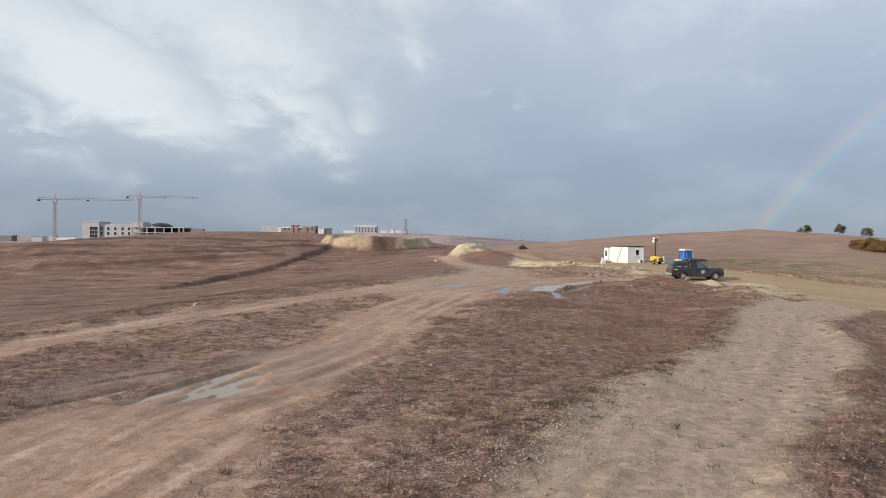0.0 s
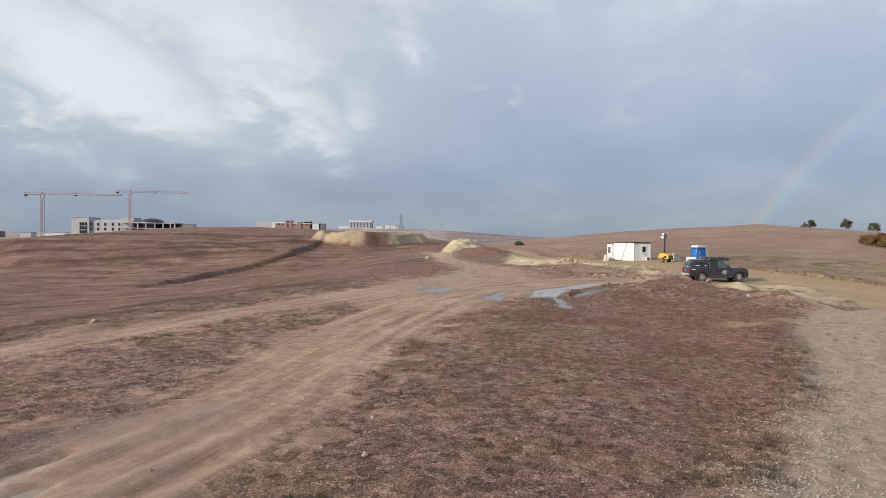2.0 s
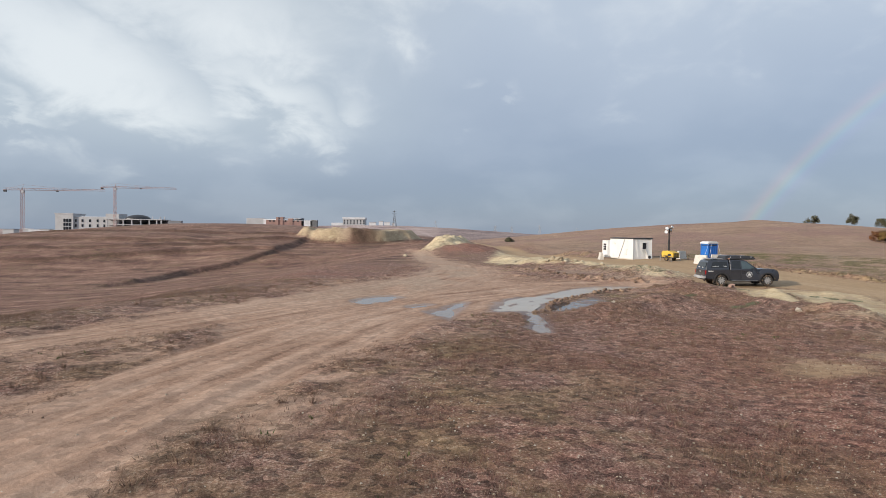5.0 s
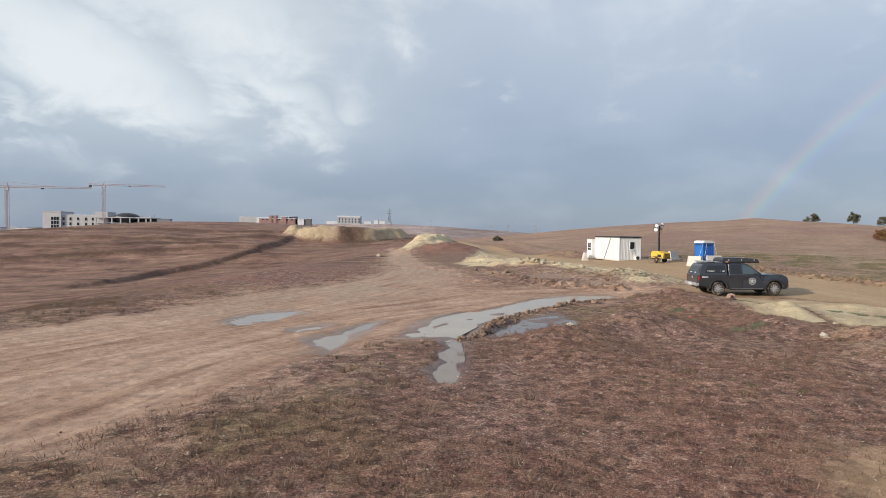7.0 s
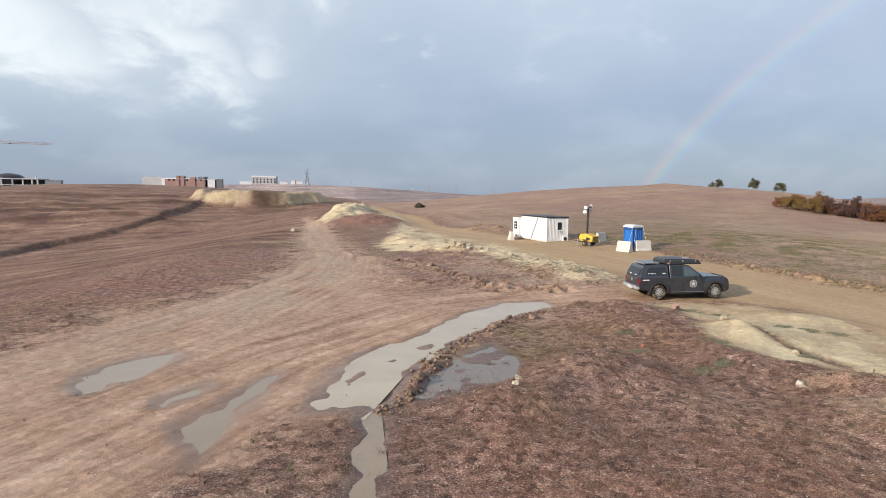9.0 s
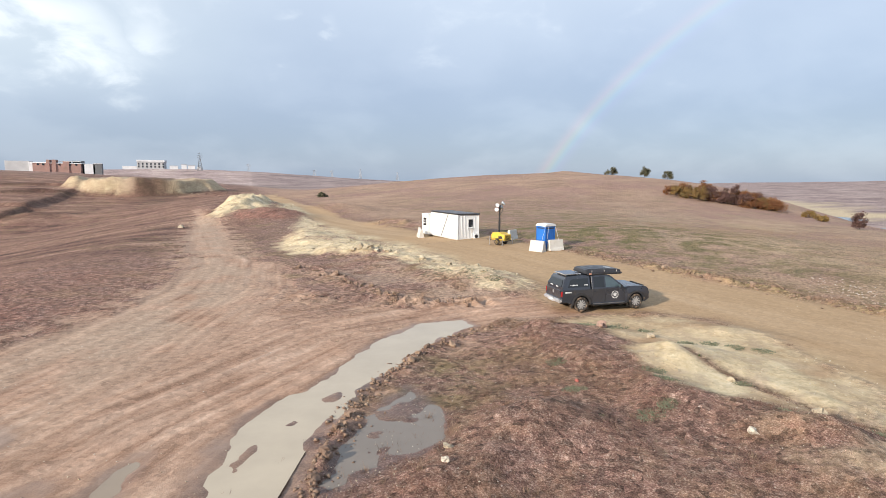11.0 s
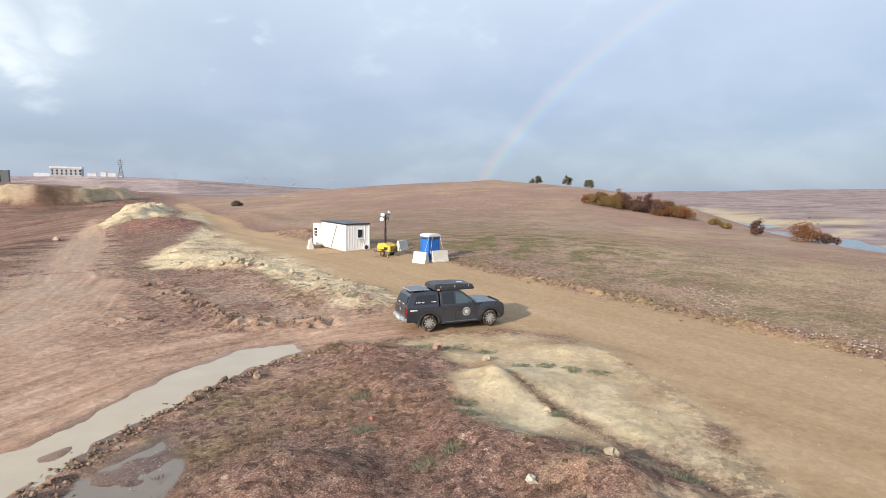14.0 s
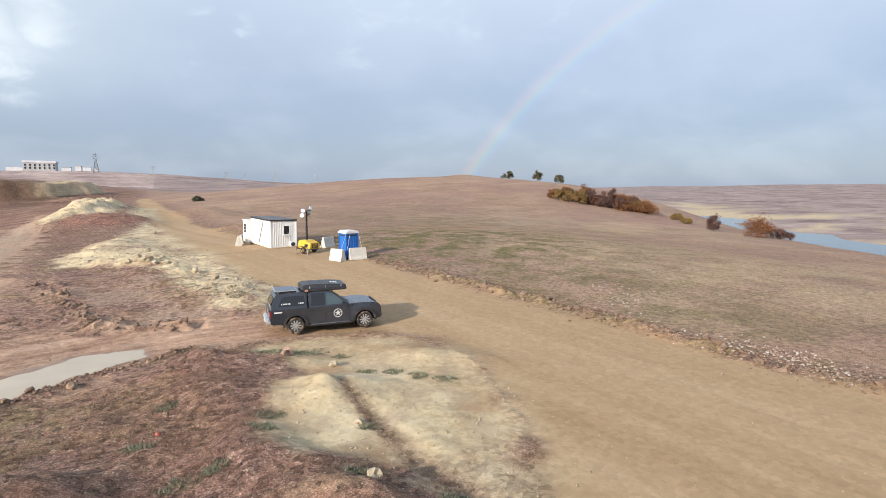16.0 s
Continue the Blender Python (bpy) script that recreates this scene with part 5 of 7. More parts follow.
def site_cabin(m):
    cabin = thing("site_cabin", m, "white ribbed steel site cabin with grey flat roof", "cabin")
    body = part("body", box(bmesh.new(), (2.40, 6.0, 2.42), (0, 0, 1.33), 0.01), WHITE, cabin)
    part("base_frame", box(bmesh.new(), (2.44, 6.06, 0.14), (0, 0, 0.07), 0.01), CONCRETE, cabin)
    for x in (-1.18, 1.18):
        for y in (-2.98, 2.98):
            part("corner_post", box(bmesh.new(), (0.12, 0.12, 2.50), (x, y, 1.32), 0.015), WHITE, cabin)
    k = 0
    y = -2.86
    while y < 2.9:
        part("rib", box(bmesh.new(), (0.022, 0.10, 2.26), (-1.208, y, 1.33), 0.006), WHITE, body)
        y += 0.25
    x = -1.06
    while x < 1.1:
        if not -0.12 < x < 0.62:
            part("rib", box(bmesh.new(), (0.085, 0.022, 2.26), (x, -3.008, 1.33), 0.006), WHITE, body)
        else:
            part("rib", box(bmesh.new(), (0.085, 0.022, 0.95), (x, -3.008, 0.68), 0.006), WHITE, body)
        x += 0.165
    roof = part("roof", box(bmesh.new(), (2.50, 6.12, 0.05), (0, 0, 2.605), 0.01), GREY_ROOF, cabin, "grey sheet-metal roof")
    for sx, sy, ax, ay in ((2.54, 0.06, 0, -3.07), (2.54, 0.06, 0, 3.07), (0.06, 6.08, -1.26, 0), (0.06, 6.08, 1.26, 0)):
        part("roof_edge", box(bmesh.new(), (sx, sy, 0.13), (ax, ay, 2.57), 0.01), DARK_TRIM, roof, "dark roof edging")
    for k in range(7):
        part("roof_seam", box(bmesh.new(), (2.46, 0.035, 0.03), (0, -2.6 + k * 0.86, 2.642), 0.008), GREY_ROOF, roof)
    window = part("window", box(bmesh.new(), (0.66, 0.03, 0.94), (0.26, -3.012, 1.66), 0.008), WHITE, cabin, "white-framed window with dark pane")
    part("pane", box(bmesh.new(), (0.48, 0.012, 0.76), (0.26, -3.03, 1.66), 0.003), PANE, window)
    part("sill", box(bmesh.new(), (0.74, 0.10, 0.035), (0.26, -3.05, 1.175), 0.008), WHITE, window)
    ac = part("air_conditioner", box(bmesh.new(), (0.60, 0.26, 0.48), (0.84, -3.16, 0.36), 0.02, segments=2), WHITE, cabin, "white air-conditioning unit on the wall")
    bm = bmesh.new()
    bmesh.ops.create_cone(bm, cap_ends=True, segments=22, radius1=0.19, radius2=0.18, depth=0.025, matrix=pose(0.78, -3.298, 0.36, 90))
    fan = part("fan_grille", bm, DARK_TRIM, ac, "round black fan grille")
    part("pipe", rod(rod(bmesh.new(), (0.5, -3.03, 1.2), (0.62, -3.05, 0.62), 0.022, sides=6), (0.40, -3.03, 1.42), (0.5, -3.03, 1.2), 0.022, sides=6), DECAL, ac, "pale refrigerant pipe")
    part("stay_cable", rod(bmesh.new(), (-1.235, -1.0, 2.45), (-1.25, 0.55, 0.12), 0.026, sides=5), DARK_TRIM, cabin, "dark cable slung down the wall")
    # the entrance box at the far end
    porch = part("entrance_box", box(bmesh.new(), (2.0, 1.5, 2.16), (-0.62, 3.78, 1.16), 0.015), WHITE, cabin, "low white entrance box with a window")
    frame_ = part("porch_window", box(bmesh.new(), (0.03, 0.86, 0.92), (-1.63, 3.72, 1.42), 0.006), DECAL, porch)
    for a in (-0.2, 0.2):
        for b in (-0.29, 0.0, 0.29):
            part("pane", box(bmesh.new(), (0.012, 0.34, 0.24), (-1.648, 3.72 + a, 1.42 + b), 0.002), PANE, frame_)
    part("porch_roof", box(bmesh.new(), (2.1, 1.56, 0.05), (-0.62, 3.80, 2.265), 0.01), WHITE, porch)
    return cabin


CABIN = pose(28.25, 87.75, ground_at(28.25, 87.7) - 0.03, 0, 0, 8)
site_cabin(CABIN)
barrier = thing("concrete_barrier", pose(30.65, 73.9, ground_at(30.6, 73.8), 0, 0, -64), "pale concrete traffic barrier beside the toilet", "barrier", "concrete barriers by the haul road")
part("block", jersey_barrier(bmesh.new(), 1.35, 0.90), CONCRETE, barrier)
for x, y, turn, label in ((32.15, 73.6, 6, "pale concrete traffic barrier beside the toilet"), (31.9, 81.4, 35, "pale concrete traffic barrier behind the light tower"),
                          (25.35, 90.3, 85, "pale concrete traffic barrier beside the cabin"), (25.9, 92.6, 75, "pale concrete traffic barrier beside the cabin")):
    tagged(copy_thing(barrier, pose(x, y, ground_at(x, y), 0, 0, turn)), label)


def portable_toilet(m):
    wc = thing("portable_toilet", m, "blue plastic portable toilet with white roof", "toilet")
    part("base", box(bmesh.new(), (1.14, 1.14, 0.16), (0, 0, 0.08), 0.02), PLASTIC, wc)
    body = part("body", box(bmesh.new(), (1.08, 1.08, 1.96), (0, 0, 1.12), 0.02, segments=2), BLUE, wc)
    for x in (-0.5, 0.5):
        for y in (-0.5, 0.5):
            part("corner_post", box(bmesh.new(), (0.10, 0.10, 2.0), (x * 1.04, y * 1.04, 1.12), 0.03, segments=2), BLUE, wc)
    for k in range(4):
        part("panel_rib", box(bmesh.new(), (0.05, 0.03, 1.5), (-0.33 + 0.22 * k, -0.545, 1.05), 0.012), BLUE, body)
        part("panel_rib", box(bmesh.new(), (0.03, 0.05, 1.5), (-0.545, -0.33 + 0.22 * k, 1.05), 0.012), BLUE, body)
    part("vent", box(box(bmesh.new(), (0.84, 0.03, 0.09), (0, -0.545, 1.92), 0.01), (0.03, 0.84, 0.09), (-0.545, 0, 1.92), 0.01), DARK_TRIM, body, "dark vent slot under the roof")
    bm = bmesh.new()
    slab(bm, [(-0.62, 0), (0.62, 0), (0.60, 0.12), (0.38, 0.22), (-0.38, 0.22), (-0.60, 0.12)], 1.22, Matrix.Translation((0, 0.61, 2.08)) @ UPRIGHT, 0.03)
    part("roof", bm, WHITE, wc, "white moulded roof")
    part("door", box(bmesh.new(), (0.03, 0.76, 1.74), (0.555, 0, 1.10), 0.012), BLUE, wc)
    for x, y, ex, ey in ((-0.56, -0.56, -1.15, -0.75), (0.56, -0.56, 0.62, -1.0), (-0.2, -0.56, -0.75, -1.0)):
        part("tie_rope", rod(bmesh.new(), (x, y, 2.06), (ex, ey, 0.75), 0.011, sides=5), DECAL, wc, "pale tie-down rope")
    return wc


portable_toilet(pose(31.75, 74.6, ground_at(31.75, 74.6) - 0.12, 0, 0, 14))


def light_tower(m):
    tower = thing("light_tower", m, "yellow mobile generator with a black lamp mast", "light tower")
    hood = part("hood", profile(bmesh.new(), [(-0.85, 0.48), (-0.87, 0.98), (-0.70, 1.22), (0.10, 1.26), (0.40, 1.08), (0.84, 1.04), (0.86, 0.48)], lambda x, z: 0.56 - 0.10 * max(0, z - 0.8), 0.04), YELLOW, tower, "dusty yellow enamelled engine hood")
    part("vent_panel", box(bmesh.new(), (0.02, 0.74, 0.40), (0.872, 0, 0.74), 0.01), DARK_TRIM, hood, "dark louvred vent")
    for k in range(4):
        part("vent_slat", box(bmesh.new(), (0.02, 0.60, 0.03), (0.888, 0, 0.62 + 0.08 * k), 0.005), YELLOW, hood)
    part("side_vent", box(bmesh.new(), (0.46, 0.02, 0.26), (0.30, -0.552, 0.76), 0.008), DARK_TRIM, hood)
    part("frame", box(box(bmesh.new(), (1.9, 0.9, 0.10), (0, 0, 0.43), 0.02), (1.0, 0.07, 0.07), (-1.35, 0, 0.43), 0.01), BLACK_STEEL, tower)
    for side in (-1, 1):
        tyre = part("tyre", lathe(bmesh.new(), [(0.14, -0.08), (0.26, -0.09), (0.30, -0.05), (0.30, 0.05), (0.26, 0.09), (0.14, 0.08)], pose(0, side * 0.66, 0.30, -90 * side), 22), RUBBER, tower, smooth=True)
        part("rim", lathe(bmesh.new(), [(0.15, 0.0), (0.15, 0.07), (0.12, 0.085), (0.05, 0.06)], pose(0, side * 0.66, 0.30, -90 * side), 16), YELLOW, tyre)
        part("mudguard", box(bmesh.new(), (0.74, 0.24, 0.03), (0, side * 0.66, 0.66), 0.01), BLACK_STEEL, tower)
        for x in (-0.80, 0.80):
            leg = part("outrigger", box(rod(bmesh.new(), (x, side * 0.82, 0.0), (x, side * 0.82, 0.80), 0.03), (0.06, 0.5, 0.06), (x, side * 0.62, 0.45), 0.008), STEEL, tower, "grey steel stabiliser leg")
            part("foot", box(bmesh.new(), (0.2, 0.2, 0.025), (x, side * 0.82, 0.0125), 0.005), STEEL, leg)
    mast = part("mast", box(box(bmesh.new(), (0.15, 0.15, 1.7), (-0.25, 0, 1.7), 0.012), (0.11, 0.11, 1.6), (-0.25, 0, 3.1), 0.01), BLACK_STEEL, tower, "black telescopic steel mast")
    for k in range(6):
        part("mast_collar", box(bmesh.new(), (0.19, 0.19, 0.05), (-0.25, 0, 1.35 + 0.42 * k), 0.01), BLACK_STEEL, mast)
    part("crossbar", rod(rod(bmesh.new(), (-0.25, -0.50, 3.84), (-0.25, 0.50, 3.98), 0.035), (-0.25, 0, 3.3), (-0.25, 0.35, 3.9), 0.025), BLACK_STEEL, mast)
    for y, z, tilt, turn in ((-0.42, 3.92, 60, 60), (0.50, 4.12, 55, 110), (-0.52, 3.50, 75, 50), (0.22, 3.72, 70, 230)):
        at = Matrix.Translation((-0.25, y, z)) @ pose(0, 0, 0, tilt, 0, turn)
        head = part("lamp_head", lathe(bmesh.new(), [(0.06, -0.19), (0.11, -0.16), (0.19, -0.05), (0.21, 0.05), (0.205, 0.062)], at, 20), STEEL, mast, "round metal floodlight", smooth=True)
        bm = bmesh.new()
        bmesh.ops.create_cone(bm, cap_ends=True, segments=20, radius1=0.20, radius2=0.18, depth=0.025, matrix=at @ Matrix.Translation((0, 0, 0.073)))
        part("lens", bm, LENS, head, "pale floodlight glass")
    part("cable", rod(rod(bmesh.new(), (-0.2, 0.3, 3.7), (-0.15, 0.36, 3.4), 0.02, sides=6), (-0.15, 0.36, 3.4), (-0.2, 0.06, 3.0), 0.02, sides=6), TARP, mast)
    return tower


light_tower(pose(29.6, 78.9, ground_at(29.6, 78.9), 0, 0, -62) @ Matrix.Scale(0.9, 4))
bm = bmesh.new()
rng = random.Random(4)
for k in range(46):
    a = Vector((rng.uniform(-1.6, 1.6), rng.uniform(-0.5, 0.5), rng.uniform(0.02, 0.25)))
    b = a + Vector((rng.uniform(-1, 1), rng.uniform(-0.4, 0.4), rng.uniform(-0.1, 0.35)))
    b.z = max(b.z, 0.03)
    rod(bm, a, b, rng.uniform(0.01, 0.03), sides=5)
heap = new("brushwood_heap", build("brushwood_heap", bm, material("dark_brushwood", (0.045, 0.035, 0.028), 0.9, vary=0.4)))
heap.matrix_world = pose(31.9, 83.6, ground_at(31.9, 83.6), 0, 0, 10)
tagged(heap, "heap of dark cut branches behind the generator", "branches")
# ---- trees and bushes ----
BARK = earth("bark", [(0.06, 0.045, 0.035), (0.10, 0.075, 0.055)], 1.0)


def leaf_cloud(name, clumps, size, count, rng):
    """Many small leaf sprays round clump centres: (centre, radius)."""
    verts, faces = [], []
    for c, r in clumps:
        for _ in range(count):
            d = Vector((rng.gauss(0, 1), rng.gauss(0, 1), rng.gauss(0, 0.8)))
            p = Vector(c) + d.normalized() * r * rng.random() ** 0.45
            a, b = Vector((rng.uniform(-1, 1), rng.uniform(-1, 1), rng.uniform(-1, 1))).normalized(), Vector((rng.uniform(-1, 1), rng.uniform(-1, 1), rng.uniform(-0.6, 1))).normalized()
            s = size * rng.uniform(0.5, 1.3)
            k = len(verts)
            verts += [p - a * s * 0.4, p + b * s, p + a * s * 0.4]
            faces.append((k, k + 1, k + 2))
    me = bpy.data.meshes.new(name)
    me.from_pydata([tuple(v) for v in verts], [], faces)
    return me


def tree(name, x, y, height, spread_, leaves, label, category, seed, trunk=0.3, bare=0.0, density=120, size=0.32, z=None):
    rng = random.Random(seed)
    base = ground_at(x, y) if z is None else z
    ob = thing(name, pose(x, y, base - 0.05, 0, 0, rng.uniform(0, 360)), label, category, "trees and bushes on the hill")
    bm = bmesh.new()
    top = height * (0.45 if trunk > 0.2 else 0.2)
    rod(bm, (0, 0, -0.2), (0.1, 0.05, top), trunk * height * 0.06 + 0.05, trunk * height * 0.03 + 0.03, 7)
    clumps = []
    for k in range(9 if trunk > 0.2 else 13):
        a, e = rng.uniform(0, 2 * math.pi), rng.uniform(0.15, 1.0)
        tip = Vector((math.cos(a) * spread_ * rng.uniform(0.3, 1) * (1.1 - 0.6 * e), math.sin(a) * spread_ * rng.uniform(0.3, 1) * (1.1 - 0.6 * e), top * 0.7 + (height - top * 0.7) * e * 0.88))
        start = Vector((0.05, 0.03, top * rng.uniform(0.35, 1)))
        mid = start.lerp(tip, 0.5) + Vector((rng.uniform(-0.3, 0.3), rng.uniform(-0.3, 0.3), 0.25))
        rod(bm, start, mid, 0.05 * height / 5, 0.035 * height / 5, 5), rod(bm, mid, tip, 0.035 * height / 5, 0.012 * height / 5, 5)
        for j in range(4):
            rod(bm, mid.lerp(tip, rng.random()), tip + Vector((rng.gauss(0, 1), rng.gauss(0, 1), rng.gauss(0.3, 0.6))) * spread_ * 0.3, 0.015 * height / 5, 0.004, 4)
        if rng.random() >= bare:
            clumps.append((tip, spread_ * rng.uniform(0.28, 0.5)))
    part("trunk", bm, BARK, ob)
    me = leaf_cloud("crown", clumps, size, density, rng)
    me.materials.append(leaves)
    crown = new("crown", me)
    crown.parent = ob
    return ob


# thicket colours are lightened a little: distance haze put into the leaves
RUST = earth("rust_leaves", [(0.150, 0.060, 0.033), (0.231, 0.098, 0.045), (0.279, 0.141, 0.061), (0.142, 0.088, 0.051)], 0.4, relief=0)
GOLD = earth("gold_leaves", [(0.247, 0.145, 0.053), (0.293, 0.191, 0.068), (0.149, 0.129, 0.052), (0.190, 0.098, 0.047)], 0.4, relief=0)
PLUM = earth("plum_twigs", [(0.107, 0.060, 0.057), (0.151, 0.086, 0.075), (0.088, 0.053, 0.053), (0.176, 0.112, 0.083)], 0.4, relief=0)
OLIVE = earth("olive_leaves", [(0.084, 0.096, 0.058), (0.123, 0.130, 0.079), (0.161, 0.148, 0.091), (0.097, 0.084, 0.065)], 0.4, relief=0)
tree("round_tree", 141, 222, 3.0, 2.5, OLIVE, "low rounded dark olive tree on the hill", "tree", 1, trunk=0.16, density=150)
tree("round_tree", 139, 200, 3.6, 2.0, OLIVE, "grey-green rounded tree on the hill shoulder", "tree", 2, trunk=0.16, density=150)
tree("round_tree", 145.5, 196, 3.2, 1.9, OLIVE, "dark olive rounded tree on the hill shoulder", "tree", 3, trunk=0.16, density=150)
rng = random.Random(8)
for k in range(34):
    f = k / 33
    x, y = 114 + 15 * f + rng.uniform(-2, 2), 144.5 - 8.5 * f + rng.uniform(-2, 12)
    kind = (PLUM, PLUM, RUST, GOLD, GOLD, RUST, PLUM, RUST)[rng.randrange(8)] if f < 0.8 else (RUST, GOLD)[k % 2]
    what = {PLUM: "bare purple-brown thorn bush in a thicket", RUST: "rust-coloured autumn bush in a thicket", GOLD: "golden-brown autumn bush in a thicket"}[kind]
    tree("bush", x, y, rng.uniform(2.0, 4.4) * (1 - 0.25 * f) + (2.2 if k in (9, 10) else 0), rng.uniform(1.8, 2.8), kind, what, "bush", 20 + k, trunk=0.12, density=110, size=0.34)
for x, y, h, r, kind, what in ((112, 96, 3.4, 3.2, RUST, "rust-red bush at the valley edge"), (115.5, 98, 3.0, 2.6, RUST, "rust-red bush at the valley edge"), (112, 105, 3.0, 1.6, PLUM, "thin reddish bush at the valley edge"), (118, 96, 1.6, 2.2, PLUM, "low purple bush at the valley edge"),
                               (127, 127, 1.3, 1.6, GOLD, "golden-brown bush at the valley edge"), (122, 120, 1.1, 1.4, GOLD, "golden-brown bush at the valley edge")):
    tree("bush", x, y, h, r, kind, what, "bush", int(x * 7), trunk=0.12, density=110, size=0.3)
tree("bush", 27.5, 196, 1.2, 1.7, OLIVE, "dark green bush on a spoil mound", "bush", 90, trunk=0.12, density=120, size=0.3)


# ---- distant buildings ----
FACADE = material("raw_plaster", (0.45, 0.455, 0.46), 0.85, grain=0.4, vary=0.1, dirt=0.3, dirt_size=0.3, dirt_colour=(0.36, 0.34, 0.32))
BRICKY = material("red_brick_far", (0.33, 0.205, 0.175), 0.85, grain=0.5, dirt=0.3, dirt_size=0.3)
ROOFING = material("pale_roof", (0.66, 0.67, 0.68), 0.5, grain=0.5)
CRANE = material("crane_red", (0.42, 0.29, 0.275), 0.6, grain=1.0)
LATTICE = material("pylon_steel", (0.16, 0.165, 0.17), 0.6, 0.4)
# paler than the near pylon's steel, so the far pylons look faint
PALE_STEEL = material("pale_lattice_steel", (0.42, 0.44, 0.46), 0.6, 0.2)


def block(parent, name, x0, x1, y, depth, z0, z1, stuff, label=""):
    return part(name, box(bmesh.new(), (x1 - x0, depth, z1 - z0), ((x0 + x1) / 2, y + depth / 2, (z0 + z1) / 2), 0.05), stuff, parent, label)


def openings(parent, xs_, zs_, y, wide, high, stuff=PANE):
    for x in xs_:
        for z in zs_:
            part("window", box(bmesh.new(), (wide, 0.5, high), (x, y - 0.1, z), 0.0), stuff, parent)


def foot(x, y):
    return ground_at(x, y) - 0.5


# the large shell under construction
g = foot(-340, 605)
shell = thing("building_shell", pose(0, 0, 0), "grey unfinished three-storey building with a dark dome", "building")
tower = block(shell, "left_tower", -380, -362, 600, 20, min(g, foot(-380, 605)), 20.8, FACADE)
part("cornice", box(bmesh.new(), (19, 21, 0.8), (-371, 610, 20.9), 0.1), FACADE, tower)
for z in (6.0, 10.0, 14.0):
    openings(tower, (-370.6, -367.9, -365.2), (z,), 600, 1.9, 3.2)
wing = block(shell, "wing", -362, -329.8, 602, 16, foot(-345, 610), 17.7, FACADE)
openings(wing, (-360.5, -353.8, -346.4, -338.6, -331.8), (14.0, 9.0), 602, 1.7, 2.8)
part("roof_sheet", box(bmesh.new(), (31, 15, 0.5), (-346, 610, 18.0), 0.1), ROOFING, wing)
block(shell, "stair_tower", -330, -316.6, 601, 16, foot(-325, 610), 21.4, FACADE)
for k, x in enumerate((-326, -318, -310, -301.5, -292.5, -284, -276.5, -272)):
    part("column", box(bmesh.new(), (1.1, 1.1, 16.0 - g), (x, 597, (16.0 + g) / 2), 0.05), FACADE, shell)
    if k > 4:
        part("column_stub", box(bmesh.new(), (0.7, 0.7, 3.0), (x + 2, 600, 17.6), 0.05), FACADE, shell)
part("floor_slab", box(bmesh.new(), (56, 20, 0.9), (-299, 606, 15.9), 0.05), FACADE, shell)
part("floor_slab", box(bmesh.new(), (56, 20, 0.7), (-299, 606, 10.4), 0.05), FACADE, shell)
# near-black box added behind the columns in place of the shade there
part("shade_block", box(bmesh.new(), (54, 6, 15.5 - g), (-299, 612, (15.5 + g) / 2)), DARK_TRIM, shell, "deep shade between bare floors")
bm = bmesh.new()
bmesh.ops.create_uvsphere(bm, u_segments=24, v_segments=12, radius=1.0, matrix=Matrix.Translation((-300.7, 608, 15.6)) @ Matrix.Diagonal((12.5, 11, 5.4, 1)))
part("dome", bm, DARK_TRIM, shell, "dark shuttered dome")
for x, w_, h_, y in ((-258.5, 8, 3.5, 600), (-241, 12, 2.2, 560)):
    small = thing("site_hut", pose(x, y, foot(x, y)), "dark site hut on the ridge", "hut")
    top_z = 14.2 - foot(x, y)
    part("body", box(bmesh.new(), (w_, 4, top_z), (0, 0, top_z / 2), 0.05), GREY_ROOF, small)
    part("roof", box(bmesh.new(), (w_ + 0.4, 4.4, 0.3), (0, 0, top_z + 0.15), 0.05), GREY_ROOF, small)


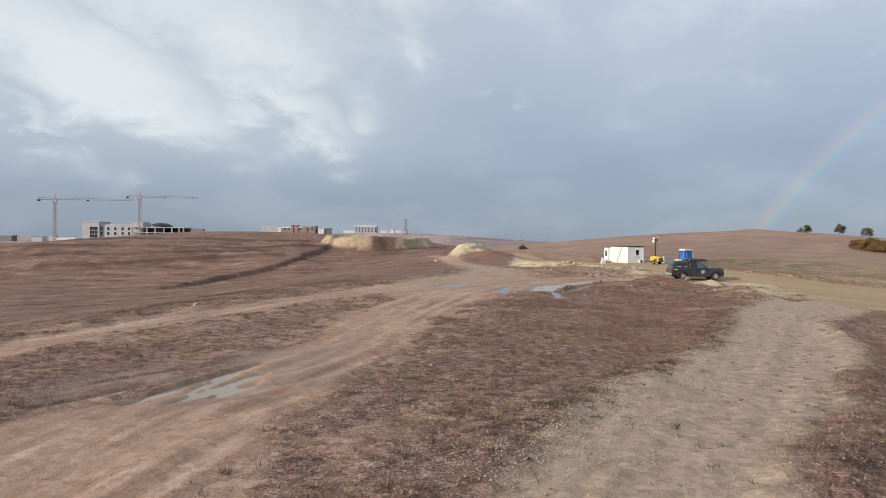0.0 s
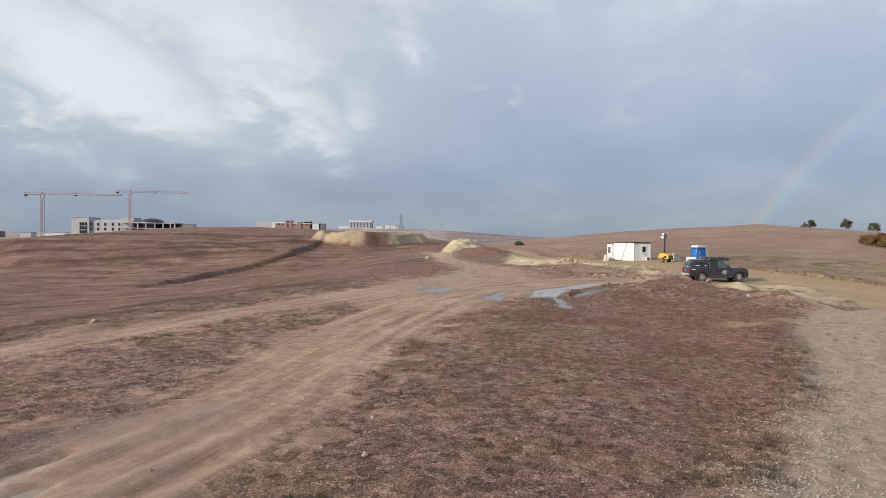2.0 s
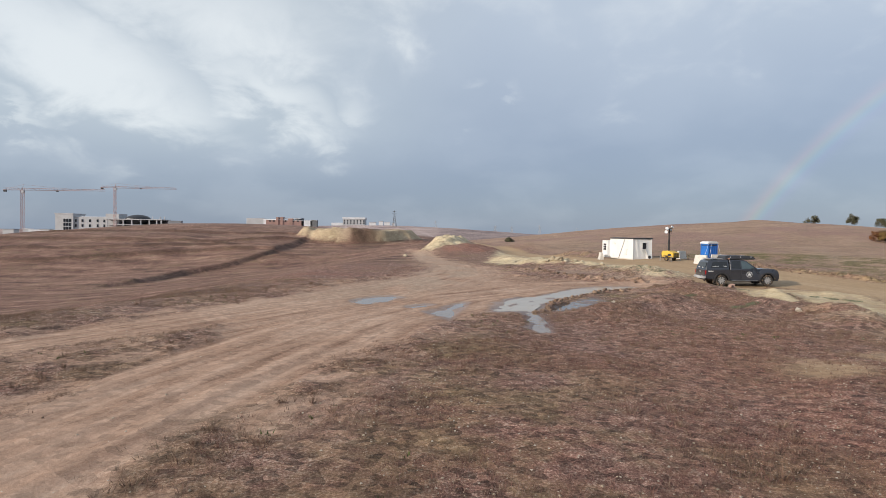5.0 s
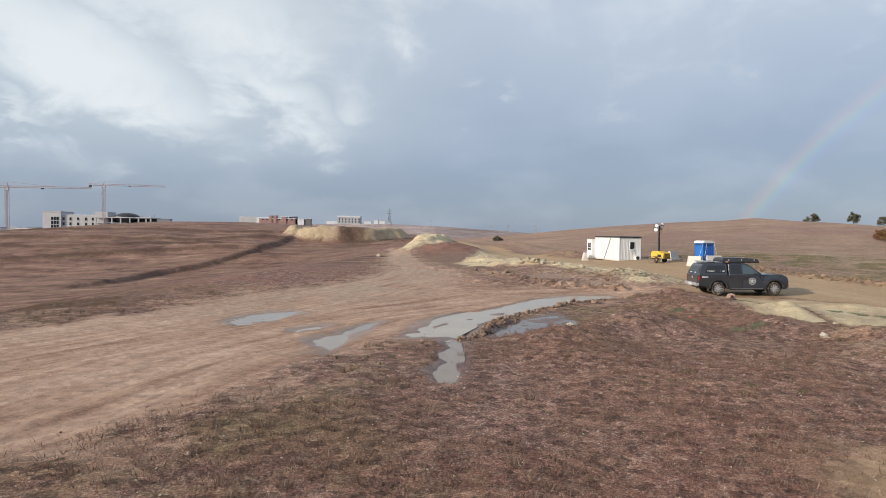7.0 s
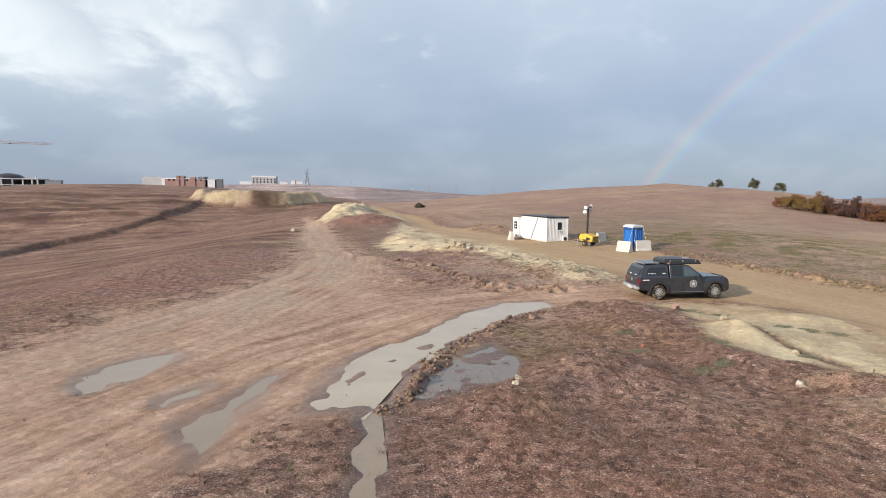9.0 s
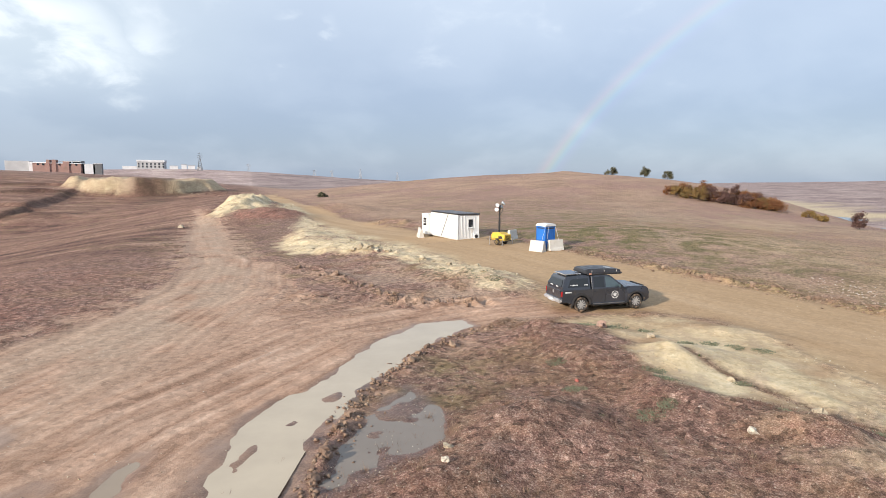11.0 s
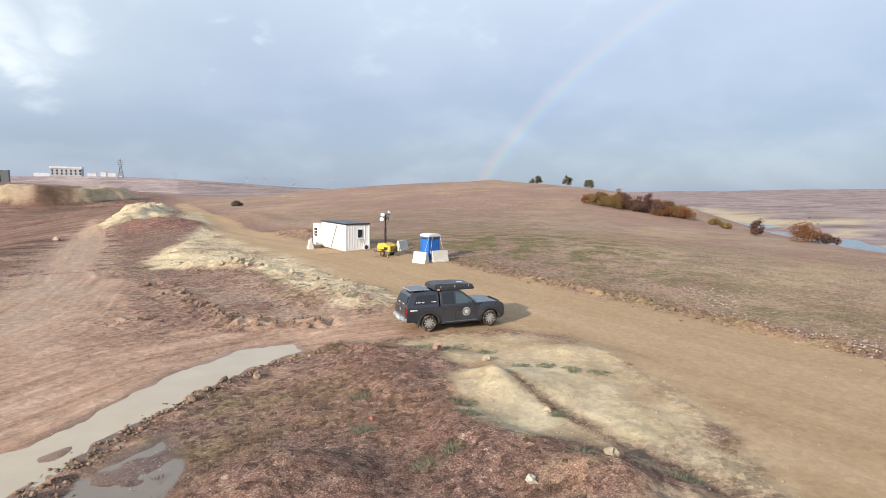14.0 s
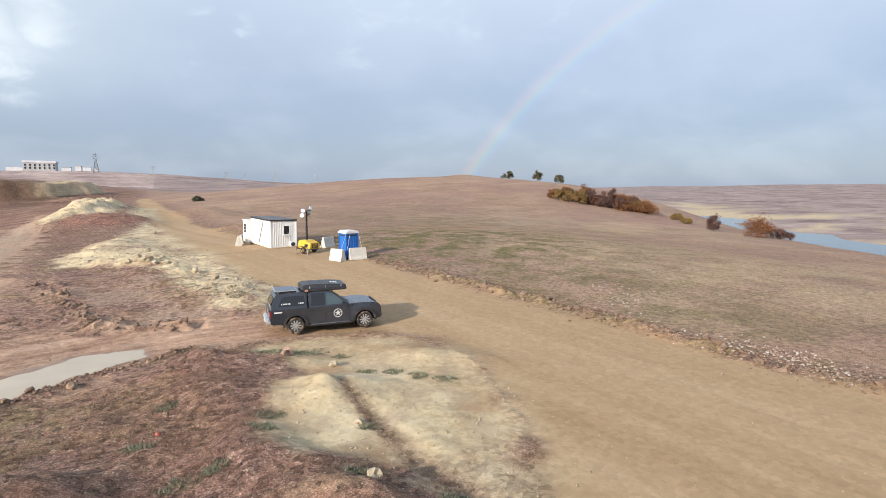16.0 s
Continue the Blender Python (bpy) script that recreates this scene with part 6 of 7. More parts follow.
def tower_crane(x, y, z_top, back, fore, tip_rise, label):
    z0 = foot(x, y)
    crane = thing("tower_crane", pose(x, y, 0), label, "crane", "tower cranes over the building site")
    bm = bmesh.new()
    w_ = 1.0
    for sx in (-w_, w_):
        for sy in (-w_, w_):
            rod(bm, (sx, sy, z0), (sx, sy, z_top), 0.16, sides=4)
    z, flip = z0, 1
    while z < z_top - 1:
        rod(bm, (-w_ * flip, -w_, z), (w_ * flip, -w_, z + 2.6), 0.13, sides=4), rod(bm, (-w_ * flip, w_, z), (w_ * flip, w_, z + 2.6), 0.13, sides=4)
        rod(bm, (-w_, -w_ * flip, z), (-w_, w_ * flip, z + 2.6), 0.13, sides=4)
        z, flip = z + 2.6, -flip
    part("mast", bm, CRANE, crane, "red and white lattice mast")
    bm = bmesh.new()
    for dz, sy in ((0, -0.8), (0, 0.8), (1.6, 0)):
        rod(bm, (-back, sy, z_top + dz), (fore, sy * 0.5, z_top + dz * 0.6 + tip_rise), 0.16, sides=4)
    for k in range(int((fore + back) / 3)):
        x0 = -back + 3 * k
        rod(bm, (x0, 0.8 if k % 2 else -0.8, z_top + 0.02 * x0), (x0 + 3, 0, z_top + 1.4), 0.09, sides=4)
    part("jib", bm, CRANE, crane, "long lattice jib")
    part("counterweight", box(bmesh.new(), (2.2, 1.4, 1.9), (-back + 1.2, 0, z_top - 0.6), 0.1), DARK_TRIM, crane, "dark counterweight block")
    part("operator_cab", box(bmesh.new(), (1.8, 1.6, 2.2), (1.6, -1.4, z_top - 1.3), 0.1), FACADE, crane)
    bm = bmesh.new()
    rod(bm, (0, 0, z_top), (0.6, 0, z_top + 4.5), 0.35, 0.15, 4)
    rod(bm, (0.6, 0, z_top + 4.4), (-back + 3, 0, z_top + 1.0), 0.07, sides=4), rod(bm, (0.6, 0, z_top + 4.4), (fore * 0.6, 0, z_top + 1.3), 0.07, sides=4)
    part("cat_head", bm, CRANE, crane)
    part("trolley", box(bmesh.new(), (1.6, 1.4, 0.9), (fore * 0.42, 0, z_top - 0.5), 0.05), DARK_TRIM, crane)
    return crane


tower_crane(-329, 483, 36.0, 15, 66, 0.2, "slender tower crane with its jib turned sideways")
tower_crane(-312, 586, 46.6, 14, 60, -0.6, "slender tower crane behind the unfinished building")

# the low complex and the white hall on the ridge
z0 = foot(-240, 905)
low = thing("school_building", pose(0, 0, 0), "low red-brick and white complex on the ridge", "building")
block(low, "grey_wing", -287.6, -261, 905, 14, z0, 26.6, FACADE)
block(low, "white_wing", -261, -240, 903, 14, z0, 25.6, ROOFING)
hall = block(low, "brick_hall", -256, -202, 900, 14, z0, 23.9, BRICKY)
block(low, "hall_roof", -257, -201, 899.5, 15, 23.9, 24.8, ROOFING)
openings(hall, (-250, -244, -226, -220, -214, -207), (22.6,), 900, 2.2, 2.2)
for x0, x1, top in ((-240.4, -236.8, 28.6), (-234, -229.7, 28.8), (-222, -215, 26.8)):
    block(low, "brick_tower", x0, x1, 899, 10, z0, top, BRICKY)
part("roof_sheet", box(bmesh.new(), (26, 12, 0.6), (-216, 908, 27.0), 0.1), ROOFING, low)
block(low, "back_wing", -213, -202, 908, 12, z0, 27.9, LATTICE)
for x0, x1, top, stuff in ((-198, -186, 23.8, ROOFING), (-188, -178, 24.6, LATTICE)):
    hut = thing("outbuilding", pose((x0 + x1) / 2, 905, foot(x0, 905)), "small low shed on the ridge", "shed")
    h_ = top - foot(x0, 905)
    part("body", box(bmesh.new(), (x1 - x0, 8, h_), (0, 0, h_ / 2), 0.05), stuff, hut)
    part("roof", box(bmesh.new(), (x1 - x0 + 0.6, 8.6, 0.4), (0, 0, h_ + 0.2), 0.05), ROOFING, hut)
z0 = foot(-170, 1256)
white_hall = thing("white_hall", pose(0, 0, 0), "long white hall with tall dark windows", "building")
body = block(white_hall, "body", -194, -147, 1250, 30, z0, 36.6, FACADE)
block(white_hall, "roof", -195, -146, 1249, 32, 36.6, 40.0, ROOFING, "bright white roof band")
openings(body, [-191 + 7 * k for k in range(7)], (32.6, 27.5), 1250, 2.4, 3.4)
block(white_hall, "side_wing", -219, -195, 1252, 20, z0, 28.0, ROOFING)
for k, (x, w_, top) in enumerate(((-128, 14, 29), (-110, 9, 31.5), (-97, 12, 30), (-84, 6, 28))):
    hut = thing("far_house", pose(x, 1230, foot(x, 1230)), "small white far-off house", "house", "far-off houses")
    h_ = top - foot(x, 1230)
    part("body", box(bmesh.new(), (w_, 10, h_), (0, 0, h_ / 2), 0.05), ROOFING, hut)
    part("roof", box(bmesh.new(), (w_ + 1, 11, 0.6), (0, 0, h_ + 0.3), 0.05), FACADE, hut)
rng = random.Random(12)
for k in range(14):
    x = -520 + k * 12 + rng.uniform(-4, 4)
    y = 640 + rng.uniform(-30, 40)
    hut = thing("site_building", pose(x, y, foot(x, y)), "pale low building on the far site", "building", "low buildings on the far site")
    h_, w_ = rng.uniform(3, 6.5) + 0.5, rng.uniform(6, 14)
    part("body", box(bmesh.new(), (w_, 8, h_), (0, 0, h_ / 2), 0.05), rng.choice((ROOFING, FACADE, LATTICE)), hut)
    part("roof", box(bmesh.new(), (w_ + 0.6, 8.6, 0.5), (0, 0, h_ + 0.25), 0.05), rng.choice((ROOFING, GREY_ROOF)), hut)


def pylon(x, y, top, wide, label, LATTICE=PALE_STEEL):
    z0 = foot(x, y)
    ob = thing("pylon", pose(x, y, z0), label, "pylon", "power pylons")
    h_ = top - z0
    bm = bmesh.new()
    for sx in (-1, 1):
        for sy in (-1, 1):
            rod(bm, (sx * wide, sy * wide, 0), (sx * wide * 0.2, sy * wide * 0.2, h_ * 0.68), 0.28, sides=4)
            rod(bm, (sx * wide * 0.2, sy * wide * 0.2, h_ * 0.68), (0, 0, h_), 0.2, sides=4)
    for k in range(6):
        f, g_ = k / 6, (k + 1) / 6
        a, b = wide * (1 - 0.8 * f), wide * (1 - 0.8 * g_)
        for sy in (-1, 1):
            rod(bm, (-a, sy * a, h_ * 0.68 * f), (b, sy * b, h_ * 0.68 * g_), 0.16, sides=4), rod(bm, (a, sy * a, h_ * 0.68 * f), (-b, sy * b, h_ * 0.68 * g_), 0.16, sides=4)
    part("tower", bm, LATTICE, ob)
    for f, r in ((0.70, 1.0), (0.80, 1.15), (0.90, 0.8)):
        part("cross_arm", rod(rod(bmesh.new(), (-wide * r, 0, h_ * f), (wide * r, 0, h_ * f), 0.22, sides=4), (-wide * r, 0, h_ * f), (0, 0, h_ * (f + 0.05)), 0.14, sides=4), LATTICE, ob)
    return ob


pylon(-72.4, 1100, 51, 4.2, "grey steel lattice power pylon on the skyline", LATTICE)
for x, y, top in ((5.9, 1400, 40), (151, 1400, 30), (205, 1500, 31), (259, 1400, 33), (375, 1500, 28)):
    pylon(x, y, top, 4.5, "faint far-off lattice power pylon")
# ---- loose ground cover: dry stems, stones, clods ----
def patch(name, verts, tris, stuff, label, category):
    me = bpy.data.meshes.new(name)
    me.vertices.add(len(verts))
    me.vertices.foreach_set("co", np.asarray(verts, np.float32).ravel())
    me.loops.add(tris.size)
    me.loops.foreach_set("vertex_index", tris.ravel().astype(np.int32))
    me.polygons.add(len(tris))
    me.polygons.foreach_set("loop_start", np.arange(0, tris.size, 3, dtype=np.int32))
    me.polygons.foreach_set("loop_total", np.full(len(tris), 3, np.int32))
    me.update()
    me.materials.append(stuff)
    return tagged(new(name, me), label, category, kind="stuff")


R = np.random.RandomState(7)


def height_near(x, y):
    """Height of the ground sheet by its own cells."""
    i, j = np.clip(np.searchsorted(xs, x) - 1, 0, nx - 2), np.clip(np.searchsorted(ys, y) - 1, 0, ny - 2)
    u, v = (x - xs[i]) / (xs[i + 1] - xs[i]), (y - ys[j]) / (ys[j + 1] - ys[j])
    z = gz.reshape(ny, nx)
    near = z[j, i] * (1 - u) * (1 - v) + z[j, i + 1] * u * (1 - v) + z[j + 1, i] * (1 - u) * v + z[j + 1, i + 1] * u * v
    finer = within(x, y, 0.1) > 0
    if finer.any():
        near[finer] = ground_at(x[finer], y[finer])
    return near


def mask_near(name, x, y):
    i, j = np.clip(np.searchsorted(xs, x), 0, nx - 1), np.clip(np.searchsorted(ys, y), 0, ny - 1)
    return gm[name].reshape(ny, nx)[j, i]


def stems(name, x, y, blades, tall, wide, stuff, label, lean=0.9):
    n = len(x)
    z = height_near(x, y)
    px, py, pz = np.repeat(x, blades), np.repeat(y, blades), np.repeat(z, blades)
    k = n * blades
    scale = np.repeat(R.uniform(0.5, 1.25, n), blades)
    a, b = R.uniform(0, 2 * np.pi, k), R.uniform(0, 2 * np.pi, k)
    off = R.uniform(0, 0.10, k) * scale
    bx, by = px + off * np.cos(a), py + off * np.sin(a)
    h, l = tall * scale * R.uniform(0.5, 1.2, k), lean * R.uniform(0.1, 1, k)
    w_ = wide * scale * R.uniform(0.6, 1.4, k)
    v = np.empty((k, 3, 3))
    v[:, 0] = np.stack([bx - w_ * np.cos(b), by - w_ * np.sin(b), pz - 0.02], 1)
    v[:, 1] = np.stack([bx + w_ * np.cos(b), by + w_ * np.sin(b), pz - 0.02], 1)
    v[:, 2] = np.stack([bx + h * l * np.cos(a), by + h * l * np.sin(a), pz + h], 1)
    return patch(name, v.reshape(-1, 3), np.arange(3 * k).reshape(-1, 3), stuff, label, "dry plants")


def pick(n, x0, x1, y0, y1, wish):
    x, y = R.uniform(x0, x1, n), R.uniform(y0, y1, n)
    keep = R.uniform(0, 1, n) < wish(x, y)
    return x[keep], y[keep]


def wild(x, y):
    free = 1 - np.clip(mask_near("dirt", x, y) + mask_near("gravel", x, y) + mask_near("road", x, y) + 1.2 * mask_near("clay", x, y) + mask_near("wet", x, y) * 0.8, 0, 1)
    return free * step(-0.35, 0.35, fractal(x, y, 2.2, 3, 131) + 0.1)


DRY = earth("dry_stems", [(0.158, 0.093, 0.068), (0.275, 0.187, 0.130), (0.194, 0.113, 0.083), (0.369, 0.284, 0.203), (0.131, 0.074, 0.054)], 1.2, relief=0)
RED = earth("red_stems", [(0.155, 0.076, 0.060), (0.245, 0.138, 0.108), (0.103, 0.050, 0.042), (0.344, 0.249, 0.200)], 1.2, relief=0)
STRAW = earth("straw", [(0.276, 0.202, 0.138), (0.350, 0.267, 0.189), (0.221, 0.156, 0.110)], 1.2, relief=0)
WEED = earth("green_weeds", [(0.15, 0.175, 0.115), (0.20, 0.22, 0.15), (0.27, 0.27, 0.19), (0.12, 0.14, 0.085)], 1.0, relief=0)
x, y = pick(190000, -16, 40, 5, 62, lambda x, y: wild(x, y) * (1 - 0.75 * mask_near("red", x, y)) * (1 - 0.6 * mask_near("hill", x, y)))
stems("dry_scrub", x, y, 6, 0.075, 0.006, DRY, "low dry brown scrub over the waste ground", 1.6)
x, y = pick(150000, 0, 32, 8, 80, lambda x, y: wild(x, y) * mask_near("red", x, y))
stems("red_scrub", x, y, 6, 0.085, 0.006, RED, "low reddish dry scrub on the banks", 1.6)
x, y = pick(26000, -18, 60, 5, 80, lambda x, y: wild(x, y) * step(0.05, 0.5, fractal(x, y, 4.5, 3, 141)))
stems("straw_tufts", x, y, 7, 0.12, 0.006, STRAW, "pale straw-coloured grass tufts", 1.0)
x, y = pick(9000, -16, 34, 6, 56, lambda x, y: wild(x, y) * 0.4)
stems("dry_cushions", x, y, 34, 0.15, 0.006, DRY, "rounded pale dry cushion plants in the scrub", 1.2)
x, y = pick(70000, 36, 90, 36, 110, lambda x, y: wild(x, y) * (0.3 + 0.7 * step(-0.1, 0.4, fractal(x, y, 6, 3, 143))))
stems("hill_grass", x, y, 5, 0.10, 0.010, STRAW, "pale dry grass on the hill side", 0.6)


def weeds_at(spots, n):
    px, py = [], []
    for cx, cy, r in spots:
        a, d = R.uniform(0, 2 * np.pi, n), r * np.sqrt(R.uniform(0, 1, n))
        px.append(cx + 1.3 * d * np.cos(a)), py.append(cy + 1.0 * d * np.sin(a))
    return np.concatenate(px), np.concatenate(py)


x, y = weeds_at([(22.7, 54.0, 0.55), (23.8, 53.6, 0.55), (23.3, 53.0, 0.4), (22.1, 53.4, 0.4), (24.8, 52.6, 0.35), (25.0, 50.3, 0.3), (25.9, 50.0, 0.3), (27.4, 48.7, 0.35), (26.6, 49.3, 0.3), (23.7, 46.2, 0.22), (24.2, 41.8, 0.3), (23.8, 40.5, 0.3), (18.8, 44.7, 0.35),
                 (19.6, 44.9, 0.25), (22.4, 43.3, 0.25), (21.2, 47.6, 0.35), (20.9, 46.6, 0.3), (20.4, 65.2, 1.0), (21.4, 64.6, 0.8), (19.6, 66.8, 0.8), (22.2, 63.4, 0.5), (18.6, 49.6, 0.3), (17.9, 47.2, 0.3), (38.2, 58.4, 0.4), (36.4, 61.6, 0.4)], 60)
stems("green_weeds", x, y, 8, 0.050, 0.022, WEED, "grey-green weeds growing in the gullies", 2.0)
x, y = pick(9000, -14, 30, 5, 62, lambda x, y: wild(x, y) * step(0.2, 0.6, fractal(x, y, 3.4, 3, 151)) * 0.7)
stems("green_grass", x, y, 6, 0.10, 0.016, earth("new_grass", [(0.07, 0.10, 0.03), (0.11, 0.14, 0.045), (0.09, 0.09, 0.04)], 1.0, relief=0), "short new green grass among the scrub")


def pebbles(name, x, y, lo, hi, stuff, label, category, sink=0.3):
    """Small six-cornered stones of uneven shape."""
    n = len(x)
    s = lo + (hi - lo) * R.uniform(0, 1, n) ** 2.5
    z = height_near(x, y)
    unit = np.array([(1, 0, 0), (-0.5, 0.87, 0.1), (-0.5, -0.87, -0.1), (0.3, 0.4, 0.75), (-0.55, -0.1, 0.65), (0.35, -0.5, 0.6), (0, 0, -0.6)])
    tris = np.array([(0, 1, 3), (1, 4, 3), (1, 2, 4), (2, 5, 4), (2, 0, 5), (0, 3, 5), (3, 4, 5), (1, 0, 6), (2, 1, 6), (0, 2, 6)])
    v = unit[None] * R.uniform(0.65, 1.35, (n, 7, 1)) * (s * 0.5)[:, None, None]
    a = R.uniform(0, 2 * np.pi, n)
    c, d = np.cos(a)[:, None], np.sin(a)[:, None]
    w_ = np.stack([v[..., 0] * c - v[..., 1] * d, v[..., 0] * d + v[..., 1] * c, v[..., 2] * 0.8], 2)
    w_ += np.stack([x, y, z + s * (0.5 - sink) * 0.5], 1)[:, None, :]
    return patch(name, w_.reshape(-1, 3), (tris[None] + 7 * np.arange(n)[:, None, None]).reshape(-1, 3), stuff, label, category)


CHALK = earth("chalk_stone", [(0.52, 0.46, 0.37), (0.64, 0.58, 0.48), (0.44, 0.37, 0.28), (0.58, 0.50, 0.36)], 2.0)
EARTHY = earth("mud_clods", [(0.24, 0.165, 0.12), (0.31, 0.22, 0.16), (0.20, 0.135, 0.10), (0.38, 0.28, 0.20)], 2.0)
SANDY = earth("sandy_lumps", [(0.47, 0.39, 0.265), (0.56, 0.485, 0.35), (0.40, 0.325, 0.22), (0.63, 0.57, 0.44)], 2.0)
x, y = pick(150000, -14, 38, 4, 62, lambda x, y: np.clip(0.42 * mask_near("gravel", x, y) + 0.30 * step(0.0, 0.5, fractal(x, y, 3.5, 3, 171)) + 0.05 + 0.10 * mask_near("red", x, y), 0, 1) * (1 - mask_near("road", x, y) * 0.7) * (1 - 0.8 * mask_near("dirt", x, y)))
pebbles("gravel_stones", x, y, 0.014, 0.058, CHALK, "pale gravel stones scattered over the ground", "stones")
VERGE = np.array([(0.2, 8.6), (2.0, 11.4), (3.2, 12.8), (4.9, 14.7), (6.3, 16.4), (8.1, 18.8), (10.1, 21.5), (12.8, 25.8)])


def near_line(line, n, wide):
    seg, f = R.randint(0, len(line) - 1, n), R.uniform(0, 1, n)
    p = line[seg] + (line[seg + 1] - line[seg]) * f[:, None] + R.normal(0, wide, (n, 2))
    return p[:, 0], p[:, 1]


x, y = near_line(VERGE + (0.35, -0.35), 15000, 0.75)
keep = fractal(x, y, 1.3, 3, 181) > R.uniform(-0.6, 0.35, len(x))
pebbles("gravel_chips", x[keep], y[keep], 0.014, 0.055, CHALK, "drifts of white stone chips along the gravel's edge", "stones")
x, y = near_line(VERGE[1:] + (-0.1, 0.1), 420, 0.38)
keep = fractal(x, y, 2.0, 2, 183) > -0.05
stems("verge_weeds", x[keep], y[keep], 22, 0.075, 0.010, earth("dark_weeds", [(0.085, 0.080, 0.050), (0.14, 0.125, 0.080), (0.11, 0.070, 0.055), (0.20, 0.165, 0.115)], 1.0, relief=0), "dark dry weeds along the bank of the gravel path", 2.0)
x, y = pick(1500, -2, 24, 5, 36, lambda x, y: mask_near("gravel", x, y) * 0.8)
stems("path_tufts", x, y, 16, 0.045, 0.012, earth("grey_weeds", [(0.10, 0.105, 0.065), (0.16, 0.155, 0.10), (0.075, 0.070, 0.05)], 1.0, relief=0), "small flat grey-green tufts on the gravel path", 2.2)
d = R.uniform(0, 1, 800)
line = np.array(CLODS)
seg = R.randint(0, len(line) - 1, 800)
p0 = line[seg] + (line[seg + 1] - line[seg]) * d[:, None] + R.normal(0, 0.24, (800, 2))
pebbles("mud_clods", p0[:, 0], p0[:, 1], 0.03, 0.20, EARTHY, "broken clods of wet brown mud along the puddle", "clods")
line = np.array(BROKEN)
seg, d = R.randint(0, len(line) - 1, 420), R.uniform(0, 1, 420)
p0 = line[seg] + (line[seg + 1] - line[seg]) * d[:, None] + R.normal(0, 0.34, (420, 2))
pebbles("mud_clods", p0[:, 0], p0[:, 1], 0.04, 0.24, EARTHY, "broken clods of brown earth at the bank's foot", "clods")
pebbles("mud_clods", R.normal(12.0, 1.1, 220), R.normal(63.6, 0.5, 220), 0.03, 0.15, EARTHY, "small brown earth clods thrown up beside the tracks", "clods")
x, y = pick(5000, -16, 8, 6, 50, lambda x, y: mask_near("dirt", x, y) * (0.03 + 0.5 * step(0.05, 0.5, fractal(x, y, 3.0, 3, 167))))
pebbles("track_crumbs", x, y, 0.015, 0.065, EARTHY, "small dark crumbs of mud lying in the tracks", "clods")
x, y = pick(15000, 8, 27, 59, 112, lambda x, y: mask_near("clay", x, y) * (0.12 + 0.5 * step(-0.1, 0.4, fractal(x, y, 2.5, 3, 161))))
pebbles("clay_lumps", x, y, 0.03, 0.24, SANDY, "sandy clay lumps lying on the spoil bank", "lumps")
x, y = pick(9000, 20, 29.5, 39, 56, lambda x, y: np.clip(mask_near("clay", x, y), 0, 1) * (0.10 + 0.6 * step(0.0, 0.5, fractal(x, y, 1.8, 3, 163))))
pebbles("clay_lumps", x, y, 0.015, 0.10, SANDY, "small sandy crumbs on the clay patch", "lumps")
x, y = pick(3200, -1, 18, 112, 182, lambda x, y: mask_near("clay", x, y) * 0.5)
pebbles("clay_lumps", x, y, 0.06, 0.40, SANDY, "sandy clay lumps on the far spoil heap", "lumps")
x, y = pick(700, -75, -4, 285, 345, lambda x, y: mask_near("clay", x, y) * 0.6 * step(310, 296, y))
pebbles("clay_lumps", x, y, 0.2, 1.0, CHALK, "pale boulders spilled over the clay bank", "lumps")
edge = R.uniform(34, 73, 1500)
ex = np.interp(edge, [34, 38, 45, 50, 56, 64, 73], [41.4, 40.7, 39.0, 38.4, 37.3, 34.7, 32.8]) + 0.9 + R.normal(0, 0.6, 1500)
pebbles("roadside_clods", ex, edge, 0.04, 0.28, EARTHY, "clods pushed up along the haul road's edge", "clods")
n = 1300
x, y = np.concatenate([R.normal(41.4, 0.9, n // 2), R.normal(42.3, 1.2, n // 4), R.normal(40.1, 0.8, n - n // 2 - n // 4)]), np.concatenate([R.normal(45.0, 2.2, n // 2), R.normal(56.5, 1.6, n // 4), R.normal(50.5, 3.2, n - n // 2 - n // 4)])
pebbles("rubble", x, y, 0.025, 0.17, earth("rubble", [(0.50, 0.45, 0.39), (0.42, 0.29, 0.23), (0.64, 0.61, 0.56), (0.33, 0.25, 0.19), (0.46, 0.34, 0.27)], 2.0), "dumped pale and brick-red rubble at the roadside", "rubble")


# single rocks that stand out
def rock(name, x, y, size, stuff, label, seed, flat=0.7, category="rock"):
    rng = random.Random(seed)
    bm = bmesh.new()
    bmesh.ops.create_icosphere(bm, subdivisions=2, radius=0.5)
    off = Vector((rng.random() * 50, rng.random() * 50, rng.random() * 50))
    for v in bm.verts:
        k = 1 + 0.75 * noise.noise(v.co * 2.6 + off) + 0.35 * noise.noise(v.co * 6 + off)
        v.co = Vector((v.co.x * k, v.co.y * k * rng.uniform(0.98, 1.02) * 0.8, v.co.z * k * flat)) * size
    ob = new(name, build(name, bm, stuff))
    ob.matrix_world = pose(x, y, float(height_near(np.array([x]), np.array([y]))[0]) + 0.18 * size * flat, rng.uniform(-15, 15), rng.uniform(-15, 15), rng.uniform(0, 360))
    return tagged(ob, label, category, "rocks on the spoil banks")


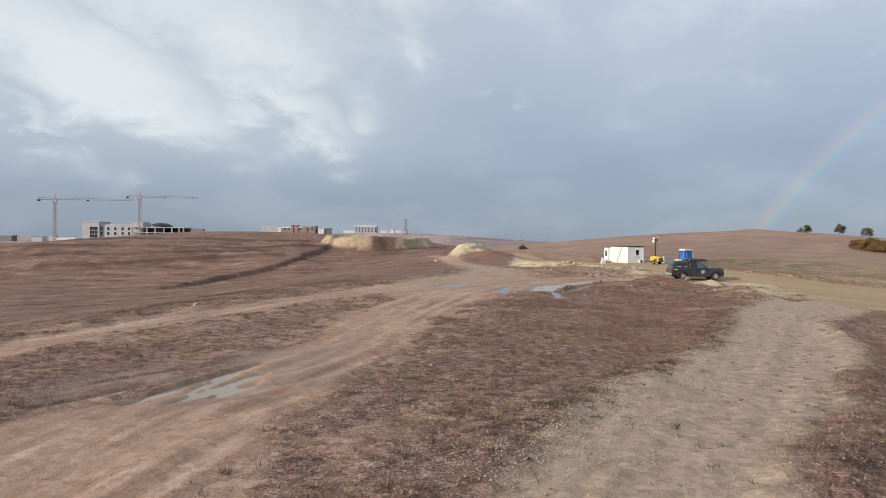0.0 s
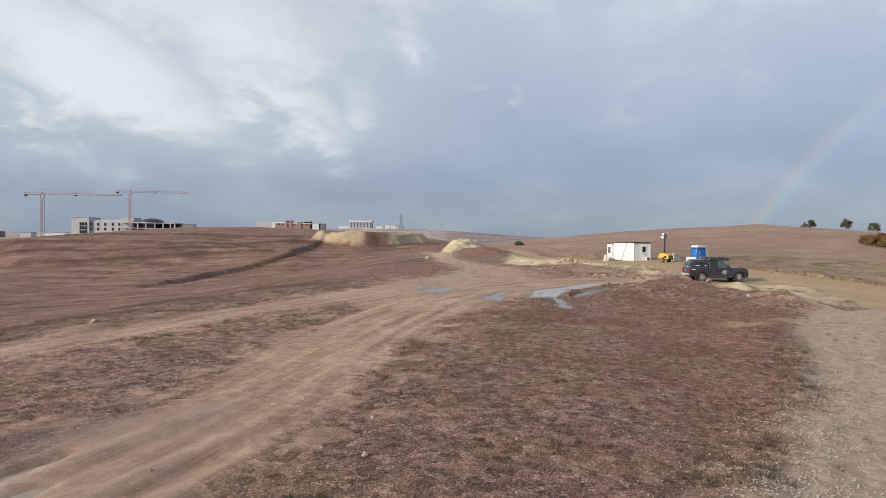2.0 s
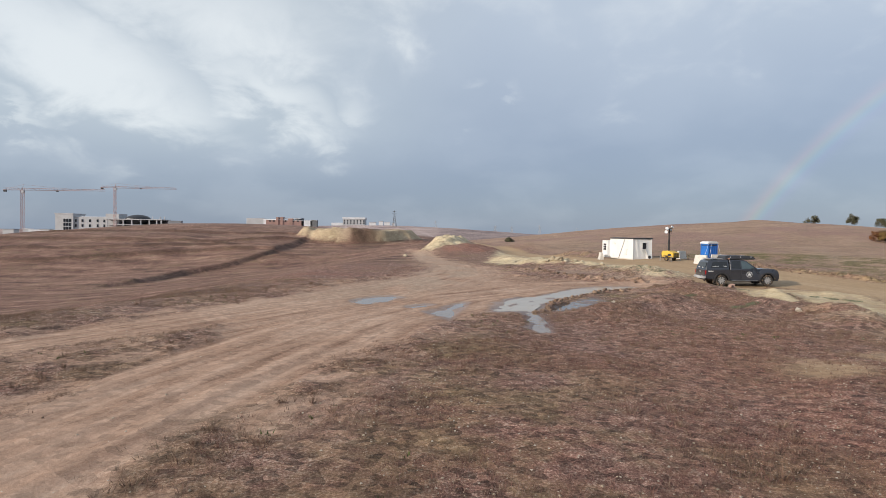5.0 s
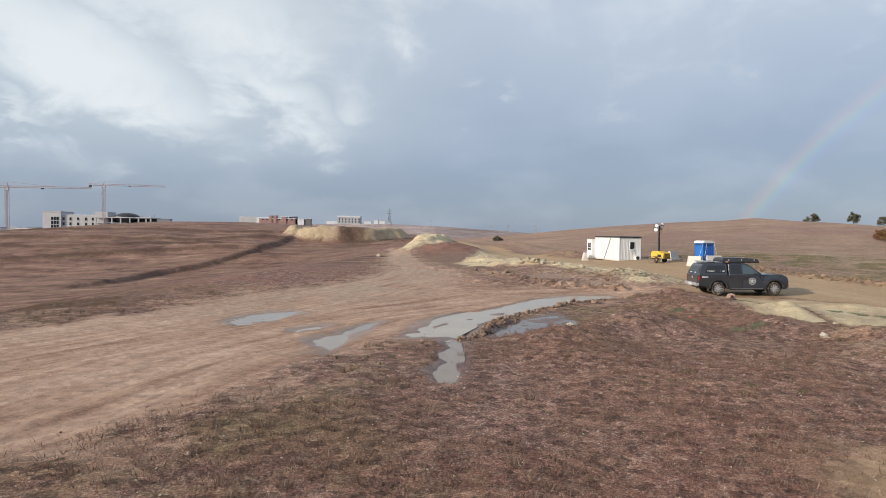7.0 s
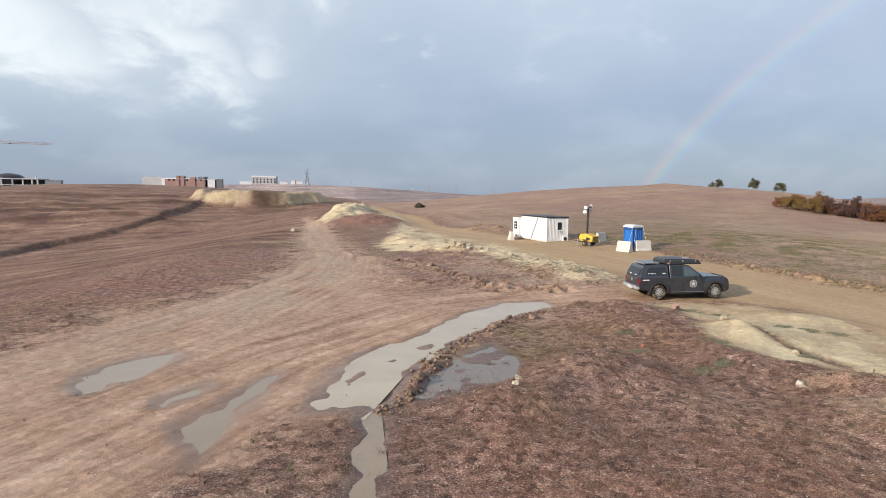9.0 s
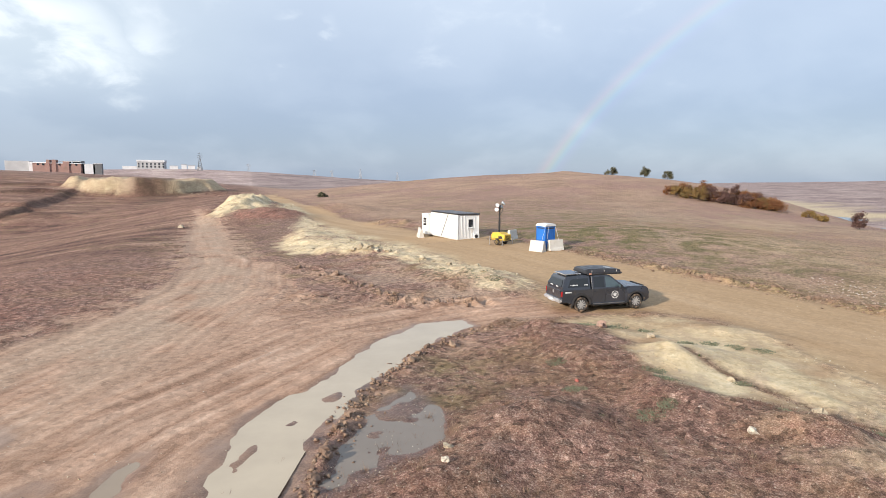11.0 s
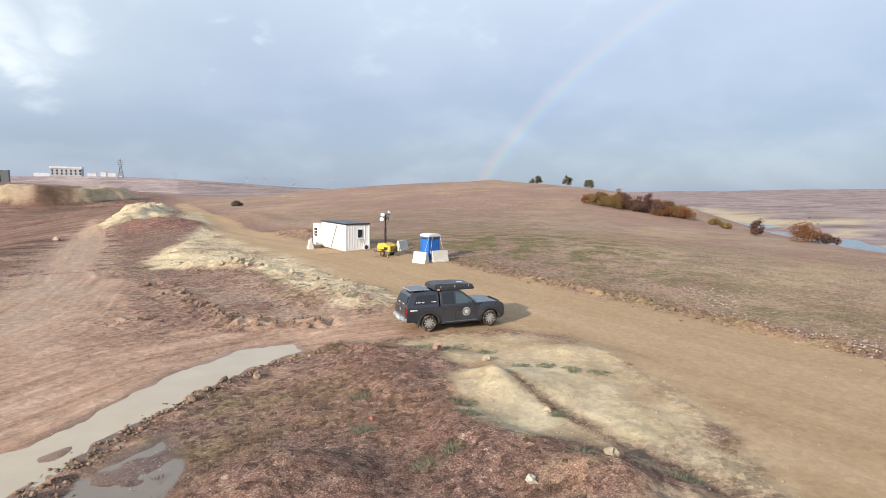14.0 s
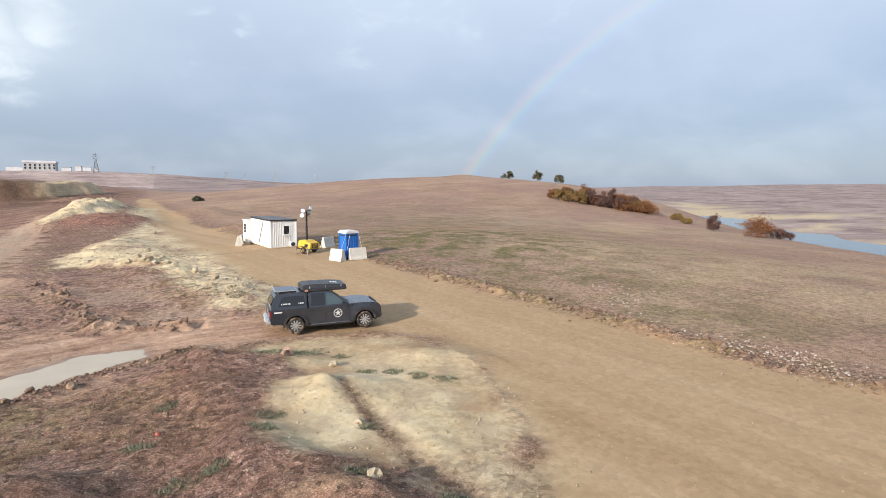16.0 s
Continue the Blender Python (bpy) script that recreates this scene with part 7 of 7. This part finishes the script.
rng = random.Random(31)
for k, (x, y, s) in enumerate(((17.5, 79.2, 0.9), (18.1, 78.6, 0.6), (16.9, 79.9, 0.85), (18.8, 77.6, 0.55), (16.3, 79.8, 0.5), (19.4, 76.6, 0.6),
                                  (20.6, 73.6, 0.6), (21.6, 70.2, 0.55), (18.6, 80.2, 0.4), (22.6, 67.3, 0.45))):
    rock("rock", x, y, s, SANDY, "angular sandy rock on the spoil bank", 100 + k)
for k, (x, y, s, stuff, label) in enumerate(((22.75, 53.0, 0.55, earth("reddish_stone", [(0.36, 0.24, 0.19), (0.42, 0.29, 0.23)], 2.0), "reddish boulder among green weeds"), (24.15, 51.4, 0.4, CHALK, "white boulder at the clay patch"), (23.5, 46.5, 0.28, SANDY, "sandy boulder in the gully"),
                                             (22.6, 42.6, 0.4, SANDY, "sandy boulder at the clay patch's foot"), (20.5, 42.8, 0.28, CHALK, "pale stone among red scrub"), (-1.0, 23, 0.08, CHALK, "pale stone beside the track"), (-0.4, 18.5, 0.09, CHALK, "pale stone beside the track"),
                                             (-0.3, 16.5, 0.11, CHALK, "pale stone beside the track"), (-13, 30, 0.3, CHALK, "pale stone beside the field"), (18.35, 47.85, 0.16, material("brick_red", (0.42, 0.12, 0.09), 0.8), "red brick fragment lying in scrub"),
                                             (12.2, 43.4, 0.2, CHALK, "pale stone among red scrub"), (12.6, 44.4, 0.24, CHALK, "pale stone among red scrub"), (-1.5, 122, 1.0, CHALK, "pale boulder beside the track"))):
    rock("rock", x, y, s, stuff, label, 200 + k)
for k in range(14):
    i = rng.randrange(len(CLODS) - 1)
    f = rng.random()
    a, b = CLODS[i], CLODS[i + 1]
    rock("mud_clod", a[0] + (b[0] - a[0]) * f + rng.gauss(0, 0.2), a[1] + (b[1] - a[1]) * f + rng.gauss(0, 0.2), rng.uniform(0.2, 0.36), EARTHY, "large wet clod of brown mud", 300 + k, 0.8, "clod")
for k in range(22):
    i = rng.randrange(len(BROKEN) - 1)
    f = rng.random()
    a, b = BROKEN[i], BROKEN[i + 1]
    rock("mud_clod", a[0] + (b[0] - a[0]) * f + rng.gauss(0, 0.35), a[1] + (b[1] - a[1]) * f + rng.gauss(0, 0.35), rng.uniform(0.2, 0.38), EARTHY, "large clod of broken brown earth", 340 + k, 0.8, "clod")
for k in range(26):
    yy = rng.uniform(40, 72)
    xx = float(np.interp(yy, [34, 38, 45, 50, 56, 64, 73], [41.4, 40.7, 39.0, 38.4, 37.3, 34.7, 32.8])) + rng.uniform(0.4, 1.5)
    rock("roadside_clod", xx, yy, rng.uniform(0.25, 0.45), EARTHY, "clod of earth at the haul road's edge", 400 + k, 0.7, "clod")
